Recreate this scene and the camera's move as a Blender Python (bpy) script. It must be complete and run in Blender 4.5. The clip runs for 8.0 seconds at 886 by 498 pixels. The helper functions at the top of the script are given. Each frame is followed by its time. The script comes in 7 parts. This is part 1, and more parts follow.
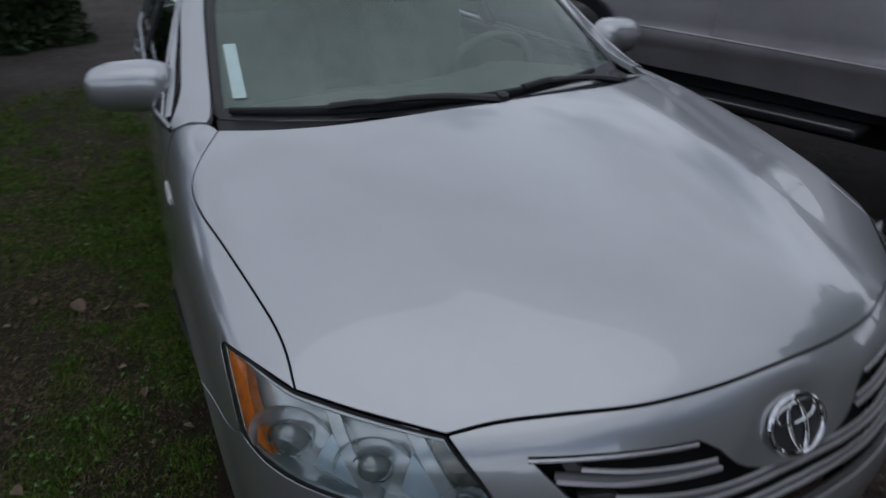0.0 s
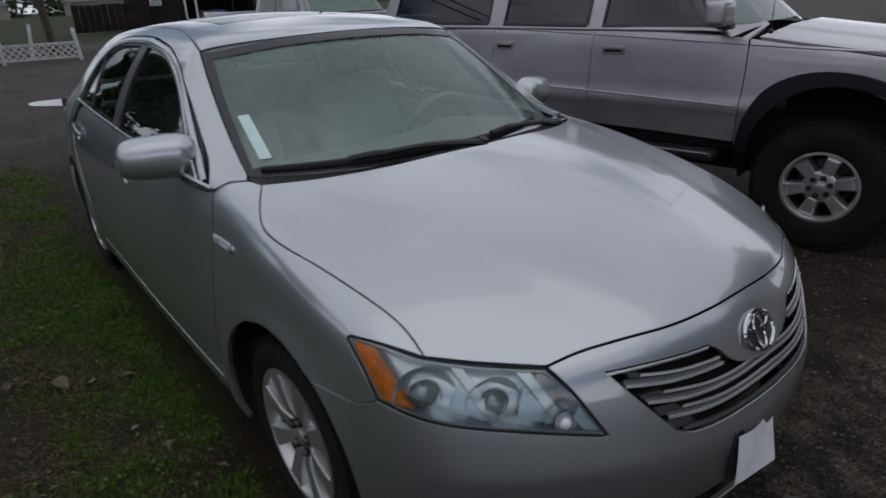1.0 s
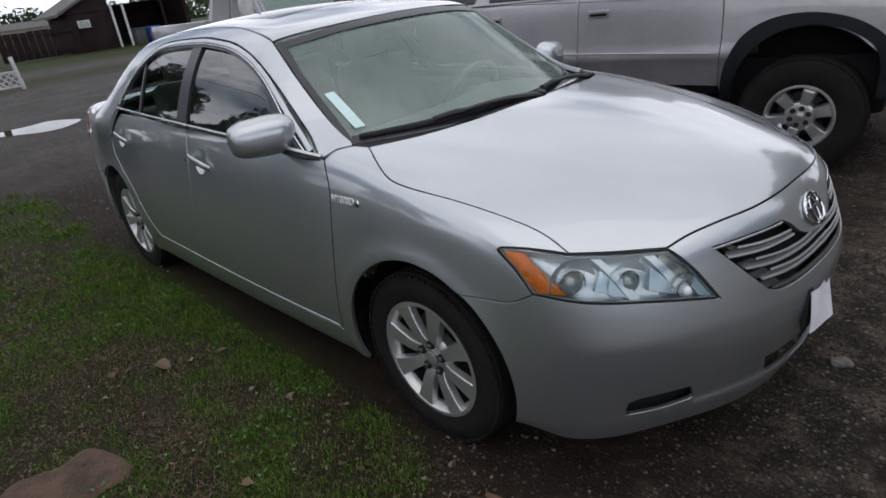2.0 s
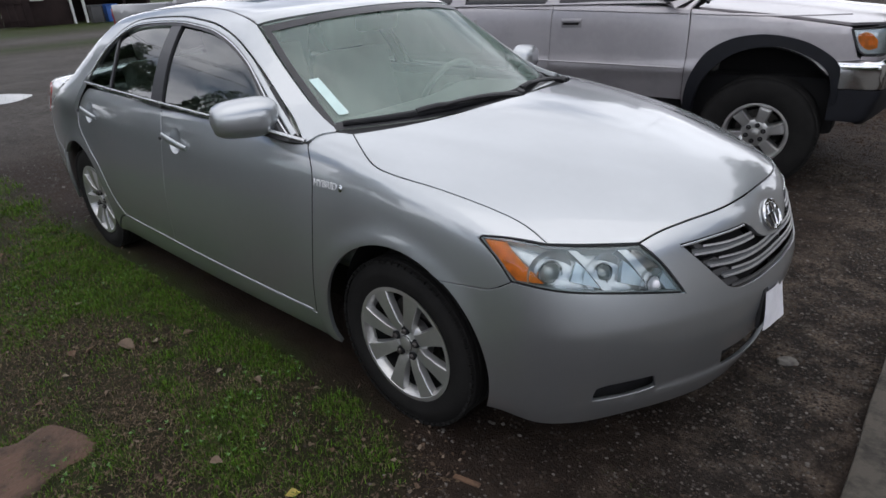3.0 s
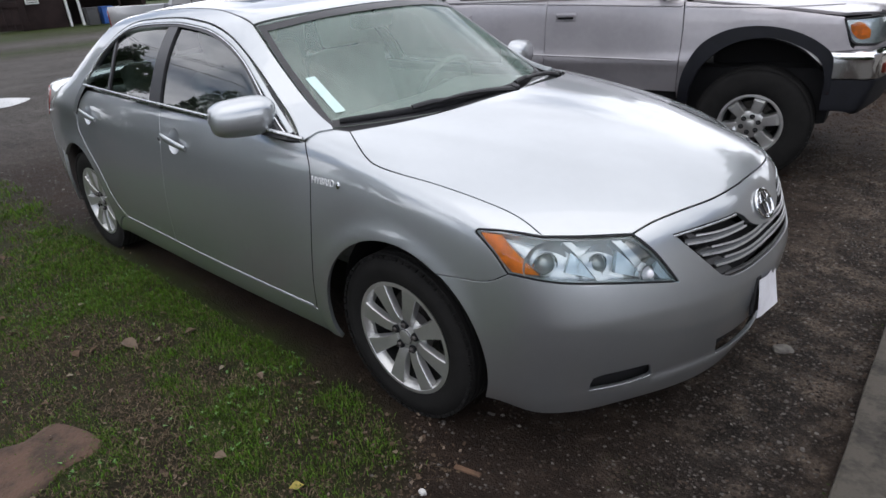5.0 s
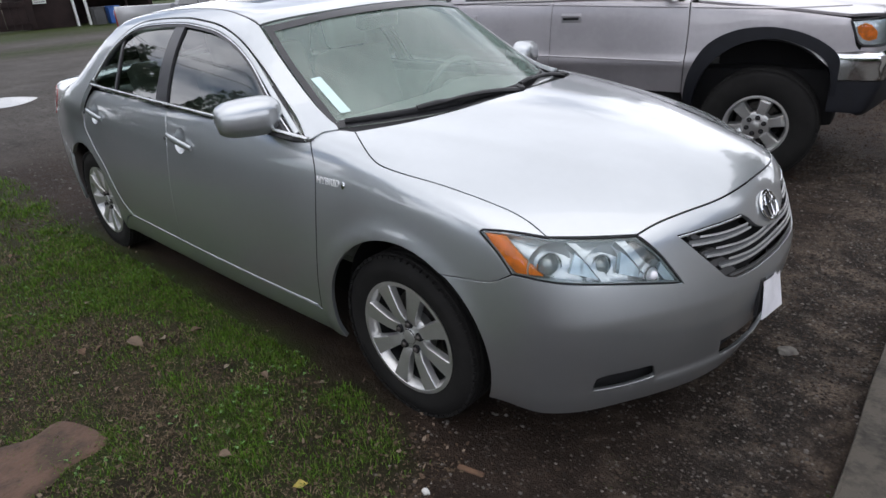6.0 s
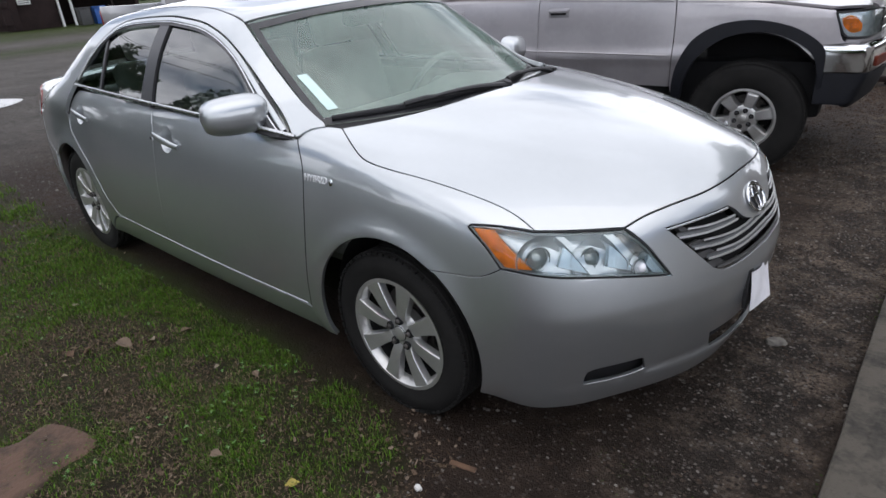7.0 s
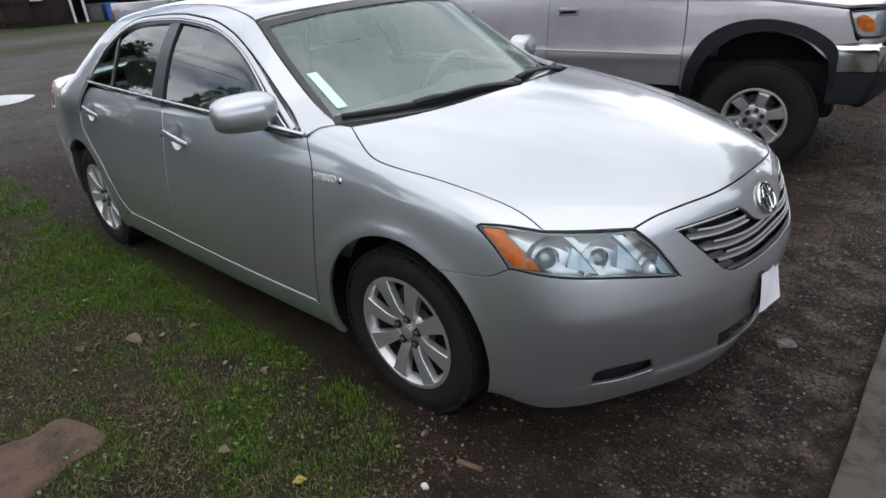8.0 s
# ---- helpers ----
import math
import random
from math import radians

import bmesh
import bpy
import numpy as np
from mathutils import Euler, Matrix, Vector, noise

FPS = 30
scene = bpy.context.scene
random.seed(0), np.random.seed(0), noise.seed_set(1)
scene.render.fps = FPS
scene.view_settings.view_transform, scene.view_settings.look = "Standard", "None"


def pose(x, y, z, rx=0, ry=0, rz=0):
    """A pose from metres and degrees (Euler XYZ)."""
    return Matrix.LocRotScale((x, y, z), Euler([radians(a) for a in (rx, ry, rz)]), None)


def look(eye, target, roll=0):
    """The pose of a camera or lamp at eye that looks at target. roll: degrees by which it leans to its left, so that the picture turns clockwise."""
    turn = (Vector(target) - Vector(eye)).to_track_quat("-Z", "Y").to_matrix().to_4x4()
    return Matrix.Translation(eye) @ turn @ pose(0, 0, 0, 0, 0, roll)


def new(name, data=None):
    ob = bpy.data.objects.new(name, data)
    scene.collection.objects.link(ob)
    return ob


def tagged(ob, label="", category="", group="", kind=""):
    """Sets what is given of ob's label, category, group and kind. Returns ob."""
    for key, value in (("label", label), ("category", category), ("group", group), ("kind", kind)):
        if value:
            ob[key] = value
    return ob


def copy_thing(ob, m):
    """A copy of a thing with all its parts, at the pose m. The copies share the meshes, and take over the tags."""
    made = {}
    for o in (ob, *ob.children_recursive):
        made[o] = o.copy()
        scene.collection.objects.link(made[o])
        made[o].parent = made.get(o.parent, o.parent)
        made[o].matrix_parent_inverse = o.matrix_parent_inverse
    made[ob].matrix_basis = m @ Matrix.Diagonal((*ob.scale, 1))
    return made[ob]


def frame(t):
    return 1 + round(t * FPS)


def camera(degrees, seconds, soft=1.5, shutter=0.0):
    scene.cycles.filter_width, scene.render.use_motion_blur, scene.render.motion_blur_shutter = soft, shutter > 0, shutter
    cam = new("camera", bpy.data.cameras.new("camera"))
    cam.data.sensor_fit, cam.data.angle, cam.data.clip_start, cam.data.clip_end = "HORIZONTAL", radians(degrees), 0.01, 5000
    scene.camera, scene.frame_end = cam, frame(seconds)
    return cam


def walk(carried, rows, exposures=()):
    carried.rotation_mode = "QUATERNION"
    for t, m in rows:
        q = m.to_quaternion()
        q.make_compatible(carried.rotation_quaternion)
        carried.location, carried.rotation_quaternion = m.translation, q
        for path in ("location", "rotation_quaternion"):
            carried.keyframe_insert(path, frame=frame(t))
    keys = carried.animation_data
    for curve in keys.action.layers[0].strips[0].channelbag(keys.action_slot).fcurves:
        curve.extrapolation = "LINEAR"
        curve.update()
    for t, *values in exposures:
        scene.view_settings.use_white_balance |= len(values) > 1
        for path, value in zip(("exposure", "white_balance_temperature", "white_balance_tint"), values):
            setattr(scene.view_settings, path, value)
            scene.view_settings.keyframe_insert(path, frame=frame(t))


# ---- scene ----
# The world: x towards the front of the two cars, y across them, z up.
cam = camera(71.5, 8.0, soft=1.55, shutter=0.3)
PATH = [
    (0, (1.341, -0.841, 1.464), (-0.26, -0.095, 0.525), -0.9),
    (0.2, (1.338, -0.942, 1.475), (0.007, -0.113, 0.593), -3.1),
    (0.5, (1.356, -1.108, 1.506), (0.016, 0.068, 0.599), -1.9),
    (0.7, (1.387, -1.207, 1.529), (0.178, -0.123, 0.753), -2.0),
    (1, (1.457, -1.396, 1.513), (0.0, -0.261, 0.747), -2.4),
    (1.2, (1.480, -1.502, 1.533), (0.167, -0.516, 0.796), -4.3),
    (1.5, (1.466, -1.694, 1.525), (0.018, -0.554, 0.746), -5.1),
    (1.7, (1.434, -1.832, 1.501), (0.028, -0.645, 0.716), -8.1),
    (2.8, (1.399, -2.073, 1.495), (0.152, -0.74, 0.678), -3.6),
    (3, (1.403, -2.079, 1.489), (0.139, -0.755, 0.681), -3.4),
    (3.5, (1.416, -2.094, 1.477), (0.157, -0.794, 0.625), -1.9),
    (3.7, (1.437, -2.076, 1.478), (0.328, -0.870, 0.732), -3.7),
    (4, (1.425, -2.07, 1.482), (0.255, -0.677, 0.65), -3.9),
    (4.2, (1.419, -2.069, 1.491), (0.354, -0.829, 0.736), -4.2),
    (4.5, (1.427, -2.085, 1.49), (0.189, -0.746, 0.668), -4.6),
    (6, (1.434, -2.098, 1.494), (0.162, -0.788, 0.679), -4.3),
    (6.5, (1.444, -2.09, 1.489), (0.178, -0.766, 0.684), -4.6),
    (7, (1.441, -2.09, 1.486), (0.189, -0.766, 0.662), -4.8),
    (7.5, (1.439, -2.088, 1.487), (0.174, -0.781, 0.657), -5.1),
    (8, (1.438, -2.091, 1.491), (0.17, -0.786, 0.662), -4.7),
]
walk(cam, [(t, look(eye, target, roll)) for t, eye, target, roll in PATH],
     exposures=[(0.0, -1.46, 6150, 14), (0.5, -1.46, 6250, 14), (1.0, -1.32, 6350, 14), (1.5, -0.85, 6450, 14), (3.0, -0.38, 6550, 14), (3.5, -0.15, 6550, 14), (8.0, -0.06, 6550, 14)])

# ---- daylight: a bright cloudy sky, the sun behind thin cloud ----
world = bpy.data.worlds.new("cloudy_sky")
scene.world = world
world.use_nodes = True
wn, wl = world.node_tree.nodes, world.node_tree.links
bg = wn["Background"]
sky = wn.new("ShaderNodeTexSky")
sky.sky_type, sky.sun_disc = "NISHITA", False
SUN_UP, SUN_TURN = radians(74), radians(112)
sky.dust_density, sky.ozone_density = 0.2, 3.0
sky.sun_elevation, sky.sun_rotation = SUN_UP, SUN_TURN
co = wn.new("ShaderNodeTexCoord")
mp = wn.new("ShaderNodeMapping")
mp.inputs["Scale"].default_value = (1.0, 1.0, 2.2)
cl = wn.new("ShaderNodeTexNoise")
cl.inputs["Scale"].default_value, cl.inputs["Detail"].default_value, cl.inputs["Roughness"].default_value = 1.7, 8, 0.56
rmp = wn.new("ShaderNodeValToRGB")
rmp.color_ramp.elements[0].position, rmp.color_ramp.elements[1].position = 0.47, 0.60
mixw = wn.new("ShaderNodeMixRGB")
gr2 = wn.new("ShaderNodeValToRGB")
gr2.color_ramp.elements[0].color, gr2.color_ramp.elements[1].color = (1.22, 1.24, 1.27, 1), (0.90, 0.91, 0.93, 1)
gr2.color_ramp.elements[0].position, gr2.color_ramp.elements[1].position = 0.05, 0.75
gain = wn.new("ShaderNodeMixRGB")
gain.blend_type = "MULTIPLY"
gain.inputs["Fac"].default_value = 1.0
gain.inputs["Color2"].default_value = (16.0, 16.6, 17.5, 1)
# an overcast sky is brightest overhead
up = wn.new("ShaderNodeSeparateXYZ")
over = wn.new("ShaderNodeMath")
over.operation, over.use_clamp = "MULTIPLY_ADD", True
over.inputs[1].default_value, over.inputs[2].default_value = 1.0, 0.0
wl.new(co.outputs["Generated"], up.inputs[0])
wl.new(up.outputs["Z"], over.inputs[0])
wl.new(over.outputs[0], gr2.inputs["Fac"])
# lighter and darker cloud
cl2 = wn.new("ShaderNodeTexNoise")
cl2.inputs["Scale"].default_value, cl2.inputs["Detail"].default_value, cl2.inputs["Roughness"].default_value = 3.2, 8, 0.6
sh = wn.new("ShaderNodeMapRange")
sh.inputs["From Min"].default_value, sh.inputs["From Max"].default_value = 0.38, 0.60
sh.inputs["To Min"].default_value, sh.inputs["To Max"].default_value = 0.70, 1.2
lump = wn.new("ShaderNodeMixRGB")
lump.blend_type = "MULTIPLY"
calm = wn.new("ShaderNodeMath")
calm.operation = "MULTIPLY_ADD"
calm.inputs[1].default_value, calm.inputs[2].default_value = -0.75, 1.0
wl.new(over.outputs[0], calm.inputs[0])
wl.new(calm.outputs[0], lump.inputs["Fac"])
wl.new(mp.outputs["Vector"], cl2.inputs["Vector"])
wl.new(cl2.outputs["Fac"], sh.inputs["Value"])
wl.new(gr2.outputs["Color"], lump.inputs["Color1"])
wl.new(sh.outputs[0], lump.inputs["Color2"])
wl.new(lump.outputs["Color"], gain.inputs["Color1"])
wl.new(gain.outputs["Color"], mixw.inputs["Color2"])
wl.new(co.outputs["Generated"], mp.inputs["Vector"])
wl.new(mp.outputs["Vector"], cl.inputs["Vector"])
# the breaks in the cloud lie low over the haze, overhead it is closed
thick = wn.new("ShaderNodeMath")
thick.operation = "MULTIPLY_ADD"
thick.inputs[1].default_value = 0.62
gap_ = wn.new("ShaderNodeMath")
gap_.operation = "SUBTRACT"
gap_.inputs[1].default_value = 0.30
size_ = wn.new("ShaderNodeMath")
size_.operation = "ABSOLUTE"
wl.new(up.outputs["Z"], gap_.inputs[0])
wl.new(gap_.outputs[0], size_.inputs[0])
wl.new(size_.outputs[0], thick.inputs[0])
wl.new(cl.outputs["Fac"], thick.inputs[2])
wl.new(thick.outputs[0], rmp.inputs["Fac"])
wl.new(rmp.outputs["Color"], mixw.inputs["Fac"])
wl.new(sky.outputs["Color"], mixw.inputs["Color1"])
wl.new(mixw.outputs["Color"], bg.inputs["Color"])
bg.inputs["Strength"].default_value = 0.10
sun = new("sun", bpy.data.lights.new("sun", "SUN"))
sun.data.energy, sun.data.angle, sun.data.color = 0.5, radians(60), (1.0, 0.97, 0.93)
sun.matrix_world = look((0, 0, 0), (-math.sin(SUN_TURN) * math.cos(SUN_UP), -math.cos(SUN_TURN) * math.cos(SUN_UP), -math.sin(SUN_UP)))

# ---- materials ----
def material(name, colour, rough=0.5, metal=0.0, vary=0.15, scale=8.0, fine=90.0, bump=0.0, coat=0.0, second=None, patch=2.0, **extra):
    """A principled surface: colour varied at two scales, worn gloss and fine relief, in metres."""
    m = bpy.data.materials.new(name)
    m.use_nodes = True
    n, l = m.node_tree.nodes, m.node_tree.links
    p = n["Principled BSDF"]
    tc = n.new("ShaderNodeTexCoord")
    big, small = n.new("ShaderNodeTexNoise"), n.new("ShaderNodeTexNoise")
    for t, s, d in ((big, scale, 4), (small, fine, 3)):
        t.inputs["Scale"].default_value, t.inputs["Detail"].default_value = s, d
        l.new(tc.outputs["Object"], t.inputs["Vector"])
    ramp = n.new("ShaderNodeValToRGB")
    c2 = second or tuple(max(c * (1 - vary), 0) for c in colour)
    ramp.color_ramp.elements[0].color, ramp.color_ramp.elements[1].color = (*c2, 1), (*colour, 1)
    ramp.color_ramp.elements[0].position, ramp.color_ramp.elements[1].position = 0.5 - 0.5 / patch * 0.6, 0.5 + 0.5 / patch * 0.4
    add = n.new("ShaderNodeMath")
    add.operation = "MULTIPLY_ADD"
    add.inputs[1].default_value, add.inputs[2].default_value = 0.3, -0.15
    l.new(small.outputs["Fac"], add.inputs[0])
    tot = n.new("ShaderNodeMath")
    l.new(big.outputs["Fac"], tot.inputs[0]), l.new(add.outputs[0], tot.inputs[1])
    l.new(tot.outputs[0], ramp.inputs["Fac"])
    l.new(ramp.outputs["Color"], p.inputs["Base Color"])
    rr = n.new("ShaderNodeMapRange")
    rr.inputs["To Min"].default_value, rr.inputs["To Max"].default_value = max(rough - 0.07, 0.0), min(rough + 0.07, 1.0)
    l.new(big.outputs["Fac"], rr.inputs["Value"])
    l.new(rr.outputs[0], p.inputs["Roughness"])
    p.inputs["Metallic"].default_value = metal
    p.inputs["Coat Weight"].default_value, p.inputs["Coat Roughness"].default_value = coat, 0.04
    for key, value in extra.items():
        p.inputs[key].default_value = value
    if bump:
        b = n.new("ShaderNodeBump")
        b.inputs["Strength"].default_value, b.inputs["Distance"].default_value = 1.0, bump
        l.new(small.outputs["Fac"], b.inputs["Height"]), l.new(b.outputs["Normal"], p.inputs["Normal"])
    return m


def glass(name, tint, rough=0.0, alpha=0.75, pale_film=0.0):
    """Thin car glass: clear tinted film with real mirror gloss."""
    m = bpy.data.materials.new(name)
    m.use_nodes = True
    n, l = m.node_tree.nodes, m.node_tree.links
    n.remove(n["Principled BSDF"])
    tr, gl, mx, fr = n.new("ShaderNodeBsdfTransparent"), n.new("ShaderNodeBsdfGlossy"), n.new("ShaderNodeMixShader"), n.new("ShaderNodeFresnel")
    tr.inputs["Color"].default_value = (*tint, 1)
    gl.inputs["Roughness"].default_value = rough
    fr.inputs["IOR"].default_value = 1.52 + alpha
    l.new(fr.outputs[0], mx.inputs[0]), l.new(tr.outputs[0], mx.inputs[1]), l.new(gl.outputs[0], mx.inputs[2])
    last = mx
    if pale_film:
        # a thin pale film, uneven over the pane: haze, plus sky sheen as colour
        df, dx, nz, mr, tc = n.new("ShaderNodeBsdfDiffuse"), n.new("ShaderNodeMixShader"), n.new("ShaderNodeTexNoise"), n.new("ShaderNodeMapRange"), n.new("ShaderNodeTexCoord")
        df.inputs["Color"].default_value = (0.54, 0.76, 0.66, 1)
        nz.inputs["Scale"].default_value, nz.inputs["Detail"].default_value = 3.5, 5
        mr.inputs["To Min"].default_value, mr.inputs["To Max"].default_value = pale_film * 0.4, pale_film * 1.6
        l.new(tc.outputs["Object"], nz.inputs["Vector"]), l.new(nz.outputs["Fac"], mr.inputs["Value"]), l.new(mr.outputs[0], dx.inputs[0])
        l.new(mx.outputs[0], dx.inputs[1]), l.new(df.outputs[0], dx.inputs[2])
        last = dx
    l.new(last.outputs[0], n["Material Output"].inputs["Surface"])
    return m


SILVER = material("silver_car_paint", (0.465, 0.492, 0.507), 0.37, 0.85, vary=0.04, scale=3, fine=30, coat=1.0, **{"Coat IOR": 2.05, "Coat Roughness": 0.02})
CHAMPAGNE = material("dusty_silver_beige_paint", (0.44, 0.42, 0.435), 0.40, 0.75, vary=0.12, scale=2.5, fine=30, coat=0.9)
BLACK = material("black_plastic", (0.018, 0.018, 0.02), 0.55, vary=0.3, scale=20, fine=300, bump=0.0004)
TRIM = material("dark_satin_trim", (0.03, 0.03, 0.034), 0.35, vary=0.3, scale=20)
# near-black for recesses, gaps and housings: their shade is put into the colour
DARK = material("shade_black", (0.006, 0.006, 0.007), 0.9, vary=0.3)
FLARE = material("black_flare_plastic", (0.007, 0.008, 0.012), 0.6, vary=0.3, scale=14, fine=200, bump=0.0003, **{"Specular IOR Level": 0.3})
RUBBER = material("tyre_rubber", (0.013, 0.0125, 0.012), 0.85, vary=0.35, scale=14, fine=160, bump=0.0006, **{"Specular IOR Level": 0.22})
ALLOY = material("silver_alloy", (0.56, 0.56, 0.55), 0.32, 0.75, vary=0.12, scale=9, coat=0.5)
CHROME = material("chrome", (0.75, 0.76, 0.77), 0.08, 1.0, vary=0.06, scale=12)
BRIGHT = material("bright_trim", (0.62, 0.63, 0.64), 0.25, 0.9, vary=0.08, scale=12)
WINDSHIELD = glass("green_windshield_glass", (0.88, 0.97, 0.92), 0.0, 0.30, pale_film=0.15)
SIDEGLASS = glass("tinted_side_glass", (0.36, 0.45, 0.43), 0.0, 0.95)
SUNROOF = glass("smoked_roof_glass", (0.28, 0.30, 0.31), 0.0, 0.3)
DARKGLASS = glass("dark_privacy_glass", (0.05, 0.055, 0.06), 0.0, 0.3)
LENS = glass("clear_lamp_lens", (0.94, 0.965, 0.97), 0.0, 0.0, pale_film=0.025)
AMBER = material("amber_reflector", (1.0, 0.26, 0.004), 0.4, vary=0.35, scale=30, **{"Specular IOR Level": 0.15})
RED = material("red_lamp", (0.35, 0.02, 0.02), 0.2, vary=0.3, scale=30, coat=1.0)
REFLECTOR = material("lamp_reflector", (0.80, 0.83, 0.84), 0.2, 0.6, vary=0.2, scale=40)
SEAT = material("light_grey_leather", (0.70, 0.69, 0.63), 0.6, vary=0.15, scale=10, fine=200, bump=0.001)
DASH = material("grey_dashboard", (0.36, 0.37, 0.35), 0.7, vary=0.2, scale=12, fine=400, bump=0.0005)
PAPER = material("white_paper", (0.80, 0.80, 0.84), 0.6, vary=0.06, scale=30)
WHITE = material("white_paint", (0.62, 0.62, 0.60), 0.6, vary=0.2, scale=6, bump=0.001)

# ---- mesh helpers ----
def spline(xs, ys):
    """A natural cubic spline through the knots; straight beyond them."""
    xs, ys = np.array(xs, float), np.array(ys, float)
    n, h = len(xs), np.diff(xs)
    a, r = np.eye(n), np.zeros(n)
    for i in range(1, n - 1):
        a[i, i - 1 : i + 2] = h[i - 1], 2 * (h[i - 1] + h[i]), h[i]
        r[i] = 6 * ((ys[i + 1] - ys[i]) / h[i] - (ys[i] - ys[i - 1]) / h[i - 1])
    m = np.linalg.solve(a, r)

    def at(x):
        x = np.asarray(x, float)
        k = np.clip(np.searchsorted(xs, x) - 1, 0, n - 2)
        u, v, hk = x - xs[k], xs[k + 1] - x, h[k]
        inside = (m[k] * v**3 + m[k + 1] * u**3) / (6 * hk) + (ys[k] / hk - m[k] * hk / 6) * v + (ys[k + 1] / hk - m[k + 1] * hk / 6) * u
        s0 = (ys[1] - ys[0]) / h[0] - h[0] * m[1] / 6
        s1 = (ys[-1] - ys[-2]) / h[-1] + h[-1] * m[-2] / 6
        return np.where(x < xs[0], ys[0] + s0 * (x - xs[0]), np.where(x > xs[-1], ys[-1] + s1 * (x - xs[-1]), inside))

    return at


def smax(k, *terms):
    top = np.maximum.reduce(terms)
    return top + k * np.log(sum(np.exp((t - top) / k) for t in terms))


def step(x, w):
    return 1 / (1 + np.exp(-np.clip(x / w, -40, 40)))


def curve(points, gap=0.02, closed=False):
    """A smooth line through the points (any dimension), with a point about every gap metres."""
    p = np.array(points, float)
    q = np.vstack([p[-1:], p, p[:2]]) if closed else np.vstack([2 * p[:1] - p[1:2], p, 2 * p[-1:] - p[-2:-1]])
    out = []
    for i in range(1, len(q) - 2):
        n = max(2, int(np.linalg.norm(q[i + 1] - q[i]) / gap))
        t = np.linspace(0, 1, n, endpoint=False)[:, None]
        a, b, c, d = q[i - 1], q[i], q[i + 1], q[i + 2]
        ta, tb = (c - a) / 2, (d - b) / 2
        lim = np.linalg.norm(c - b)
        ta, tb = (v * min(1, 1.5 * lim / (np.linalg.norm(v) + 1e-9)) for v in (ta, tb))
        out.append((2 * t**3 - 3 * t**2 + 1) * b + (t**3 - 2 * t**2 + t) * ta + (-2 * t**3 + 3 * t**2) * c + (t**3 - t**2) * tb)
    if not closed:
        out.append(p[-1:])
    return np.vstack(out)


def inside(poly, pts):
    x, y = pts[:, 0], pts[:, 1]
    hit = np.zeros(len(pts), bool)
    for (x0, y0), (x1, y1) in zip(poly, np.roll(poly, -1, 0)):
        hit ^= ((y0 > y) != (y1 > y)) & (x < (x1 - x0) * (y - y0) / (y1 - y0 + 1e-12) + x0)
    return hit


def inset(poly, d):
    """A closed outline moved inwards by d."""
    area = 0.5 * np.sum(poly[:, 0] * np.roll(poly[:, 1], -1) - np.roll(poly[:, 0], -1) * poly[:, 1])
    e = np.roll(poly, -1, 0) - poly
    e /= np.linalg.norm(e, axis=1)[:, None] + 1e-12
    nrm = np.stack([-e[:, 1], e[:, 0]], 1) * np.sign(area)
    both = nrm + np.roll(nrm, 1, 0)
    both /= np.maximum((both**2).sum(1)[:, None] / 2, 0.35)
    return poly + d * both


def raw(name, verts, faces, mat, parent=None, normals=None, label="", smooth=True):
    me = bpy.data.meshes.new(name)
    me.from_pydata([tuple(map(float, v)) for v in verts], [], [tuple(map(int, f)) for f in faces])
    if mat is not None:
        me.materials.append(mat)
    me.polygons.foreach_set("use_smooth", [smooth] * len(me.polygons))
    if normals is not None:
        me.normals_split_custom_set_from_vertices([tuple(map(float, n)) for n in normals])
    me.update()
    ob = new(name, me)
    if parent is not None:
        ob.parent = parent
    if label:
        tagged(ob, label)
    return ob


def part(name, bm, mat, parent=None, label="", smooth=True, sharp=40):
    me = bpy.data.meshes.new(name)
    bmesh.ops.recalc_face_normals(bm, faces=bm.faces)
    for f in bm.faces:
        f.smooth = smooth
    for e in bm.edges:
        if len(e.link_faces) == 2 and e.calc_face_angle(0) > radians(sharp):
            e.smooth = False
    bm.to_mesh(me)
    bm.free()
    me.materials.append(mat)
    ob = new(name, me)
    if parent is not None:
        ob.parent = parent
    if label:
        tagged(ob, label)
    return ob


def thing(name, label, category, m=None, group="", kind=""):
    ob = new(name)
    ob.empty_display_size = 0.2
    if m is not None:
        ob.matrix_world = m
    return tagged(ob, label, category, group, kind)


def box(bm, lo, hi, m=None, bevel=0.0, seg=2):
    lo, hi = Vector(lo), Vector(hi)
    c = (lo + hi) / 2
    r = bmesh.ops.create_cube(bm, size=1, matrix=(m or Matrix()) @ Matrix.Translation(c) @ Matrix.Diagonal((*(hi - lo), 1)))
    if bevel:
        edges = {e for v in r["verts"] for e in v.link_edges}
        bmesh.ops.bevel(bm, geom=list(edges), offset=bevel, segments=seg, profile=0.6, affect="EDGES")
    return bm


def lathe(bm, profile, m=None, seg=48, closed=False):
    """Turns (radius, along) round the local y axis."""
    m = m or Matrix()
    rings = [[bm.verts.new(m @ Vector((r * math.cos(a), y, r * math.sin(a)))) for r, y in profile] for a in np.arange(seg) * 2 * math.pi / seg]
    n = len(profile)
    for i in range(seg):
        a, b = rings[i], rings[(i + 1) % seg]
        for j in range(n if closed else n - 1):
            k = (j + 1) % n
            try:
                bm.faces.new((a[j], b[j], b[k], a[k]))
            except ValueError:
                pass
    return bm


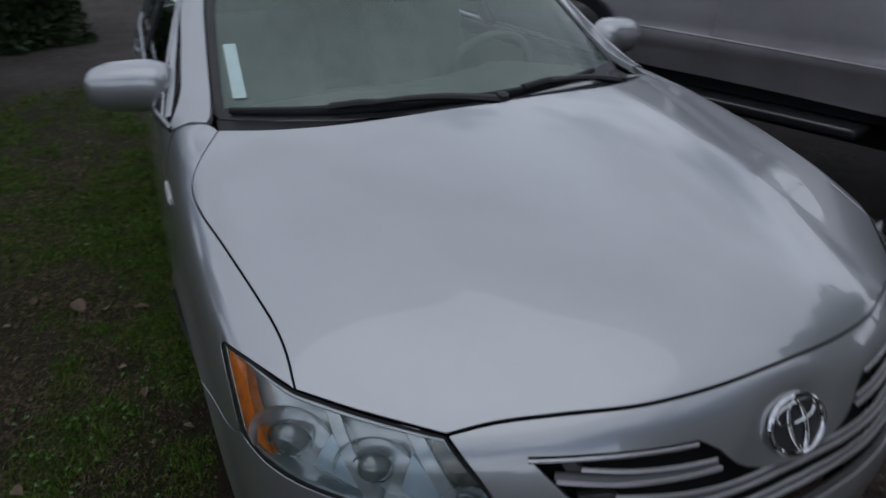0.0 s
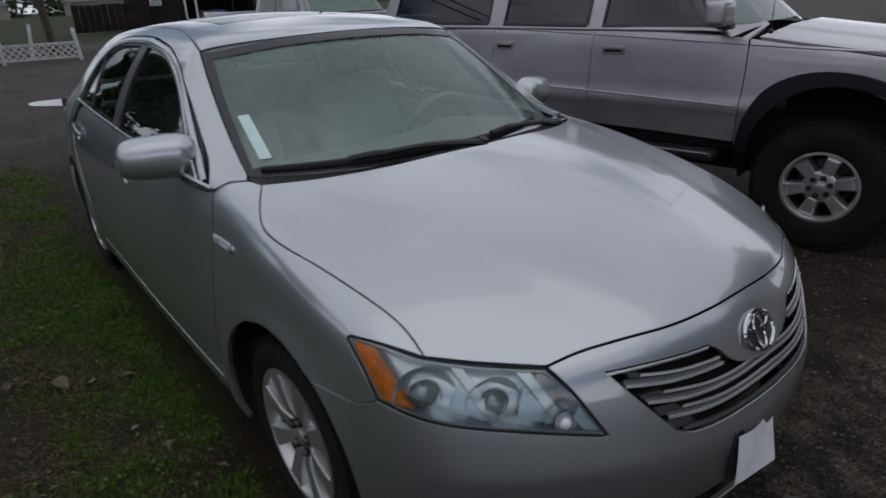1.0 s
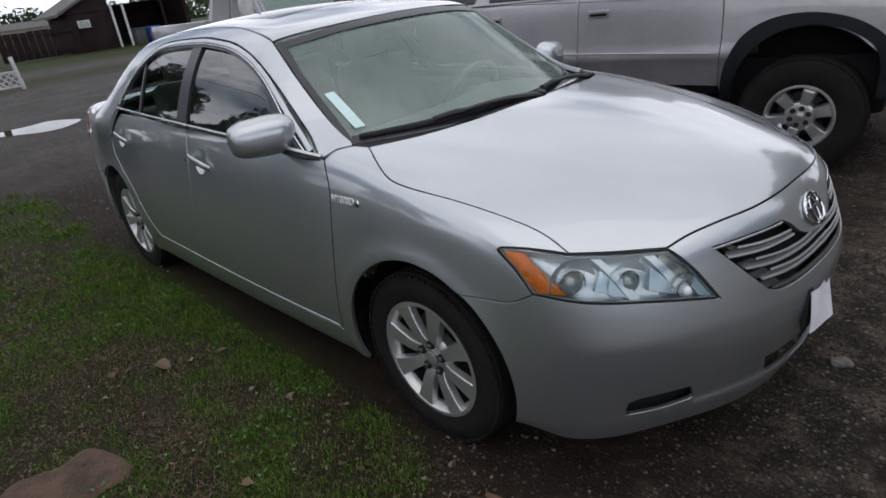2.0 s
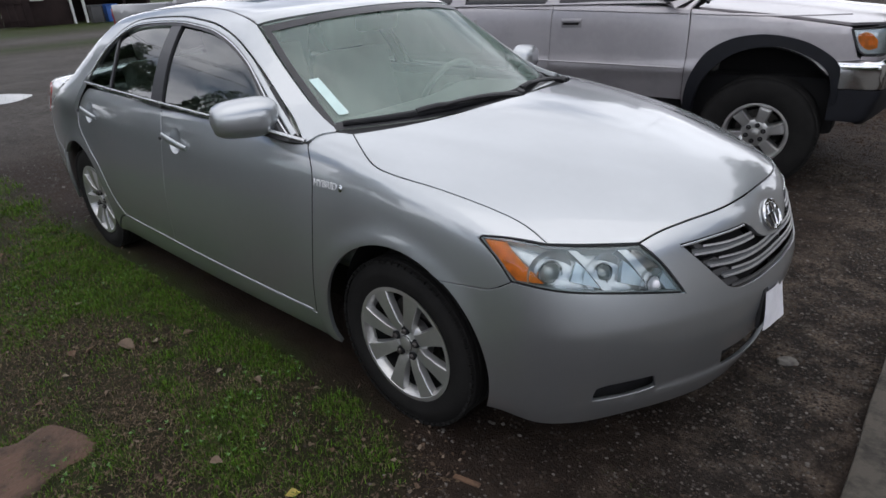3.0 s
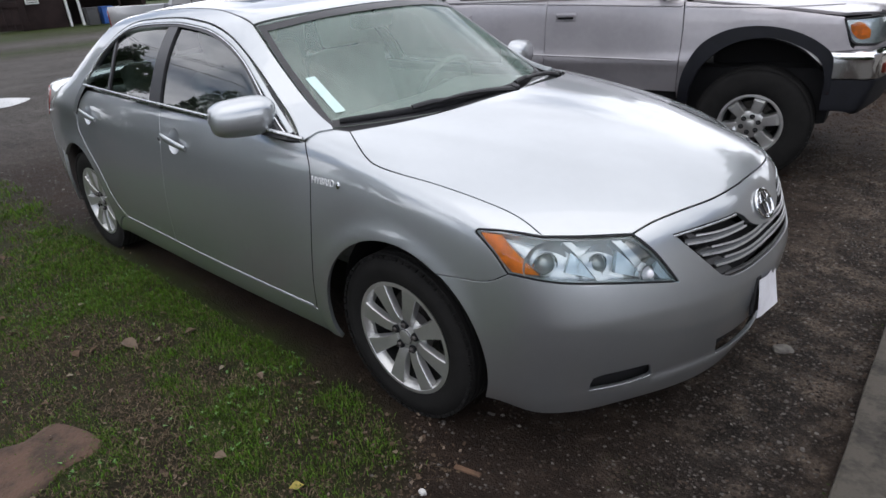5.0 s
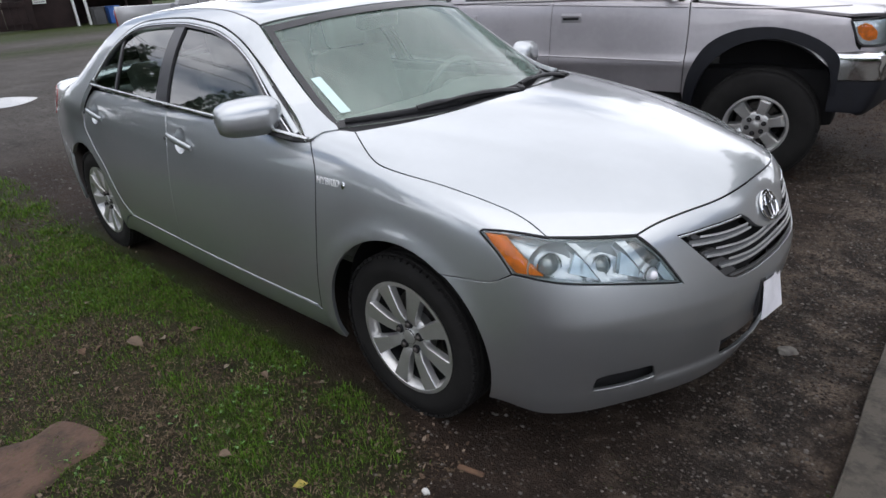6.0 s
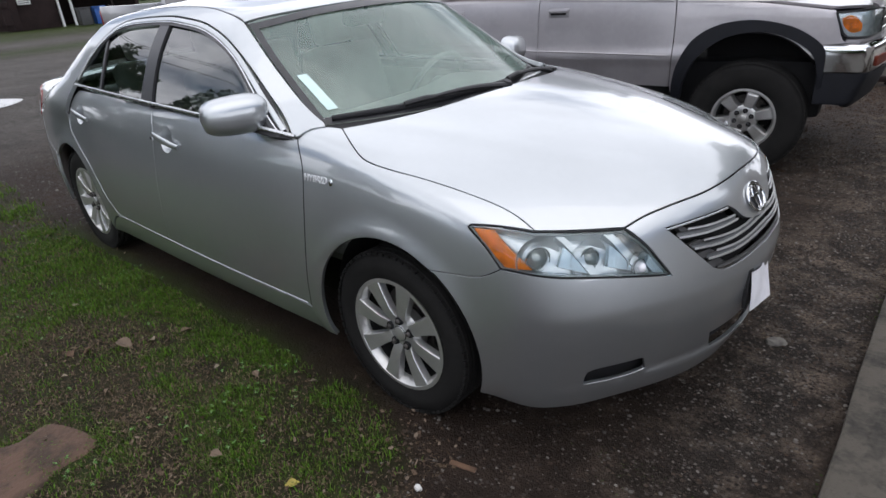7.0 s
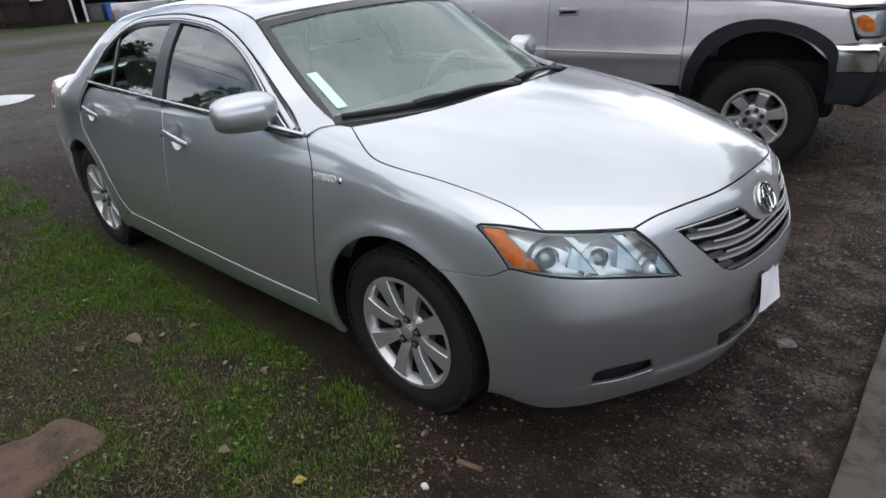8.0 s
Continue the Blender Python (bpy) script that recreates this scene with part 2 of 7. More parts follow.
def tube(bm, pts, radius, seg=8, flat=1.0, up=(0, 0, 1), taper=None, ends=True):
    """A bar along the points; flat squeezes it across the up direction."""
    pts = [Vector(p) for p in pts]
    rings = []
    for i, p in enumerate(pts):
        d = (pts[min(i + 1, len(pts) - 1)] - pts[max(i - 1, 0)]).normalized()
        s = d.cross(Vector(up))
        s = s.normalized() if s.length > 1e-6 else Vector((1, 0, 0))
        u = s.cross(d)
        r = radius * (taper(i / (len(pts) - 1)) if taper else 1)
        rings.append([bm.verts.new(p + s * r * math.cos(a) + u * r * flat * math.sin(a)) for a in np.arange(seg) * 2 * math.pi / seg])
    for a, b in zip(rings, rings[1:]):
        for j in range(seg):
            bm.faces.new((a[j], a[(j + 1) % seg], b[(j + 1) % seg], b[j]))
    if ends:
        bm.faces.new(rings[0][::-1]), bm.faces.new(rings[-1])
    return bm


# ---- car skins: one smooth body surface, cut into panels ----
from mathutils.geometry import delaunay_2d_cdt


class Skin:
    """A body given by f < 0 inside. Charts send rays outwards from an axis and find the skin."""

    def __init__(self, f):
        self.f = f

    def normal(self, p):
        e = 1e-4
        g = np.stack([self.f(p + d) - self.f(p - d) for d in np.eye(3) * e], -1)
        return g / (np.linalg.norm(g, axis=-1, keepdims=True) + 1e-12)

    def cast(self, eye, way, reach):
        lo, hi = np.zeros(len(eye)), np.full(len(eye), reach)
        for _ in range(34):
            mid = (lo + hi) / 2
            out = self.f(eye + way * mid[:, None]) > 0
            hi, lo = np.where(out, mid, hi), np.where(out, lo, mid)
        return eye + way * lo[:, None]


def side_chart(y0, z0, r=0.55):
    """x and the angle round a lengthwise axis, the right-hand side of a car (y below zero)."""
    def to(p):
        return np.stack([p[:, 0], r * np.arctan2(p[:, 2] - z0, -(p[:, 1] - y0))], 1)

    def ray(q):
        a = q[:, 1] / r
        z = np.zeros(len(q))
        return np.stack([q[:, 0], z + y0, z + z0], 1), np.stack([z, -np.cos(a), np.sin(a)], 1)

    return to, ray, 2.0


def top_chart(z0):
    return (lambda p: p[:, :2].copy(), lambda q: (np.column_stack([q, np.full(len(q), z0)]), np.tile((0.0, 0, 1), (len(q), 1))), 1.5)


def front_chart(x0, sign=1.0, r=0.8):
    """The angle round an upright axis and z: noses and tails."""
    def to(p):
        return np.stack([r * np.arctan2(p[:, 1], (p[:, 0] - x0) * sign), p[:, 2]], 1)

    def ray(q):
        a, z = q[:, 0] / r, np.zeros(len(q))
        return np.stack([z + x0, z, q[:, 1]], 1), np.stack([np.cos(a) * sign, np.sin(a), z], 1)

    return to, ray, 3.0


def flat_chart(axis, start, way, reach):
    """Parallel rays along an axis; the two other coordinates are the chart."""
    keep = [k for k in range(3) if k != axis]

    def ray(q):
        e, w = np.zeros((len(q), 3)), np.zeros((len(q), 3))
        e[:, keep], e[:, axis], w[:, axis] = q, start, way
        return e, w

    return (lambda p: p[:, keep].copy(), ray, reach)


def outline(chart, lines, gap=0.02, skin=None):
    """A closed outline in a chart, from smooth lines of places that meet at corners; places near a skin are first laid on it."""
    pts = []
    for line in lines:
        c = curve(line, gap)
        pts.append(c[:-1])
    p = np.vstack(pts)
    if skin is not None:
        near = np.abs(skin.f(p)) < 0.06
        for _ in range(6):
            p = p - np.where(near, skin.f(p), 0.0)[:, None] * skin.normal(p) * 0.9
    return chart[0](p)


def panel(name, skin, chart, lines, mat, parent, holes=(), gap=0.0025, fold=0.018, grain=0.035, lift=0.0, label="", both=False, mesh_only=False):
    """A panel of the skin inside the outline, with its edges folded inwards. both: also its mirror image."""
    to, ray, reach = chart
    outer = inset(outline(chart, lines, skin=skin), gap) if not isinstance(lines, np.ndarray) else inset(lines, gap)
    rims = [outer] + [inset(h if isinstance(h, np.ndarray) else outline(chart, h, skin=skin), -0.001) for h in holes]
    lo, hi = outer.min(0), outer.max(0)
    gx, gy = np.meshgrid(np.arange(lo[0], hi[0], grain), np.arange(lo[1], hi[1], grain))
    gx[1::2] += grain / 2
    grid = np.stack([gx.ravel(), gy.ravel()], 1)
    keep = inside(outer, grid)
    for h in rims[1:]:
        keep &= ~inside(h, grid)
    edge = np.vstack(rims)
    far = np.min(np.linalg.norm(grid[:, None] - edge[None], axis=2), axis=1) > grain * 0.4
    pts = np.vstack([edge, grid[keep & far]])
    loops, edges, at = [], [], 0
    for r in rims:
        ids = list(range(at, at + len(r)))
        loops.append(ids)
        edges += list(zip(ids, ids[1:] + ids[:1]))
        at += len(r)
    cv, _, cf, ov, _, _ = delaunay_2d_cdt([Vector(p) for p in pts], edges, [], 0, 1e-6, True)
    q = np.array([tuple(v) for v in cv])
    tri = np.array([tuple(f) for f in cf if len(f) == 3])
    mid = q[tri].mean(1)
    good = inside(outer, mid)
    for h in rims[1:]:
        good &= ~inside(h, mid)
    tri = tri[good]
    where = {o: k for k, os in enumerate(ov) for o in os}
    p = skin.cast(*ray(q), reach)
    nrm = skin.normal(p)
    p = p + nrm * lift
    turn = np.einsum("ij,ij->i", np.cross(p[tri[:, 1]] - p[tri[:, 0]], p[tri[:, 2]] - p[tri[:, 0]]), nrm[tri].mean(1)) < 0
    tri[turn] = tri[turn][:, ::-1]
    verts, norms, faces = [p], [nrm], [tuple(t) for t in tri]
    base = len(p)
    sides = {}
    for t in tri:
        for a, b in zip(t, np.roll(t, -1)):
            sides[(a, b)] = 1
    if fold:
        for ids in loops:
            ids = [where[i] for i in ids if i in where]
            ids = [a for a, b in zip(ids, ids[1:] + ids[:1]) if a != b]
            n = len(ids)
            rim, rn = p[ids], nrm[ids]
            along = np.roll(rim, -1, 0) - np.roll(rim, 1, 0)
            out = np.cross(along, rn)
            out /= np.linalg.norm(out, axis=1)[:, None] + 1e-12
            fwd = (ids[0], ids[1]) in sides
            if not fwd:
                out = -out
            r1, r2 = rim - rn * 0.002 + out * 0.0012, rim - rn * fold
            verts += [rim, r1, r2]
            norms += [rn * 0.8 + out * 0.6, out, out]
            for k in range(n):
                j = (k + 1) % n
                for s in (0, 1):
                    quad = (base + s * n + k, base + (s + 1) * n + k, base + (s + 1) * n + j, base + s * n + j)
                    faces.append(quad if fwd else quad[::-1])
            base += 3 * n
    verts, norms = np.vstack(verts), np.vstack(norms)
    norms /= np.linalg.norm(norms, axis=1)[:, None] + 1e-12
    made = [raw(name, verts, faces, mat, parent, norms, label)]
    if both:
        flip = np.array((1, -1, 1))
        made.append(raw(name, verts * flip, [f[::-1] for f in faces], mat, parent, norms * flip, label))
    return made


def strip(name, skin, chart, line, mat, parent, width=0.012, lift=0.004, both=False, closed=False, gap=0.02, up=None, label=""):
    """A raised moulding that follows a line on the skin."""
    q = line if isinstance(line, np.ndarray) else chart[0](curve(line, gap, closed))
    p = skin.cast(*chart[1](q), chart[2])
    n = skin.normal(p)
    d = np.gradient(p, axis=0)
    if closed:
        d = np.roll(p, -1, 0) - np.roll(p, 1, 0)
    s = np.cross(d, n)
    s /= np.linalg.norm(s, axis=1)[:, None] + 1e-12
    w = width / 2
    rows = [p - s * w - n * 0.004, p - s * w + n * lift * 0.5, p - s * w * 0.6 + n * lift, p + s * w * 0.6 + n * lift, p + s * w + n * lift * 0.5, p + s * w - n * 0.004]
    k, m = len(rows), len(p)
    verts = np.stack(rows, 1).reshape(-1, 3)
    faces = []
    for i in range(m if closed else m - 1):
        j = (i + 1) % m
        faces += [(i * k + a, j * k + a, j * k + a + 1, i * k + a + 1) for a in range(k - 1)]
    made = [raw(name, verts, faces, mat, parent, label=label)]
    if both:
        made.append(raw(name, verts * (1, -1, 1), [f[::-1] for f in faces], mat, parent, label=label))
    return made

# ---- the sedan's skin (front axle at x = 0, right-hand side at y < 0) ----
HALF = spline([-3.86, -3.75, -3.5, -3.1, -2.775, -2.0, -1.2, -0.4, 0.0, 0.3, 0.5, 0.75], [0.60, 0.70, 0.80, 0.868, 0.892, 0.905, 0.908, 0.902, 0.892, 0.868, 0.835, 0.775])
TUCK = spline([0.16, 0.24, 0.33, 0.45, 0.60, 0.74, 0.84, 0.92, 1.00, 1.10], [0.055, 0.022, 0.008, 0.0, 0.004, 0.021, 0.040, 0.063, 0.098, 0.17])
DECK = spline([-3.9, -3.6, -3.0, -2.4, -1.5, -0.8, -0.3, 0.0, 0.3, 0.55, 0.72, 0.84, 0.95, 1.05], [0.99, 1.035, 1.065, 1.08, 1.075, 1.06, 1.045, 1.02, 0.975, 0.925, 0.882, 0.835, 0.775, 0.70])
FALL = spline([-3.9, -3.0, -1.5, -0.5, -0.3, 0.0, 0.3, 0.52, 0.7, 0.9], [0.05, 0.045, 0.04, 0.045, 0.055, 0.076, 0.098, 0.135, 0.19, 0.22])
NOSE = spline([0.15, 0.22, 0.32, 0.45, 0.53, 0.64, 0.72, 0.80, 0.90, 1.0], [0.865, 0.897, 0.93, 0.958, 0.961, 0.94, 0.912, 0.872, 0.79, 0.66])
SWEEP = spline([0.0, 0.2, 0.3, 0.45, 0.6, 0.7, 0.78, 0.85, 0.95], [0.0, 0.02, 0.046, 0.11, 0.195, 0.265, 0.34, 0.44, 0.66])
TAIL = spline([0.0, 0.4, 0.6, 0.75, 0.9], [0.0, 0.06, 0.15, 0.26, 0.5])


def lower(p):
    x, y, z = p[..., 0], np.sqrt(p[..., 1] ** 2 + 1e-5), p[..., 2]
    lip = sum(0.010 * np.exp(-(((np.hypot(x - a, z - 0.325) - 0.375) / 0.045) ** 2)) for a in (0.0, -2.775))
    side = y - (HALF(x) - TUCK(z) + lip)
    ridge = 0.007 * step(0.42 + 0.30 * (0.5 - x) - y, 0.018) * step(x + 0.35, 0.1) * step(0.78 - x, 0.06)
    top = z - (DECK(x) - FALL(x) * (y / 0.72) ** 2 + ridge)
    fold = 0.008 * np.exp(-np.sqrt((z - 0.54) ** 2 + 0.0001) / 0.05)
    ledge = 0.009 * step(0.272 - z, 0.004) * step(0.72 - y, 0.02)
    dent = 0.017 * np.exp(-((y / 0.085) ** 2 + ((z - 0.735) / 0.055) ** 2))
    front = x - (NOSE(z) - SWEEP(y) + fold + ledge - dent)
    rear = -3.845 - 0.05 * (z - 0.6) ** 2 + TAIL(y) - x
    return smax(0.016, smax(0.022, side, top), front, rear)


RAIL = spline([0.95, 1.05, 1.15, 1.25, 1.33, 1.39, 1.45], [0.862, 0.818, 0.765, 0.70, 0.635, 0.57, 0.46])
ROOF = spline([-3.2, -2.7, -2.4, -2.0, -1.6, -1.2, -0.95, -0.7], [1.25, 1.375, 1.42, 1.452, 1.46, 1.44, 1.41, 1.36])


def cabin(p):
    x, y, z = p[..., 0], np.sqrt(p[..., 1] ** 2 + 1e-5), p[..., 2]
    side = y - (RAIL(z) - 0.05 * np.clip((-x - 1.9) / 1.0, 0, 2) ** 2)
    top = z - (ROOF(x) - 0.12 * y**2)
    front = (x - (-0.17 - 0.6 * y**2 - 1.72 * (z - 1.0))) * 0.55
    back = (-3.14 + 0.45 * y**2 + 1.75 * (z - 1.08) - x) * 0.5
    return smax(0.014, side, top, front, back, 0.90 - z)


def whole(p):
    a, b = lower(p), cabin(p)
    return -smax(0.03, -a, -b)

# ---- sedan ----
sedan = thing("sedan", "silver four-door hybrid sedan parked on bare earth beside grass", "car")
LOW, CAB, ALL = Skin(lower), Skin(cabin), Skin(whole)
SIDE, SIDE2, TOP, FRONT, REAR = side_chart(-0.35, 0.5), side_chart(-0.2, 0.6), top_chart(0.6), front_chart(0.0), front_chart(-2.9, -1.0)
ACROSS, AHEAD = flat_chart(1, -0.1, -1.0, 1.2), flat_chart(0, -1.6, 1.0, 2.2)


def flip(line):
    return [(x, -y, z) for x, y, z in line][::-1]


def arc(cx, cz, r, a0, a1, y, n=14):
    return [(cx + r * math.cos(radians(a)), y, cz + r * math.sin(radians(a))) for a in np.linspace(a0, a1, n)]


HOOD_SIDE = [(-0.316, -0.706, 0.994), (-0.209, -0.763, 0.969), (-0.127, -0.799, 0.945), (-0.063, -0.809, 0.93), (0.035, -0.8, 0.915), (0.139, -0.781, 0.9), (0.238, -0.763, 0.881), (0.332, -0.746, 0.86), (0.405, -0.733, 0.839), (0.465, -0.729, 0.817), (0.525, -0.733, 0.788)]
LAMP_TOP = [(0.525, -0.733, 0.788), (0.605, -0.654, 0.778), (0.707, -0.546, 0.769)]
NOSE_EDGE = [(0.707, -0.546, 0.769), (0.734, -0.474, 0.788), (0.771, -0.388, 0.799), (0.819, -0.267, 0.808), (0.842, -0.141, 0.814), (0.85, 0.0, 0.82)]
COWL = [(-0.316, -0.706, 0.994), (-0.198, -0.552, 1.007), (-0.115, -0.33, 1.02), (-0.075, 0.0, 1.03)]
SEAM_A = [(-0.445, -0.819, 0.972), (-0.392, -0.86, 0.885), (-0.382, -0.882, 0.774), (-0.39, -0.899, 0.60), (-0.42, -0.897, 0.365), (-0.43, -0.897, 0.315)]
SEAM_L = [(0.225, -0.876, 0.642), (0.308, -0.861, 0.645), (0.4, -0.846, 0.653), (0.467, -0.83, 0.688)]
LAMP_REAR = [(0.467, -0.83, 0.688), (0.416, -0.831, 0.745), (0.37, -0.83, 0.782), (0.352, -0.828, 0.797), (0.362, -0.821, 0.806)]
LAMP_UP = [(0.362, -0.821, 0.806), (0.435, -0.787, 0.805), (0.525, -0.733, 0.788)]
LAMP_LOW = [(0.467, -0.83, 0.688), (0.517, -0.815, 0.685), (0.605, -0.763, 0.671), (0.716, -0.64, 0.65), (0.827, -0.472, 0.617)]
LAMP_IN = [(0.827, -0.472, 0.617), (0.799, -0.494, 0.664), (0.766, -0.518, 0.716), (0.707, -0.546, 0.769)]
AX, AZ, AR = 0.026, 0.33, 0.370

panel("hood", LOW, TOP, [HOOD_SIDE, LAMP_TOP, NOSE_EDGE, flip(NOSE_EDGE), flip(LAMP_TOP), flip(HOOD_SIDE), flip(COWL), COWL[::-1]], SILVER, sedan, grain=0.03)
A_BASE = [(-0.316, -0.706, 0.994), (-0.38, -0.725, 0.995), (-0.42, -0.765, 0.99), (-0.445, -0.819, 0.972)]
panel("fender", LOW, SIDE, [SEAM_A, [SEAM_A[-1], (-0.425, -0.885, 0.20)], [(-0.425, -0.885, 0.20), (-0.31, -0.885, 0.20)], arc(AX, AZ, AR, 201, 57.5, -0.88), SEAM_L, LAMP_REAR, LAMP_UP, HOOD_SIDE[::-1], A_BASE],
      SILVER, sedan, both=True, grain=0.03)
GRILLE = [(0.787, -0.447, 0.751), (0.836, -0.332, 0.755), (0.878, -0.196, 0.755)]
GRILLE_IN = [(0.878, -0.196, 0.755), (0.893, -0.162, 0.734), (0.908, -0.135, 0.706), (0.925, -0.085, 0.684), (0.932, 0.0, 0.670)]
GRILLE_LOW = [(0.95, 0.0, 0.588), (0.945, -0.10, 0.586), (0.93, -0.21, 0.582), (0.914, -0.285, 0.584), (0.896, -0.326, 0.600)]
GRILLE_OUT = [(0.896, -0.326, 0.600), (0.85, -0.387, 0.672), (0.787, -0.447, 0.751)]
grille_hole = outline(FRONT, [GRILLE, GRILLE_IN, flip(GRILLE_IN), flip(GRILLE), flip(GRILLE_OUT), flip(GRILLE_LOW), GRILLE_LOW, GRILLE_OUT])
FOG = [[(0.664, -0.687, 0.284), (0.670, -0.692, 0.308), (0.678, -0.689, 0.335)], [(0.678, -0.689, 0.335), (0.70, -0.66, 0.343), (0.777, -0.541, 0.343)],
       [(0.777, -0.541, 0.343), (0.783, -0.527, 0.335), (0.783, -0.511, 0.294)], [(0.783, -0.511, 0.294), (0.777, -0.517, 0.286), (0.729, -0.592, 0.281), (0.664, -0.687, 0.284)]]
MOUTH = [[(0.88, -0.25, 0.272), (0.89, -0.285, 0.35)], [(0.89, -0.285, 0.35), (0.93, 0, 0.36), (0.89, 0.285, 0.35)], [(0.89, 0.285, 0.35), (0.88, 0.25, 0.272)], [(0.88, 0.25, 0.272), (0.93, 0, 0.262), (0.88, -0.25, 0.272)]]
BUMPER_LOW = [(0.40, -0.846, 0.205), (0.50, -0.80, 0.195), (0.62, -0.71, 0.19), (0.75, -0.54, 0.19), (0.87, -0.20, 0.19), (0.905, 0.0, 0.19)]
BUMPER_ARCH = arc(AX, AZ, AR, 57.5, -20, -0.86, 9)
outer_r = [BUMPER_LOW[::-1], [BUMPER_LOW[0], BUMPER_ARCH[-1]], BUMPER_ARCH[::-1], SEAM_L, LAMP_LOW, LAMP_IN, NOSE_EDGE]
panel("front_bumper", LOW, FRONT, outer_r + [flip(s) for s in outer_r[::-1]], SILVER, sedan,
      holes=[grille_hole, FOG, [flip(s) for s in FOG[::-1]], MOUTH], grain=0.028, fold=0.014)

# doors and body sides
SEAM_B = [(-1.61, -0.82, 1.0), (-1.585, -0.855, 0.93), (-1.572, -0.868, 0.873), (-1.572, -0.89, 0.738), (-1.585, -0.905, 0.477), (-1.605, -0.9, 0.36), (-1.61, -0.9, 0.32)]
SEAM_C = [(-2.60, -0.80, 1.035), (-2.675, -0.845, 0.916), (-2.685, -0.868, 0.80), (-2.60, -0.885, 0.725), (-2.44, -0.897, 0.60), (-2.33, -0.90, 0.44), (-2.28, -0.90, 0.385), (-2.21, -0.90, 0.335)]
BELT_F = [(-0.445, -0.819, 0.972), (-0.91, -0.838, 0.995), (-1.61, -0.832, 1.015)]
BELT_R = [(-1.61, -0.832, 1.015), (-2.1, -0.822, 1.03), (-2.60, -0.80, 1.038)]
SILL_F = [(-1.61, -0.9, 0.32), (-1.0, -0.9, 0.317), (-0.43, -0.9, 0.315)]
SILL_R = [(-2.21, -0.9, 0.335), (-1.9, -0.9, 0.325), (-1.61, -0.9, 0.32)]
def ellipse_on(x, z, rx, rz, n=26):
    c = SIDE[0](np.array([(x, -0.87, z)]))[0]
    return np.array([(c[0] + rx * math.cos(a), c[1] + rz * math.sin(a)) for a in np.arange(n) * 2 * math.pi / n])


CUPS = ((-1.43, 0.868, 0.058, 0.048), (-2.51, 0.907, 0.058, 0.046))
fdoors = panel("front_door", LOW, SIDE, [BELT_F, SEAM_B, SILL_F, SEAM_A[::-1]], SILVER, sedan, both=True, holes=[ellipse_on(*CUPS[0])])
rdoors = panel("rear_door", LOW, SIDE, [BELT_R, SEAM_C, SILL_R, SEAM_B[::-1]], SILVER, sedan, both=True, holes=[ellipse_on(*CUPS[1])])
panel("sill", LOW, SIDE, [[(-0.425, -0.9, 0.311), (-1.2, -0.9, 0.314), (-2.22, -0.9, 0.331), (-2.32, -0.9, 0.30)], [(-2.32, -0.9, 0.30), (-2.42, -0.89, 0.20)], [(-2.42, -0.88, 0.20), (-1.4, -0.88, 0.195), (-0.425, -0.88, 0.20)], [(-0.425, -0.88, 0.20), (-0.425, -0.9, 0.311)]], SILVER, sedan, both=True)
DLO_F = [(-0.478, -0.806, 0.968), (-0.586, -0.767, 1.034), (-0.676, -0.749, 1.097), (-0.795, -0.724, 1.176), (-0.926, -0.696, 1.248), (-1.095, -0.654, 1.308), (-1.296, -0.614, 1.352), (-1.498, -0.591, 1.373), (-1.66, -0.578, 1.383)]
DLO_R = [(-1.66, -0.578, 1.383), (-1.888, -0.58, 1.382), (-2.11, -0.593, 1.369), (-2.257, -0.625, 1.333), (-2.387, -0.679, 1.262), (-2.501, -0.743, 1.156), (-2.605, -0.797, 1.042)]
WS_EDGE = [(-0.415, -0.705, 0.99), (-0.60, -0.68, 1.095), (-0.80, -0.645, 1.225), (-1.0, -0.597, 1.35)]
DITCH = [(-1.0, -0.597, 1.35), (-1.148, -0.571, 1.383), (-1.32, -0.538, 1.404), (-1.5, -0.518, 1.42), (-1.8, -0.51, 1.42), (-2.1, -0.515, 1.40), (-2.45, -0.53, 1.372)]
BACK_EDGE = [(-2.45, -0.53, 1.372), (-2.65, -0.575, 1.29), (-2.9, -0.635, 1.15), (-3.05, -0.68, 1.085)]
TRUNK_EDGE = [(-3.05, -0.68, 1.085), (-3.4, -0.69, 1.055), (-3.62, -0.67, 1.03)]
QUARTER = [(-3.62, -0.67, 1.03), (-3.58, -0.76, 0.92), (-3.5, -0.80, 0.80), (-3.35, -0.83, 0.66), (-3.15, -0.86, 0.60)]
body_side = [A_BASE[1:3], [A_BASE[2], (-0.447, -0.818, 0.972), DLO_F[0]], DLO_F[:-1] + DLO_R, [DLO_R[-1], SEAM_C[0]], SEAM_C, [(-2.21, -0.9, 0.335), (-2.32, -0.9, 0.304), (-2.42, -0.89, 0.205)],
             arc(-2.775, 0.325, 0.37, -20, 180, -0.89)[0:11], [arc(-2.775, 0.325, 0.37, -20, 180, -0.89)[10], QUARTER[-1]], QUARTER[::-1], TRUNK_EDGE[::-1], BACK_EDGE[::-1], DITCH[::-1], WS_EDGE[::-1], [WS_EDGE[0], A_BASE[1]]]
panel("body_side", ALL, SIDE2, body_side, SILVER, sedan, both=True, fold=0.02)
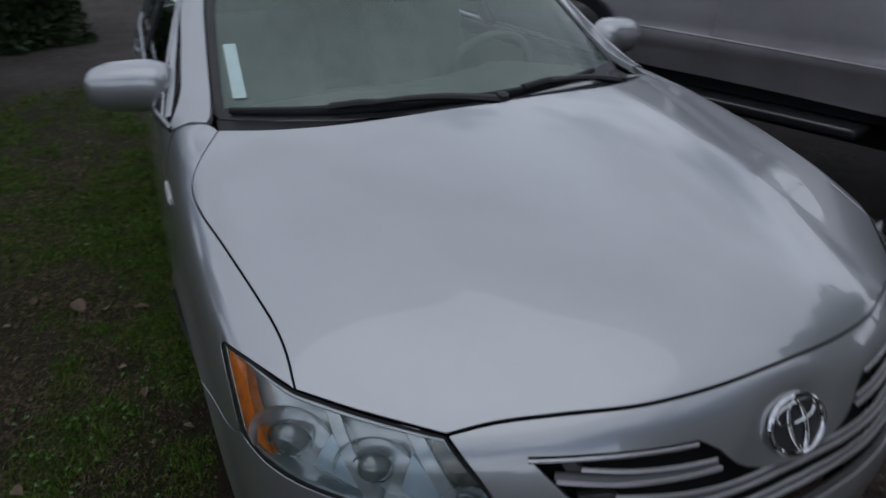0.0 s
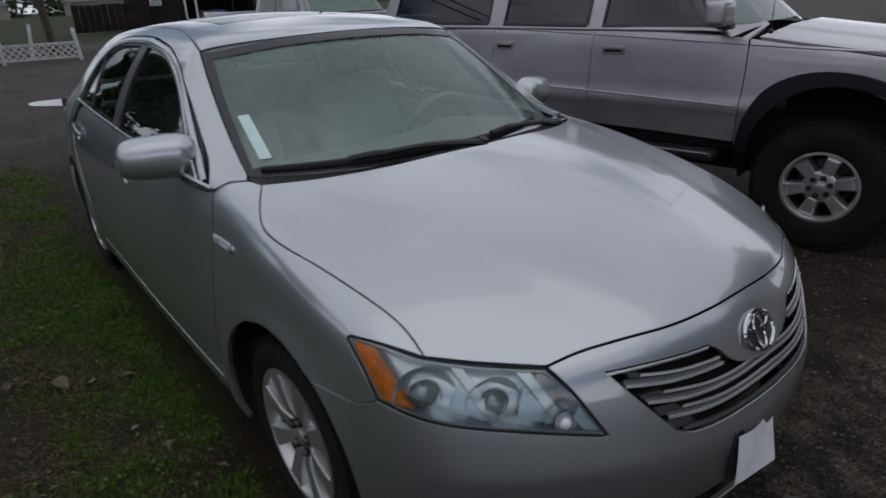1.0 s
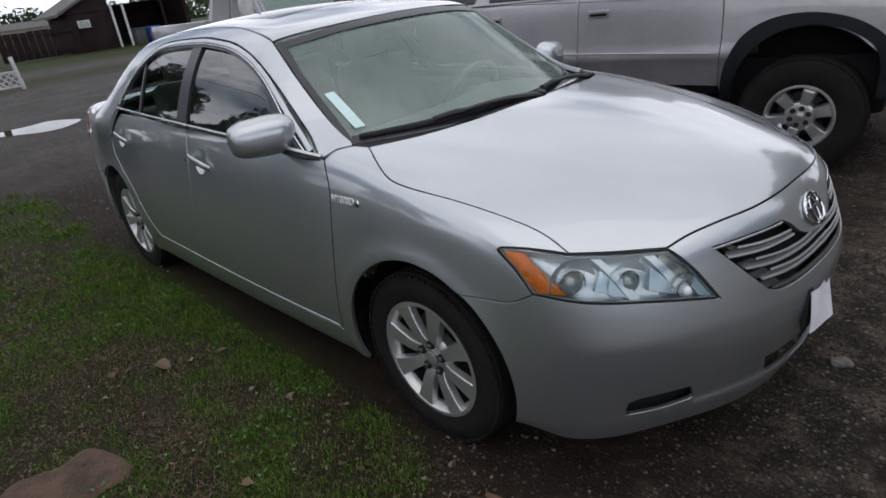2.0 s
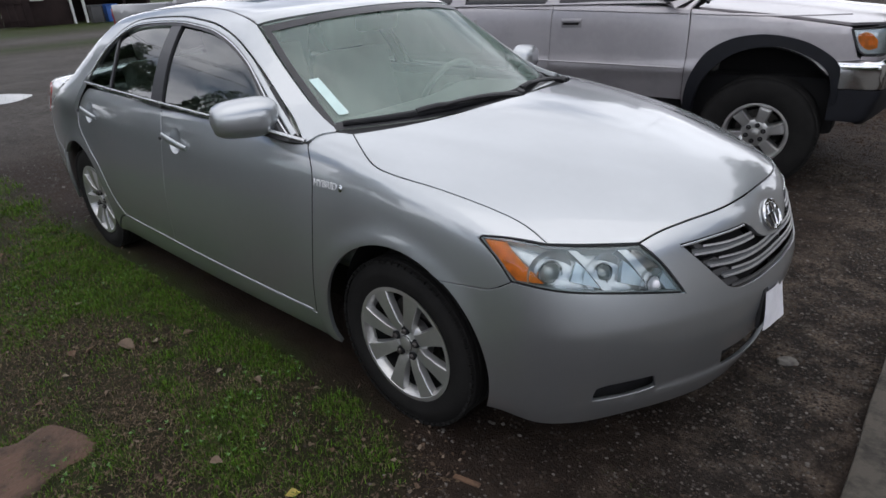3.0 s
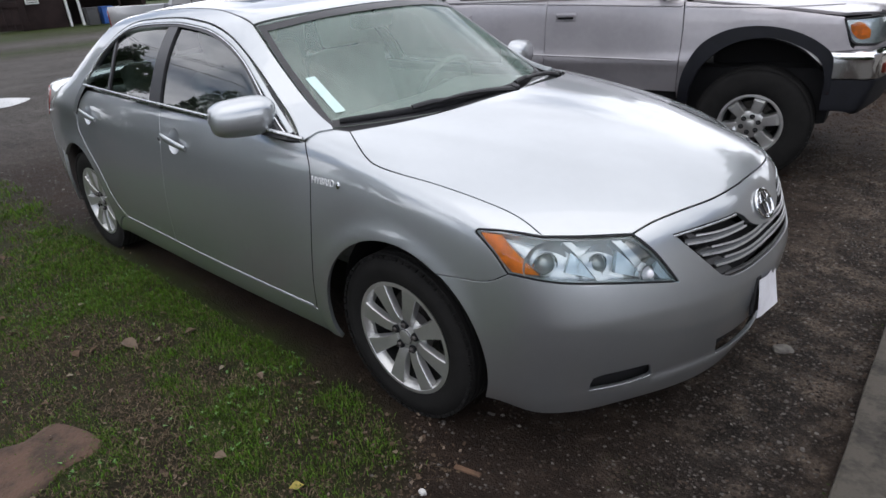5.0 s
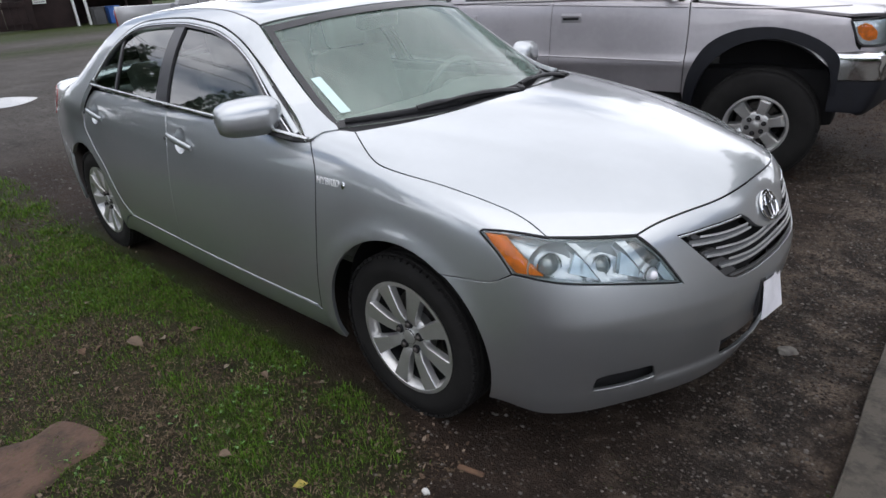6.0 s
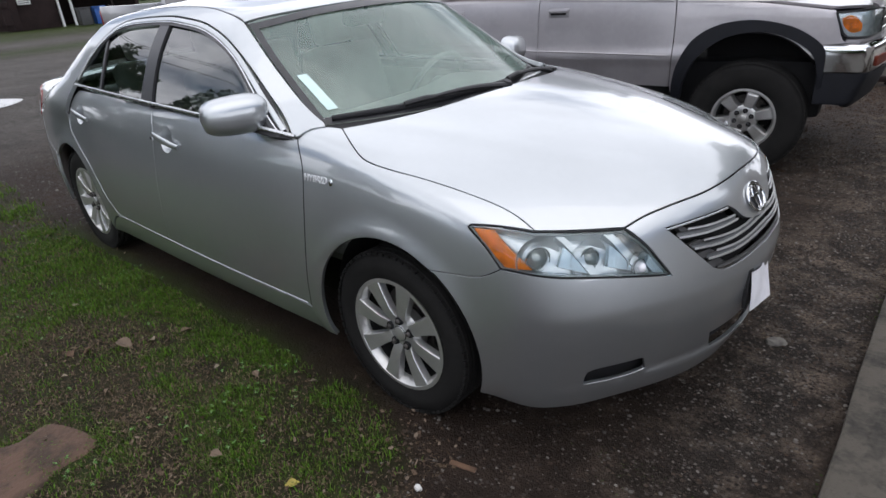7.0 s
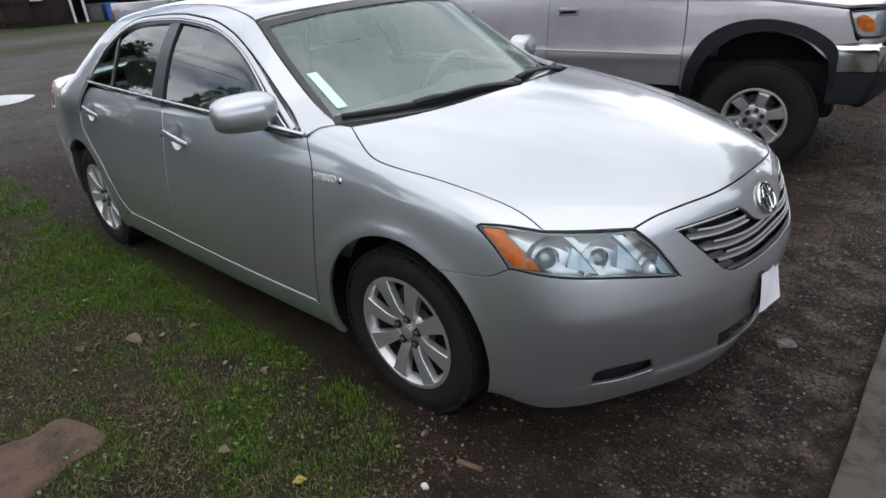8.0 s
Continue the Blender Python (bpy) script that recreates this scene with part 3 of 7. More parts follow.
panel("roof", CAB, TOP, [DITCH, [DITCH[-1], (-2.52, 0, 1.40), (-2.45, 0.53, 1.372)], flip(DITCH), [(-1.0, 0.597, 1.35), (-0.90, 0.3, 1.385), (-0.87, 0, 1.395), (-0.90, -0.3, 1.385), (-1.0, -0.597, 1.35)]], SILVER, sedan,
      holes=[[[(-1.28, -0.40, 0), (-1.28, 0.40, 0)], [(-1.28, 0.40, 0), (-1.78, 0.40, 0)], [(-1.78, 0.40, 0), (-1.78, -0.40, 0)], [(-1.78, -0.40, 0), (-1.28, -0.40, 0)]]])
panel("sunroof_glass", CAB, TOP, [[(-1.285, -0.395, 0), (-1.285, 0.395, 0)], [(-1.285, 0.395, 0), (-1.775, 0.395, 0)], [(-1.775, 0.395, 0), (-1.775, -0.395, 0)], [(-1.775, -0.395, 0), (-1.285, -0.395, 0)]], SUNROOF, sedan, label="dark tinted sunroof glass")
ws_line = [[(-0.43, -0.693, 0.985), (-0.30, -0.45, 0.99), (-0.17, 0, 0.995), (-0.30, 0.45, 0.99), (-0.43, 0.693, 0.985)], [(x, -y, z) for x, y, z in WS_EDGE], [(-1.0, 0.592, 1.348), (-0.90, 0.3, 1.383), (-0.87, 0, 1.393), (-0.90, -0.3, 1.383), (-1.0, -0.592, 1.348)], WS_EDGE[::-1]]
windshield = panel("windshield", CAB, AHEAD, ws_line, WINDSHIELD, sedan, fold=0.006, lift=-0.004, grain=0.05, gap=0.004, label="green-tinted windshield glass")[0]
ws_rim = outline(AHEAD, ws_line)
ws_clear = inset(ws_rim, 0.028)
ws_clear[:, 1] = np.minimum(ws_clear[:, 1], 1.364 - 0.11 * ws_clear[:, 0] ** 2)
panel("windshield_border", CAB, AHEAD, inset(ws_rim, 0.003), TRIM, sedan, holes=[ws_clear], fold=0, lift=0.0, label="black ceramic border of the windshield")
for n, lines in (("front_window", [DLO_F, [DLO_F[-1], (-1.60, -0.82, 1.0)], [(-1.60, -0.82, 1.0), (-1.0, -0.83, 0.985), (-0.50, -0.82, 0.97)]]), ("rear_window", [DLO_R, [DLO_R[-1], (-2.2, -0.82, 1.02), (-1.70, -0.83, 1.0)], [(-1.70, -0.83, 1.0), DLO_R[0]]])):
    panel(n, CAB, ACROSS, lines, SIDEGLASS, sedan, both=True, fold=0.004, lift=-0.014, label="tinted side window glass")
panel("pillar_cover", CAB, ACROSS, [[(-1.555, -0.83, 1.0), (-1.60, 0, 1.2), (-1.632, -0.612, 1.372)], [(-1.632, 0, 1.372), (-1.735, 0, 1.372)], [(-1.735, 0, 1.372), (-1.71, 0, 1.2), (-1.675, 0, 1.0)], [(-1.675, 0, 1.0), (-1.555, 0, 1.0)]], TRIM, sedan, both=True, lift=-0.004, label="black pillar cover between the doors")
panel("quarter_glass_post", CAB, ACROSS, [[(-2.19, 0, 1.03), (-2.22, 0, 1.156), (-2.285, 0, 1.30)], [(-2.285, 0, 1.30), (-2.31, 0, 1.29)], [(-2.31, 0, 1.29), (-2.245, 0, 1.156), (-2.215, 0, 1.03)], [(-2.215, 0, 1.03), (-2.19, 0, 1.03)]], TRIM, sedan, both=True, lift=-0.008)
panel("mirror_sail", ALL, ACROSS, [[(-0.462, 0, 0.968), (-0.575, 0, 1.034), (-0.668, 0, 1.097), (-0.75, 0, 1.152)], [(-0.75, 0, 1.152), (-0.79, 0, 0.985)], [(-0.79, 0, 0.985), (-0.462, 0, 0.968)]], BLACK, sedan, both=True, lift=-0.007, label="black triangle at the mirror's foot")
dlo = outline(ACROSS, [DLO_F[:-1] + DLO_R, [DLO_R[-1], (-2.1, -0.82, 1.03), (-1.5, -0.83, 1.012), (-1.0, -0.83, 0.995), DLO_F[0]]], skin=ALL)
ntop = len(curve(DLO_F[:-1] + DLO_R, 0.02)) - 1
strip("window_seal", ALL, ACROSS, inset(dlo, 0.031)[2:ntop - 2], TRIM, sedan, width=0.014, lift=-0.004, both=True)
strip("window_frame", ALL, ACROSS, inset(dlo, 0.0125)[2:ntop - 2], SILVER, sedan, width=0.021, lift=0.001, both=True, label="silver window surround")
strip("window_trim", ALL, ACROSS, inset(dlo, 0.025)[2:ntop - 2], CHROME, sedan, width=0.006, lift=0.002, both=True, label="thin bright line round the side windows")
strip("belt_moulding", ALL, SIDE2, [(-0.455, -0.82, 0.979), (-0.91, -0.838, 0.999), (-1.6, -0.832, 1.020), (-2.1, -0.822, 1.035), (-2.57, -0.80, 1.045)], BRIGHT, sedan, width=0.014, lift=0.005, both=True, label="bright strip under the side windows")
strip("roof_ditch", CAB, TOP, [(x, y, z) for x, y, z in DITCH], TRIM, sedan, width=0.007, lift=0.001, both=True)
strip("sill_crease", LOW, SIDE, [(-0.45, -0.9, 0.316), (-1.2, -0.9, 0.319), (-2.2, -0.9, 0.336)], SILVER, sedan, width=0.009, lift=0.003, both=True)

# tail: seldom seen, but closed
panel("rear_glass", CAB, flat_chart(0, -2.0, -1.0, 2.0), [[(0, -0.555, 1.37), (0, 0, 1.395), (0, 0.555, 1.37)], [(0, 0.555, 1.37), (0, 0.64, 1.15), (0, 0.66, 1.10)], [(0, 0.66, 1.10), (0, 0, 1.115), (0, -0.66, 1.10)], [(0, -0.66, 1.10), (0, -0.64, 1.15), (0, -0.555, 1.37)]], SIDEGLASS, sedan, fold=0.004, lift=-0.004)
panel("trunk_lid", LOW, TOP, [TRUNK_EDGE, [TRUNK_EDGE[-1], (-3.74, 0, 1.03), (-3.62, 0.67, 1.03)], flip(TRUNK_EDGE), [(-3.05, 0.68, 1.085), (-3.12, 0, 1.1), (-3.05, -0.68, 1.085)]], SILVER, sedan)
tail_r = [[(-3.74, 0, 1.03), (-3.62, -0.67, 1.03)], [(-3.62, -0.67, 1.03), (-3.58, -0.76, 0.92), (-3.5, -0.80, 0.80), (-3.35, -0.83, 0.66), (-3.14, -0.88, 0.60)], [(-3.14, -0.88, 0.60), (-3.14, -0.88, 0.25)], [(-3.14, -0.88, 0.25), (-3.5, -0.75, 0.2), (-3.83, 0, 0.2)]]
panel("rear_bumper", LOW, REAR, [s for s in tail_r] + [flip(s) for s in tail_r[::-1]], SILVER, sedan, gap=0.002)
panel("tail_lamp", LOW, REAR, [[(-3.60, -0.70, 0.965), (-3.50, -0.80, 0.95), (-3.44, -0.815, 0.90)], [(-3.44, -0.815, 0.90), (-3.50, -0.80, 0.80)], [(-3.50, -0.80, 0.80), (-3.68, -0.66, 0.80)], [(-3.68, -0.66, 0.80), (-3.66, -0.66, 0.96), (-3.60, -0.70, 0.965)]], RED, sedan, both=True, lift=0.004, gap=0.0, label="red tail lamp")

# black line over the fender-door gap: the gap's shade given as colour
strip("door_gap_shade", LOW, SIDE, SEAM_A, DARK, sedan, width=0.0055, lift=0.0002, both=True, gap=0.01)
# inner shell and wheel housings, blackened with the shade of the recesses
bm = bmesh.new()
box(bm, (-3.5, -0.60, 0.17), (0.62, 0.60, 0.40), bevel=0.03)
box(bm, (-0.28, -0.60, 0.42), (0.66, 0.60, 0.70), bevel=0.03)
box(bm, (-3.55, -0.62, 0.42), (-2.75, 0.62, 0.95), bevel=0.03)
part("underbody", bm, DARK, sedan)
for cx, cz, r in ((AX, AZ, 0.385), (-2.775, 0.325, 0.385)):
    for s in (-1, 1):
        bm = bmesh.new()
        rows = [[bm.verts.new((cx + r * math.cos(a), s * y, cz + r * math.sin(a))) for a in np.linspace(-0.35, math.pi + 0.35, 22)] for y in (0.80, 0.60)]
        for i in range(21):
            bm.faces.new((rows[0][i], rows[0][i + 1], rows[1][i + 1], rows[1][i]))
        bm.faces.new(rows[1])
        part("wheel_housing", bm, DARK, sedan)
panel("grille_backing", LOW, FRONT, inset(grille_hole, -0.01), DARK, sedan, lift=-0.05, fold=0, gap=0)
panel("intake_backing", LOW, FRONT, [[(0.6, -0.74, 0.25), (0.7, -0.66, 0.25), (0.9, 0, 0.25), (0.6, 0.74, 0.25)], [(0.6, 0.74, 0.25), (0.6, 0.74, 0.38)], [(0.6, 0.74, 0.38), (0.9, 0, 0.38), (0.6, -0.74, 0.38)], [(0.6, -0.74, 0.38), (0.6, -0.74, 0.25)]], DARK, sedan, lift=-0.04, fold=0, gap=0)


def wheel(parent, centre, tyre_r, rim_r, width, spokes, rim_mat, kind):
    """A wheel facing -y: tyre, barrel, spoked face, hub cap, nuts, brake disc."""
    w = new("wheel")
    w.parent, w.matrix_local = parent, Matrix.Translation(centre)
    h = width / 2
    bm = bmesh.new()
    prof = [(rim_r - 0.004, -h * 0.80), (rim_r + 0.012, -h * 0.90), (rim_r + 0.05, -h * 1.0), (tyre_r - 0.045, -h * 0.99), (tyre_r - 0.018, -h * 0.90), (tyre_r - 0.006, -h * 0.80)]
    for a, b in zip(np.linspace(-0.78, 0.62, 6), np.linspace(-0.78, 0.62, 6) + 0.20):
        prof += [(tyre_r, h * a), (tyre_r, h * b - h * 0.03), (tyre_r - 0.008, h * b - h * 0.02), (tyre_r - 0.008, h * (b + 0.05))]
    prof += [(tyre_r - 0.006, h * 0.86), (tyre_r - 0.045, h * 0.98), (rim_r + 0.05, h), (rim_r - 0.004, h * 0.8)]
    lathe(bm, prof, seg=72)
    part("tyre", bm, RUBBER, w, "worn black rubber tyre", sharp=50)
    # shoulder tread blocks
    bm = bmesh.new()
    n = 64
    for k in range(n):
        a = 2 * math.pi * k / n
        m = Matrix.Rotation(a, 4, "Y")
        for s in (-1, 1):
            box(bm, (-tyre_r * math.pi / n * 0.75, s * h * 0.84 - h * 0.10, tyre_r - 0.014), (tyre_r * math.pi / n * 0.75, s * h * 0.84 + h * 0.055, tyre_r - 0.004), m)
    tagged(part("tread", bm, RUBBER, w, smooth=False), kind="stuff")
    bm = bmesh.new()
    lathe(bm, [(rim_r - 0.012, -h * 0.70), (rim_r + 0.004, -h * 0.86), (rim_r + 0.008, -h * 0.92), (rim_r - 0.006, -h * 0.93), (rim_r - 0.016, -h * 0.80), (rim_r - 0.022, -h * 0.55)], seg=72)
    part("rim", bm, rim_mat, w)
    # barrel coloured black to stand for the shade between the spokes
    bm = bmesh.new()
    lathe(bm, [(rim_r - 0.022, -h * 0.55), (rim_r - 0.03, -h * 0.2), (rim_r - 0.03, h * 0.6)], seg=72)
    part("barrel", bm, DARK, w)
    for k in range(spokes):
        bm = bmesh.new()
        kind(bm, rim_r, h, 2 * math.pi * (k / spokes) + 0.28)
        part("spoke", bm, rim_mat, w, sharp=16)
    bm = bmesh.new()
    if spokes > 6:
        lathe(bm, [(0.0, -h * 0.80), (0.026, -h * 0.79), (0.032, -h * 0.74), (0.036, -h * 0.72), (0.075, -h * 0.66), (0.085, -h * 0.55), (0.085, -h * 0.2)], seg=36)
    else:
        lathe(bm, [(0.0, -h * 0.80), (0.030, -h * 0.79), (0.036, -h * 0.73), (0.078, -h * 0.73), (0.092, -h * 0.68), (0.098, -h * 0.55), (0.098, -h * 0.2)], seg=36)
    part("hub", bm, rim_mat, w)
    bm = bmesh.new()
    lathe(bm, [(0.0, -h * 0.835), (0.020, -h * 0.83), (0.026, -h * 0.81), (0.028, -h * 0.74)], seg=24)
    part("hub_cap", bm, rim_mat, w, "silver hub cap")
    bm = bmesh.new()
    lathe(bm, [(0.0285, -h * 0.78), (0.030, -h * 0.78), (0.031, -h * 0.72)], seg=24)
    part("cap_groove", bm, DARK, w)
    for k in range(5 if spokes > 6 else 6):
        a = 2 * math.pi * k / (5 if spokes > 6 else 6) + 0.3
        ring = 0.051 if spokes > 6 else 0.056
        bm = bmesh.new()
        m = Matrix.Translation((ring * math.cos(a), -h * (0.79 if spokes > 6 else 0.77), ring * math.sin(a)))
        lathe(bm, [(0.0, -0.010), (0.007, -0.010), (0.0095, -0.004), (0.0095, 0.004), (0.014, 0.004), (0.015, 0.008)], m, seg=12)
        part("wheel_nut", bm, material_disc if spokes > 6 else TRIM, w)
        # black disc painted as the shaded well round each nut
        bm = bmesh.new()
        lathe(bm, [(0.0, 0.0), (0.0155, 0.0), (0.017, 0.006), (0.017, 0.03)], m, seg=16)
        part("nut_well_shade", bm, DARK, w)
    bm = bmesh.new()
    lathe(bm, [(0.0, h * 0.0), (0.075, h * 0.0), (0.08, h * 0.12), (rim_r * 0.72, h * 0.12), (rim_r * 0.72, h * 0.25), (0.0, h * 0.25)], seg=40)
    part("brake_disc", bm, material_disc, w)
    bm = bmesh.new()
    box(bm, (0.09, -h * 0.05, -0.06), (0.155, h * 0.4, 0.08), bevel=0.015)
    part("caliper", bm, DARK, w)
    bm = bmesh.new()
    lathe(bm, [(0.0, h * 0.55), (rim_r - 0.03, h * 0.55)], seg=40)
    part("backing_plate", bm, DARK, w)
    return w


material_disc = material("brake_steel", (0.12, 0.11, 0.105), 0.5, 0.6, vary=0.4, scale=30)


def blade_spoke(bm, r, h, a):
    """Broad flat-faced spoke that widens to the rim."""
    m = Matrix.Rotation(a, 4, "Y")
    rows = []
    for t, w, d in ((0.055, 0.021, -0.72), (0.075, 0.021, -0.80), (0.10, 0.0225, -0.86), (r * 0.78, 0.030, -0.90), (r - 0.008, 0.037, -0.91)):
        q = w * 0.12
        rows.append([bm.verts.new(m @ Vector((x, h * y, t))) for x, y in ((-w - q, d + 0.26), (-w, d + 0.035), (-w * 0.93, d), (w * 0.93, d), (w, d + 0.035), (w + q, d + 0.26))])
    for p, q in zip(rows, rows[1:]):
        for j in range(5):
            bm.faces.new((p[j], p[j + 1], q[j + 1], q[j]))
    bm.faces.new(rows[0]), bm.faces.new(rows[-1])


w0 = wheel(sedan, (0.005, -0.757, 0.309), 0.322, 0.213, 0.20, 8, ALLOY, blade_spoke)
for x, s in ((-2.775, -1), (0.005, 1), (-2.775, 1)):
    w = copy_thing(w0, Matrix.Translation((x, 0.757 * s, 0.309)) @ (Matrix.Rotation(math.pi, 4, "Z") if s > 0 else Matrix.Rotation(0.35, 4, "Y")))
    w.parent = sedan

# ---- sedan: door handles, mirrors, lamps, grille, wipers, badge, plate, inside ----
for doors, cup, tilt in ((fdoors, CUPS[0], -0.02), (rdoors, CUPS[1], -0.022)):
    for s, door in zip((1, -1), doors):
        rim = ellipse_on(*cup)
        c = rim.mean(0)
        rows = []
        for f in (1.0, 0.92, 0.75, 0.5, 0.25, 0.05):
            q = c + (rim - c) * f
            p = LOW.cast(*SIDE[1](q), SIDE[2])
            rows.append((p - LOW.normal(p) * (0.024 * (1 - f**2.2) + 0.0005)) * (1, s, 1))
        n = len(rim)
        faces = [(i * n + j, i * n + (j + 1) % n, (i + 1) * n + (j + 1) % n, (i + 1) * n + j) for i in range(5) for j in range(n)]
        raw("handle_cup", np.vstack(rows), faces if s < 0 else [f[::-1] for f in faces], SILVER, door)
        bm = bmesh.new()
        xs = np.linspace(cup[0] - 0.12, cup[0] + 0.125, 15)
        q = np.array([(x, -0.87, cup[1] + tilt * (x - cup[0]) / 0.12 - 0.002) for x in xs])
        p = LOW.cast(*SIDE[1](SIDE[0](q)), SIDE[2])
        lift = 0.020 * np.sin(np.linspace(0.12, math.pi - 0.12, 15)) ** 0.5
        tube(bm, (p + LOW.normal(p) * lift[:, None]) * (1, s, 1), 0.017, seg=12, flat=0.62, up=(0, 1, 0), taper=lambda t: 0.55 + 0.45 * math.sin(math.pi * min(max(t, 0.06), 0.94)) ** 0.5)
        part("door_handle", bm, SILVER, door, "silver pull handle")
        if s > 0:
            bm = bmesh.new()
            lathe(bm, [(0, -0.004), (0.008, -0.004), (0.010, 0.002)], Matrix.Translation(Vector(p[2]) + Vector((0, -0.033, 0))), seg=16)
            part("key_lock", bm, TRIM, door)


def mirror(s):
    hd = new("wing_mirror")
    hd.parent = sedan
    ax = Vector((-0.36, -0.93, 0.04)).normalized()
    fw = Vector((ax.y * -1, ax.x, 0)).normalized()
    c = Vector((-0.725, -0.885, 1.047))
    bm = bmesh.new()
    nu, nv = 28, 28
    grid = []
    for i in range(nu + 1):
        u = -1 + 2 * i / nu
        prof = (1 - abs(u) ** 4.2) ** (1 / 3.0) if abs(u) < 1 else 0.0
        hh = 0.073 * prof * (1 - 0.16 * (u < 0) * u * u - 0.10 * u)
        dd = 0.085 * prof
        ring = []
        for j in range(nv):
            a = 2 * math.pi * j / nv
            ca, sa = math.cos(a), math.sin(a)
            f = dd * (abs(ca) ** 0.8) * (1 if ca > 0 else -0.35)
            h = hh * math.copysign(abs(sa) ** 0.62, sa)
            ring.append(c + ax * (0.128 * u) + fw * (f if ca > 0 else f) + Vector((0, 0, h - 0.006 * u)))
        grid.append(ring)
    vs = [[bm.verts.new((p.x, p.y * s, p.z)) for p in ring] for ring in grid]
    for i in range(nu):
        for j in range(nv):
            try:
                bm.faces.new((vs[i][j], vs[i][(j + 1) % nv], vs[i + 1][(j + 1) % nv], vs[i + 1][j]))
            except ValueError:
                pass
    bmesh.ops.remove_doubles(bm, verts=bm.verts, dist=0.0008)
    part("mirror_shell", bm, SILVER, hd, "silver mirror housing", sharp=70)
    bm = bmesh.new()
    pts = [Vector((-0.63, -0.775, 1.0)), Vector((-0.66, -0.80, 1.005)), Vector((-0.69, -0.83, 1.012))]
    tube(bm, [(p.x, p.y * s, p.z) for p in pts], 0.036, seg=12, flat=0.75)
    part("mirror_foot", bm, TRIM, hd, "black plastic foot")


mirror(1), mirror(-1)


def facing(p, n, up=(0, 0, 1)):
    """A pose at p whose -y axis looks along n."""
    n = Vector(n).normalized()
    x = (-n).cross(Vector(up)).normalized()
    return Matrix.Translation(p) @ Matrix((x, -n, x.cross(-n))).transposed().to_4x4()


def on_skin(chart, p, lift=0.0):
    q = LOW.cast(*chart[1](chart[0](np.array([p], float))), chart[2])
    n = LOW.normal(q)
    return Vector(q[0] + n[0] * lift), Vector(n[0])


# headlights
lamp_lines = [LAMP_UP, LAMP_TOP, LAMP_IN[::-1], LAMP_LOW[::-1], LAMP_REAR]
lamp_rim = outline(FRONT, lamp_lines)
LAMPIN = material("lamp_inner_chrome", (0.66, 0.71, 0.73), 0.22, 0.55, vary=0.25, scale=25)
FIN = material("pale_blue_lamp_fin", (0.62, 0.76, 0.84), 0.3, 0.25, vary=0.12, scale=40)
BULB = material("projector_glass", (0.30, 0.33, 0.32), 0.08, 0.5, vary=0.3, scale=50, coat=1.0)
SMOKE = material("dark_lamp_chrome", (0.30, 0.29, 0.275), 0.25, 0.7, vary=0.35, scale=40)
AMBER_IN = [[(0.366, -0.82, 0.796), (0.43, -0.80, 0.797)], [(0.43, -0.80, 0.797), (0.475, -0.80, 0.752), (0.552, -0.79, 0.692)], [(0.552, -0.79, 0.692), (0.478, -0.825, 0.694)], [(0.478, -0.825, 0.694), (0.42, -0.829, 0.744), (0.366, -0.82, 0.796)]]
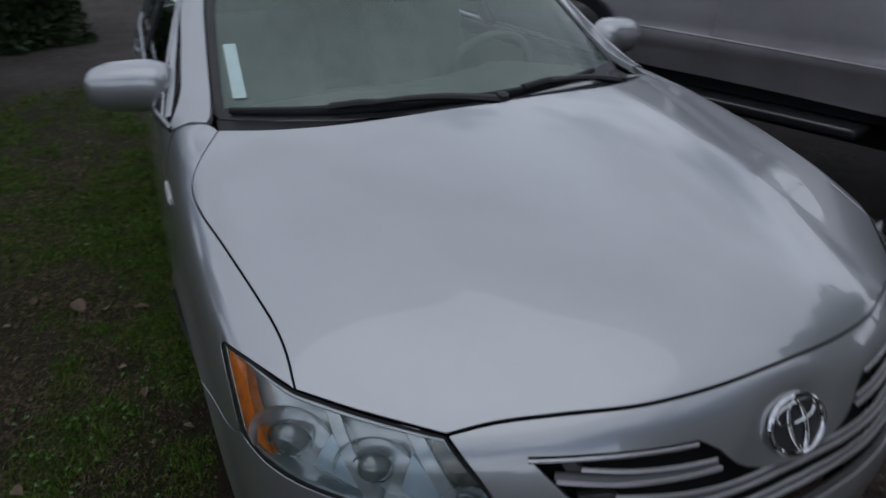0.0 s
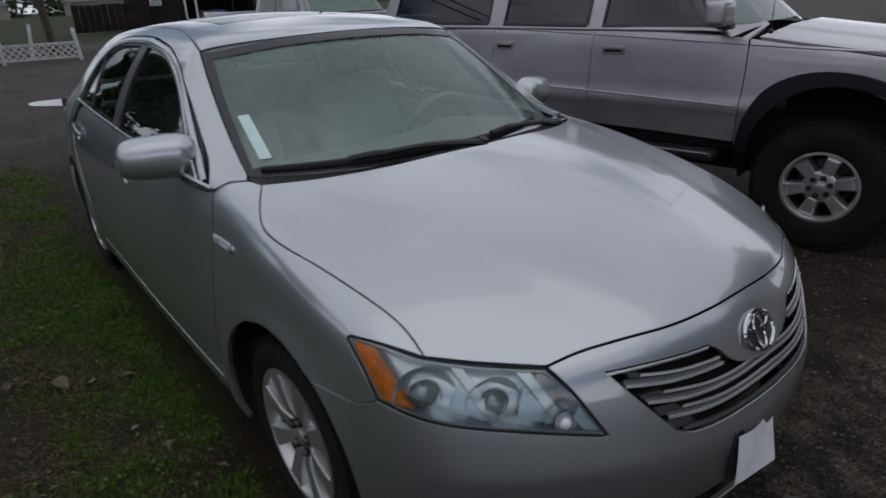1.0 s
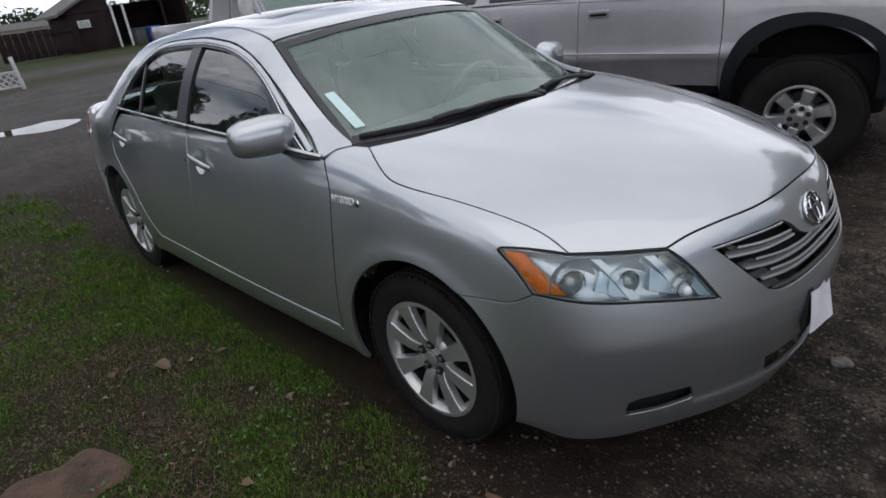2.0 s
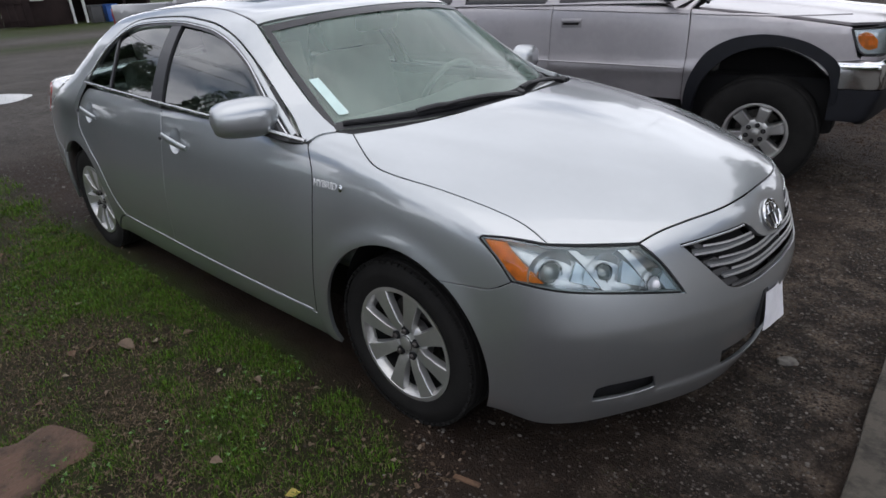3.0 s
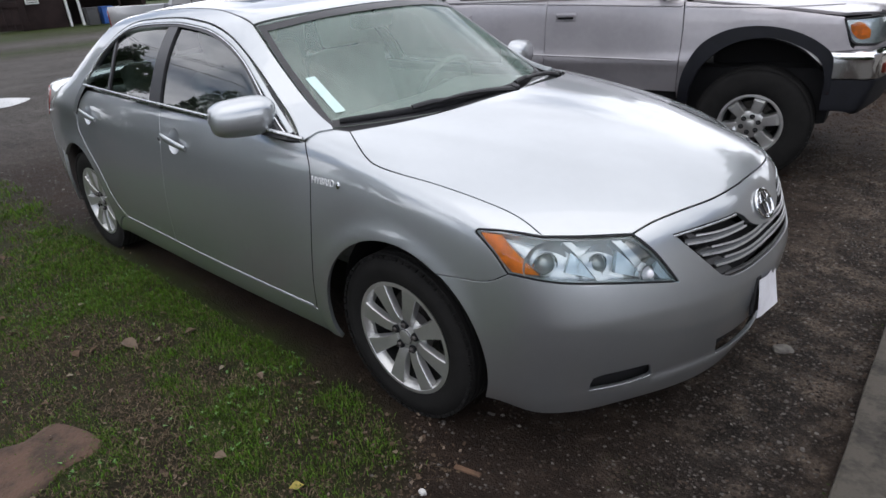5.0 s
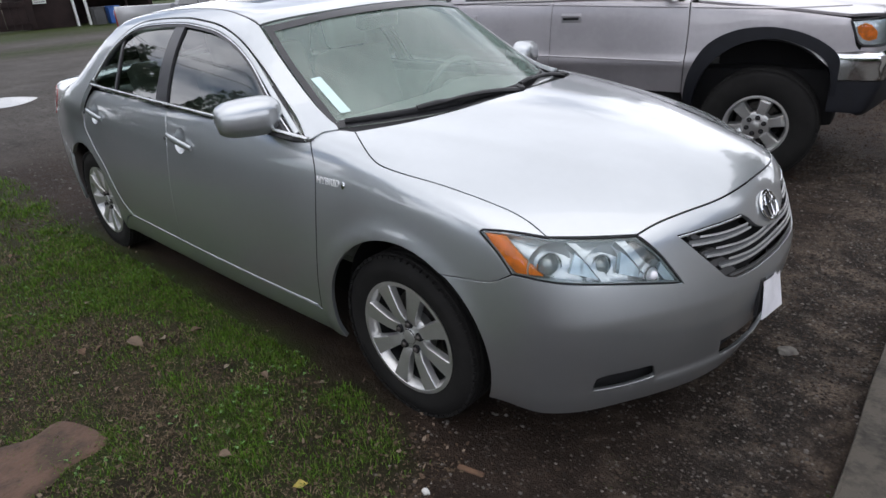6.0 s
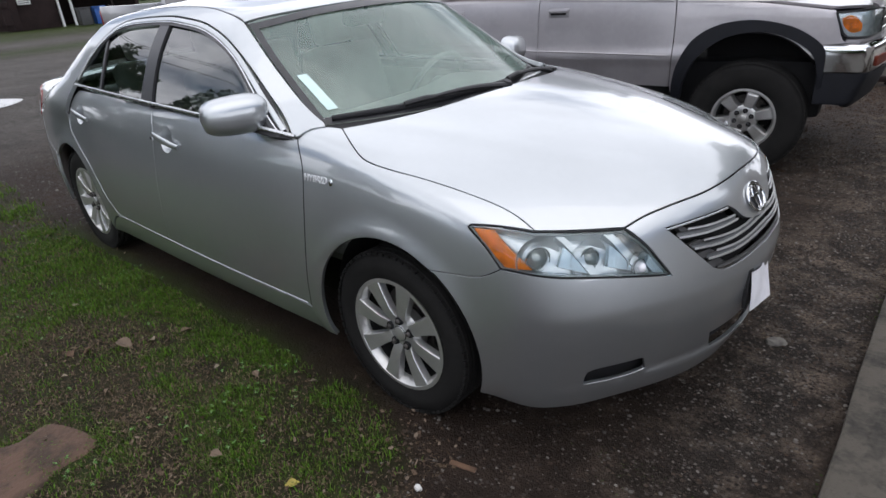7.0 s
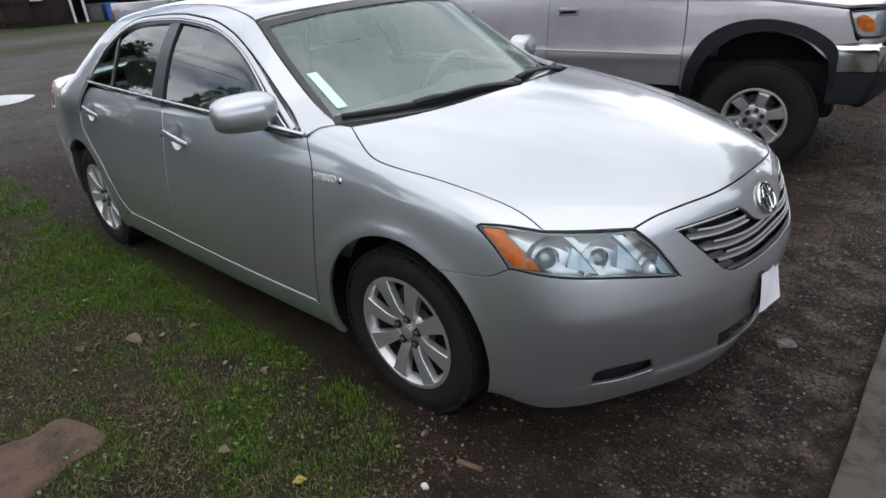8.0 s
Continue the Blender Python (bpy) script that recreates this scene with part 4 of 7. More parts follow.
# ridge and fin beside each projector, from its top to the foot of the lamp
RIDGES = (((0.562, -0.70, 0.778), (0.583, -0.682, 0.777), (0.703, -0.660, 0.662), (0.682, -0.682, 0.664)),
          ((0.655, -0.60, 0.771), (0.676, -0.578, 0.770), (0.790, -0.535, 0.640), (0.772, -0.560, 0.642)))
FINS = (((0.603, -0.702, 0.750), (0.690, -0.678, 0.667), (0.610, -0.742, 0.696)), ((0.694, -0.600, 0.738), (0.776, -0.556, 0.647), (0.712, -0.632, 0.678)))
for s in (1, -1):
    hl = new("headlight")
    hl.parent = sedan

    def add(name, ob):
        ob.parent = hl
        if s < 0:
            ob.data.transform(Matrix.Diagonal((1, -1, 1, 1)))
            ob.data.flip_normals()
        return ob

    def face(name, corners, mat, lift, fold=0.02):
        return add(name, panel(name, LOW, FRONT, [[p, q] for p, q in zip(corners, corners[1:] + corners[:1])], mat, None, gap=0.0005, fold=fold, lift=lift)[0])

    add("lens", panel("lens", LOW, FRONT, lamp_lines, LENS, None, gap=0.0035, fold=0.01, grain=0.03, label="clear slightly hazed lamp lens")[0])
    add("rim", strip("lens_rim", LOW, FRONT, inset(lamp_rim, 0.0022), DARK, None, width=0.0048, lift=0.0005, closed=True)[0])
    add("bowl", panel("lamp_bowl", LOW, FRONT, inset(lamp_rim, 0.004), LAMPIN, None, gap=0, fold=0, lift=-0.040)[0])
    add("wall", panel("lamp_wall", LOW, FRONT, inset(lamp_rim, 0.003), LAMPIN, None, holes=[inset(lamp_rim, 0.007)], gap=0, fold=0.06, lift=-0.007)[0])
    add("amber", panel("turn_reflector", LOW, FRONT, AMBER_IN, AMBER, None, gap=0.001, fold=0.02, lift=-0.008, label="amber side reflector")[0])
    add("edge", strip("reflector_edge", LOW, FRONT, [(x + 0.004, y, z - 0.002) for x, y, z in LAMP_REAR[::-1] + LAMP_LOW[1:]], FIN, None, width=0.005, lift=-0.007)[0])
    for q in RIDGES:
        face("lamp_ridge", list(q), LAMPIN, -0.013, 0.03)
    for q in FINS:
        face("lamp_fin", list(q), FIN, -0.020)
    face("lamp_fin", [(0.79, -0.512, 0.70), (0.82, -0.478, 0.625), (0.80, -0.517, 0.636), (0.785, -0.532, 0.665)], FIN, -0.016)
    face("lamp_shade", [(0.70, -0.565, 0.764), (0.715, -0.545, 0.756), (0.775, -0.520, 0.702), (0.762, -0.545, 0.69), (0.72, -0.585, 0.715)], SMOKE, -0.022)
    for k, (p, r, d) in enumerate((((0.548, -0.765, 0.728), 0.040, -0.040), ((0.660, -0.658, 0.715), 0.036, -0.042), ((0.762, -0.550, 0.664), 0.026, -0.030))):
        q, n = on_skin(FRONT, p, d)
        m = facing(q, (0.86, -0.48 + 0.12 * k, 0.02))
        bm = bmesh.new()
        lathe(bm, [(r * 1.75, -0.012), (r * 1.5, -0.004), (r * 1.2, 0.004), (r * 1.0, 0.012), (r * 0.74, 0.022)], m, seg=32)
        add("cup", part("reflector_cup", bm, REFLECTOR, None))
        bm = bmesh.new()
        lathe(bm, [(r * 0.98, -0.012), (r * 0.96, -0.018), (r * 0.90, -0.018), (r * 0.87, -0.010)], m, seg=32)
        add("ring", part("projector_ring", bm, CHROME, None))
        bm = bmesh.new()
        lathe(bm, [(0.0001, -0.036), (r * 0.28, -0.035), (r * 0.55, -0.029), (r * 0.76, -0.018), (r * 0.88, -0.006)], m, seg=32)
        add("projector", part("projector_lens", bm, BULB if k < 2 else PAPER, None))

# grille
grille = new("grille")
grille.parent = sedan
GREY = material("grey_grille_plastic", (0.055, 0.055, 0.056), 0.5, vary=0.2, scale=30)
RIB = material("bright_grille_rib", (0.60, 0.605, 0.61), 0.3, 0.75, vary=0.08, scale=12)
SLAT = material("satin_grey_slat", (0.12, 0.125, 0.13), 0.45, 0.3, vary=0.12, scale=20)
strip("grille_surround", LOW, FRONT, [(x, y, z - 0.006) for x, y, z in GRILLE], BRIGHT, grille, width=0.0065, lift=0.001, both=True, label="bright metal strip along the grille's upper edge")
def grille_end(z):
    return -0.320 - 0.125 * (z - 0.595) / 0.155


def grille_rib(name, pts, mat, width, lift):
    """A rib of the grille, given as (y, z) from its outer end; across the whole nose when it reaches the middle."""
    line = [(float(NOSE(np.array(z)) - SWEEP(np.array(-y))), y, z) for y, z in pts]
    if pts[-1][0] == 0:
        strip(name, LOW, FRONT, line + flip(line[:-1]), mat, grille, width=width, lift=lift, gap=0.012)
    else:
        strip(name, LOW, FRONT, line, mat, grille, width=width, lift=lift, both=True, gap=0.012)


# each slat: a grey face between a short upper and a long lower bright rib
for low, high in (([(-0.416, 0.7150), (-0.31, 0.7065), (-0.16, 0.7055)], [(-0.378, 0.7325), (-0.29, 0.7245), (-0.166, 0.7205)]),
                  ([(-0.377, 0.6725), (-0.275, 0.6625), (-0.15, 0.6620), (0.0, 0.6665)], [(-0.336, 0.6885), (-0.21, 0.6785), (-0.10, 0.6780), (0.0, 0.6820)]),
                  ([(-0.336, 0.6305), (-0.225, 0.6245), (-0.11, 0.6270), (0.0, 0.6310)], [(-0.297, 0.6465), (-0.19, 0.6405), (-0.09, 0.6425), (0.0, 0.6465)])):
    face = [(a[0], (a[1] + b[1]) / 2) for a, b in zip(low, high)] if len(low) == len(high) else low
    grille_rib("slat", face, SLAT, 0.015, -0.009)
    grille_rib("slat_edge", low, RIB, 0.0062, -0.002)
    grille_rib("slat_edge", high, RIB, 0.0062, -0.004)
grille_rib("slat", [(-0.30, 0.5975), (-0.19, 0.5945), (-0.09, 0.5965), (0.0, 0.5985)], GREY, 0.014, -0.010)
for zl, zh in ((0.590, 0.618), (0.634, 0.659), (0.676, 0.702), (0.718, 0.744)):
    q = [(0.88, grille_end(zl), zl), (0.88, grille_end(zl) + 0.062, zl + 0.002), (0.88, grille_end(zh) + 0.058, zh - 0.003), (0.88, grille_end(zh), zh)]
    panel("slat_block", LOW, FRONT, [[a_, b_] for a_, b_ in zip(q, q[1:] + q[:1])], GREY, grille, both=True, lift=-0.010, gap=0.001, fold=0.02)

# emblem: bright oval ring on a dark disc, with two crossed ovals
emblem = new("emblem")
emblem.parent = sedan
q, n = on_skin(FRONT, (0.9, 0.0, 0.724), 0.004)
em = facing(q, n)
bm = bmesh.new()
lathe(bm, [(0.0, -0.003), (0.9, -0.002), (1.0, 0.006)], em @ Matrix.Diagonal((0.062, 1, 0.047, 1)), seg=40)
part("emblem_disc", bm, TRIM, emblem, "black emblem disc")
for nm, rx, rz, r, dz in (("emblem_ring", 0.062, 0.047, 0.0050, 0.0), ("emblem_oval", 0.019, 0.040, 0.0036, 0.0), ("emblem_oval", 0.046, 0.016, 0.0036, 0.020)):
    bm = bmesh.new()
    k = 40
    pts = [em @ Vector((rx * math.cos(a), -0.006, dz + rz * math.sin(a))) for a in np.arange(k + 1) * 2 * math.pi / k]
    tube(bm, pts, r, seg=8, up=n, ends=False)
    part(nm, bm, CHROME, emblem, "chrome emblem ring")

# cowl and wipers
base = curve(COWL + flip(COWL)[1:], 0.04)
cabq = np.array([(y * 0.985, 0.992 + 0.006 * (1 - (y / 0.7) ** 2)) for _, y, _ in base])
glass_line = CAB.cast(*AHEAD[1](cabq), AHEAD[2]) + (0.0, 0, -0.004)
front_line = base + (0.004, 0, -0.022)
mid_line = (glass_line + front_line) / 2 + (0, 0, -0.006)
rows = np.vstack([front_line, mid_line, glass_line])
k = len(base)
raw("cowl", rows, [(i * k + j, i * k + j + 1, (i + 1) * k + j + 1, (i + 1) * k + j) for i in range(2) for j in range(k - 1)], BLACK, sedan, label="black plastic cowl under the windshield")


def wiper(y0, y1, z0, z1, pivot):
    wp = new("wiper")
    wp.parent = sedan
    ys = np.linspace(y0, y1, 16)
    q = np.stack([ys, np.linspace(z0, z1, 16)], 1)
    p = CAB.cast(*AHEAD[1](q), AHEAD[2])
    nn = CAB.normal(p)
    bm = bmesh.new()
    tube(bm, p + nn * 0.010, 0.0095, seg=8, flat=1.4, taper=lambda t: 0.7 + 0.3 * math.sin(math.pi * t))
    part("wiper_blade", bm, BLACK, wp, "black rubber wiper blade")
    bm = bmesh.new()
    a = p[8] + nn[8] * 0.026
    pv = np.array(pivot)
    tube(bm, [tuple(a + (pv - a) * t + np.array((0.004, 0, 0.014)) * math.sin(math.pi * t)) for t in np.linspace(0, 1, 9)], 0.015, seg=8, flat=0.7, taper=lambda t: 0.6 + 0.7 * t)
    tube(bm, [tuple(p[6] + nn[6] * 0.02), tuple(p[8] + nn[8] * 0.03), tuple(p[10] + nn[10] * 0.02)], 0.012, seg=8)
    lathe(bm, [(0.0, -0.02), (0.016, -0.018), (0.02, 0.0)], facing(pivot, (0.3, 0, 1), (1, 0, 0)), seg=16)
    part("wiper_arm", bm, BLACK, wp)


wiper(-0.655, -0.05, 1.004, 1.018, (-0.11, 0.02, 1.032))
wiper(-0.10, 0.50, 1.016, 1.012, (-0.225, 0.53, 1.004))

# badge lettering
def lettering(text, size, m, mat, parent, name, depth=0.0012, fit_width=0.0):
    cu = bpy.data.curves.new(name, "FONT")
    cu.body, cu.size, cu.extrude, cu.align_x, cu.align_y = text, size, depth, "CENTER", "CENTER"
    cu.bevel_depth = 0.0006
    tmp = bpy.data.objects.new(name, cu)
    me = bpy.data.meshes.new_from_object(tmp)
    bpy.data.objects.remove(tmp)
    me.materials.clear()
    me.materials.append(mat)
    xs = [v.co.x for v in me.vertices]
    if fit_width:
        me.transform(Matrix.Diagonal((fit_width / (max(xs) - min(xs)), 1, 1, 1)))
    me.transform(m)
    ob = new(name, me)
    ob.parent = parent
    return ob


LETTER = material("bright_letter_chrome", (0.82, 0.83, 0.84), 0.38, 0.55, vary=0.05, scale=30)
for s in (1,):
    bq, bn = on_skin(SIDE, (-0.312, -0.866, 0.853), 0.002)
    bmx = facing(bq, bn) @ Matrix.Rotation(radians(90), 4, "X") @ Matrix.Diagonal((1, 1, 1, 1))
    bmx = bmx @ Matrix.Rotation(radians(0.5), 4, "Z")
    tagged(lettering("HYBRID", 0.034, bmx, LETTER, sedan, "badge", fit_width=0.125), "chrome lettering on the fender")
    bm = bmesh.new()
    bq, bn = on_skin(SIDE, (-0.228, -0.866, 0.854), 0.003)
    bmesh.ops.create_uvsphere(bm, u_segments=16, v_segments=10, radius=1, matrix=facing(bq, bn) @ Matrix.Diagonal((0.010, 0.003, 0.013, 1)))
    part("badge_drop", bm, CHROME, sedan)

# white paper plate on a dark holder
plate = new("number_plate")
plate.parent = sedan
bm = bmesh.new()
box(bm, (0.945, -0.158, 0.392), (0.958, 0.012, 0.532), bevel=0.004)
part("plate_holder", bm, BLACK, plate, "black plate holder")
corners = [Vector(p) for p in ((0.962, -0.150, 0.524), (0.966, -0.152, 0.386), (0.980, 0.034, 0.366), (0.968, 0.016, 0.516))]
n = 12
verts, faces = [], []
for lay in (0.0, -0.0015):
    for i in range(n + 1):
        for j in range(n + 1):
            u, v = i / n, j / n
            p = corners[0] * (1 - u) * (1 - v) + corners[3] * u * (1 - v) + corners[1] * (1 - u) * v + corners[2] * u * v
            verts.append((p.x + lay + 0.012 * math.sin(math.pi * u) * v + 0.006 * math.sin(5 * u + 2 * v), p.y, p.z))
w = n + 1
for lay in (0, 1):
    for i in range(n):
        for j in range(n):
            a = lay * w * w + i * w + j
            faces.append((a, a + 1, a + w + 1, a + w) if not lay else (a, a + w, a + w + 1, a + 1))
raw("paper_plate", verts, faces, PAPER, plate, label="bent white paper sheet")
# upright paper tag on the windshield; the glass's green tint is in its colour
q = np.array([(-0.621, 1.150), (-0.587, 1.153), (-0.604, 1.036), (-0.639, 1.033)])
p = CAB.cast(*AHEAD[1](q), AHEAD[2]) - CAB.normal(CAB.cast(*AHEAD[1](q), AHEAD[2])) * -0.0015
raw("paper_tag", np.vstack([p, p + (-0.001, 0, 0)]), [(0, 1, 2, 3), (7, 6, 5, 4), (0, 4, 5, 1), (1, 5, 6, 2), (2, 6, 7, 3), (3, 7, 4, 0)], material("glass_tinted_paper", (0.62, 0.80, 0.76), 0.6, vary=0.06, scale=30), sedan, label="white paper tag on the windshield, coloured with the glass tint", smooth=False)

# inside
bm = bmesh.new()
ys = np.linspace(-0.68, 0.68, 25)
rows = []
for x, z in ((-0.36, 0.955), (-0.50, 0.985), (-0.66, 0.975), (-0.74, 0.94), (-0.78, 0.86), (-0.74, 0.60)):
    rows.append([bm.verts.new((x - 0.38 * (abs(y) / 0.7) ** 2 * (x > -0.6) * 0.35 - 0.05 * math.exp(-(((y - 0.37) / 0.2) ** 2)) * (x < -0.55), y, z + 0.03 * math.exp(-(((y - 0.37) / 0.22) ** 2)) * (x < -0.45) - 0.02 * (abs(y) / 0.7) ** 2)) for y in ys])
for a, b in zip(rows, rows[1:]):
    for j in range(24):
        bm.faces.new((a[j], a[j + 1], b[j + 1], b[j]))
part("dashboard", bm, DASH, sedan, "grey moulded dashboard")
bm = bmesh.new()
sw = pose(-0.83, 0.37, 0.93, 0, -62, 0)
tube(bm, [sw @ Vector((0.185 * math.cos(a), 0.185 * math.sin(a), 0)) for a in np.linspace(0, 2 * math.pi, 41)], 0.015, seg=10, ends=False)
tube(bm, [sw @ Vector((0, -0.18, 0)), sw @ Vector((0, 0, -0.02)), sw @ Vector((0, 0.18, 0))], 0.02, seg=8, flat=0.5)
lathe(bm, [(0.0, -0.02), (0.05, -0.015), (0.07, 0.02), (0.05, 0.05)], sw @ Matrix.Rotation(radians(-90), 4, "X"), seg=24)
part("steering_wheel", bm, DASH, sedan, "grey steering wheel")


def seat(x, y, w, name="seat"):
    st = new(name)
    st.parent = sedan
    bm = bmesh.new()
    box(bm, (x - 0.05, y - w / 2, 0.45), (x + 0.48, y + w / 2, 0.60), bevel=0.06, seg=4)
    part("seat_cushion", bm, SEAT, st)
    bm = bmesh.new()
    box(bm, (-0.06, -w / 2, 0.0), (0.08, w / 2, 0.60), pose(x - 0.02, y, 0.55, 0, -17, 0), bevel=0.055, seg=4)
    part("seat_back", bm, SEAT, st)
    for hy in ((0,) if w < 0.7 else (-0.37, 0.37)):
        bm = bmesh.new()
        box(bm, (-0.045, -0.13, 0.0), (0.055, 0.13, 0.19), pose(x - 0.215, y + hy, 1.135, 0, -12, 0), bevel=0.045, seg=4)
        part("headrest", bm, SEAT, st)
        for k in (-0.06, 0.06):
            bm = bmesh.new()
            tube(bm, [(x - 0.20, y + hy + k, 1.08), (x - 0.215, y + hy + k, 1.16)], 0.006)
            part("headrest_rod", bm, CHROME, st)


seat(-1.42, -0.37, 0.50), seat(-1.42, 0.37, 0.50), seat(-2.30, 0.0, 1.22, "rear_bench")
bm = bmesh.new()
box(bm, (-0.03, -0.12, -0.035), (0.03, 0.12, 0.035), pose(-0.95, 0.02, 1.31, 0, 15, 0), bevel=0.02, seg=3)
tube(bm, [(-0.94, 0.02, 1.33), (-0.92, 0.02, 1.36)], 0.01)
part("inside_mirror", bm, TRIM, sedan)
bm = bmesh.new()
box(bm, (-2.9, -0.66, 0.40), (-0.35, 0.66, 0.43))
box(bm, (-2.95, -0.6, 0.93), (-2.55, 0.6, 0.97), bevel=0.01)
part("cabin_floor", bm, DASH, sedan)
for s in (-1, 1):
    bm = bmesh.new()
    box(bm, (-2.5, s * 0.74 - 0.02, 0.45), (-0.5, s * 0.74 + 0.02, 0.95), bevel=0.015)
    part("door_card", bm, SEAT, sedan)
bm = bmesh.new()
box(bm, (-2.45, -0.52, 1.345), (-1.05, 0.52, 1.36), bevel=0.006)
part("headliner", bm, SEAT, sedan)

# ---- the sport utility vehicle parked alongside (its own front axle at x = 0) ----
suv = thing("suv", "dusty silver-beige sport utility vehicle with black wheel flares", "car", pose(-0.012, 3.243, 0, 0, 0, 9))
HALF4 = spline([-3.8, -3.6, -3.2, -2.4, -1.0, 0.0, 0.35, 0.55, 0.75], [0.70, 0.76, 0.80, 0.82, 0.822, 0.818, 0.80, 0.765, 0.70])
TUCK4 = spline([0.45, 0.58, 0.70, 0.80, 0.95, 1.10, 1.20, 1.28, 1.40], [0.06, 0.022, 0.004, 0.0, 0.004, 0.012, 0.024, 0.045, 0.10])
DECK4 = spline([-3.9, -2.0, -0.6, -0.2, 0.2, 0.5, 0.66, 0.78], [1.33, 1.33, 1.285, 1.24, 1.19, 1.145, 1.115, 1.05])


def suv_plain(p):
    """The body side without its mouldings."""
    y, z = np.sqrt(p[..., 1] ** 2 + 1e-5), p[..., 2]
    return y - (HALF4(p[..., 0]) - TUCK4(z))


def suv_lower(p):
    x, y, z = p[..., 0], np.sqrt(p[..., 1] ** 2 + 1e-5), p[..., 2]
    band = 0.012 * step(z - 0.755, 0.012) * step(0.838 - 0.008 * x - z, 0.012)
    side = y - (HALF4(x) - TUCK4(z) + band)
    top = z - (DECK4(x) - 0.05 * (y / 0.7) ** 2 + 0.01 * step(0.45 - y, 0.02))
    front = x - (0.74 - 0.10 * (y / 0.7) ** 2 - 0.10 * np.clip(z - 1.0, 0, 1))
    rear = -3.78 - x
    return smax(0.015, side, top, front, rear)


def suv_cabin(p):
    x, y, z = p[..., 0], np.sqrt(p[..., 1] ** 2 + 1e-5), p[..., 2]
    side = y - (0.80 - 0.30 * (z - 1.25))
    top = z - (1.735 - 0.08 * y**2)
    front = (x - (-0.50 - 0.25 * y**2 - 1.25 * (z - 1.25))) * 0.6
    rear = -3.70 + 0.25 * (z - 1.25) - x
    return smax(0.018, side, top, front, rear, 1.15 - z)


S_LOW, S_CAB, S_PLAIN = Skin(suv_lower), Skin(suv_cabin), Skin(suv_plain)
S_SIDE, S_TOP, S_FRONT = flat_chart(1, 0.0, -1.0, 1.5), top_chart(0.8), front_chart(-0.1)
S_ARCH = arc(-0.01, 0.46, 0.50, 172, 40, -0.82, 16)
W = lambda pts: [(x, -0.82, z) for x, z in pts]
panel("front_fender", S_LOW, S_SIDE, [W([(-0.50, 1.27), (-0.495, 1.0), (-0.515, 0.60)]), [(-0.515, -0.82, 0.60), (-0.505, -0.82, 0.53)], [S_ARCH[0]] + S_ARCH[1:], [S_ARCH[-1], (0.44, -0.80, 0.86)], W([(0.44, 0.86), (0.60, 0.875)]), W([(0.60, 0.875), (0.525, 0.90), (0.466, 1.06)]), W([(0.466, 1.06), (0.46, 1.085)]), W([(0.46, 1.085), (0.2, 1.14), (-0.1, 1.185), (-0.50, 1.235)]), W([(-0.50, 1.235), (-0.50, 1.27)])], CHAMPAGNE, suv, both=True)
S_DOOR1 = [W([(-0.505, 1.265), (-0.497, 1.0), (-0.515, 0.60)]), W([(-0.515, 0.60), (-0.515, 0.585)]), W([(-0.515, 0.585), (-1.0, 0.60), (-1.54, 0.61)]), W([(-1.54, 0.61), (-1.53, 1.0), (-1.515, 1.275)]), W([(-1.515, 1.275), (-1.0, 1.27), (-0.505, 1.265)])]
S_OVER = arc(-2.685, 0.46, 0.54, 17, 163, -0.82, 22)
S_DOOR2 = [W([(-1.515, 1.275), (-1.53, 1.0), (-1.54, 0.61)]), [(-1.54, -0.82, 0.61), (-1.9, -0.82, 0.61), S_OVER[0]], S_OVER[:7], [S_OVER[6], (-2.385, -0.82, 1.283)], W([(-2.385, 1.283), (-2.0, 1.28), (-1.515, 1.275)])]
d1 = panel("front_door", S_LOW, S_SIDE, S_DOOR1, CHAMPAGNE, suv, both=True)
d2 = panel("rear_door", S_LOW, S_SIDE, S_DOOR2, CHAMPAGNE, suv, both=True)
panel("rear_quarter", S_LOW, S_SIDE, [[(-2.385, -0.82, 1.283), S_OVER[6]], S_OVER[6:], [S_OVER[-1], (-3.7, -0.82, 0.60)], W([(-3.7, 0.60), (-3.72, 1.29)]), W([(-3.72, 1.29), (-3.2, 1.288), (-2.385, 1.283)])], CHAMPAGNE, suv, both=True)
panel("hood", S_LOW, S_TOP, [[(0.46, -0.735, 0), (0.2, -0.755, 0), (-0.1, -0.765, 0), (-0.46, -0.765, 0)], [(-0.46, -0.765, 0), (-0.36, 0, 0), (-0.46, 0.765, 0)], [(-0.46, 0.765, 0), (-0.1, 0.765, 0), (0.46, 0.735, 0)], [(0.46, 0.735, 0), (0.66, 0.55, 0), (0.72, 0, 0), (0.66, -0.55, 0), (0.46, -0.735, 0)]], CHAMPAGNE, suv)
# windows, pillars, roof
for nm, pts in (("front_window", [(-0.70, 1.268), (-0.98, 1.60), (-1.44, 1.62), (-1.46, 1.272)]), ("rear_window", [(-1.58, 1.272), (-1.56, 1.62), (-2.27, 1.62), (-2.30, 1.28)]), ("quarter_window", [(-2.45, 1.285), (-2.43, 1.62), (-3.45, 1.60), (-3.52, 1.29)])):
    panel(nm, S_CAB, S_SIDE, [W([a, b]) for a, b in zip(pts, pts[1:] + pts[:1])], DARKGLASS, suv, both=True, lift=-0.010, gap=-0.004, fold=0.004, grain=0.08, label="dark tinted window glass")
    strip("window_rubber", S_CAB, S_SIDE, np.array(pts + pts[:1]), TRIM, suv, width=0.03, lift=0.002, both=True)
upper = [(-0.52, 1.245), (-1.05, 1.70), (-3.55, 1.70), (-3.68, 1.262), (-2.2, 1.256)]
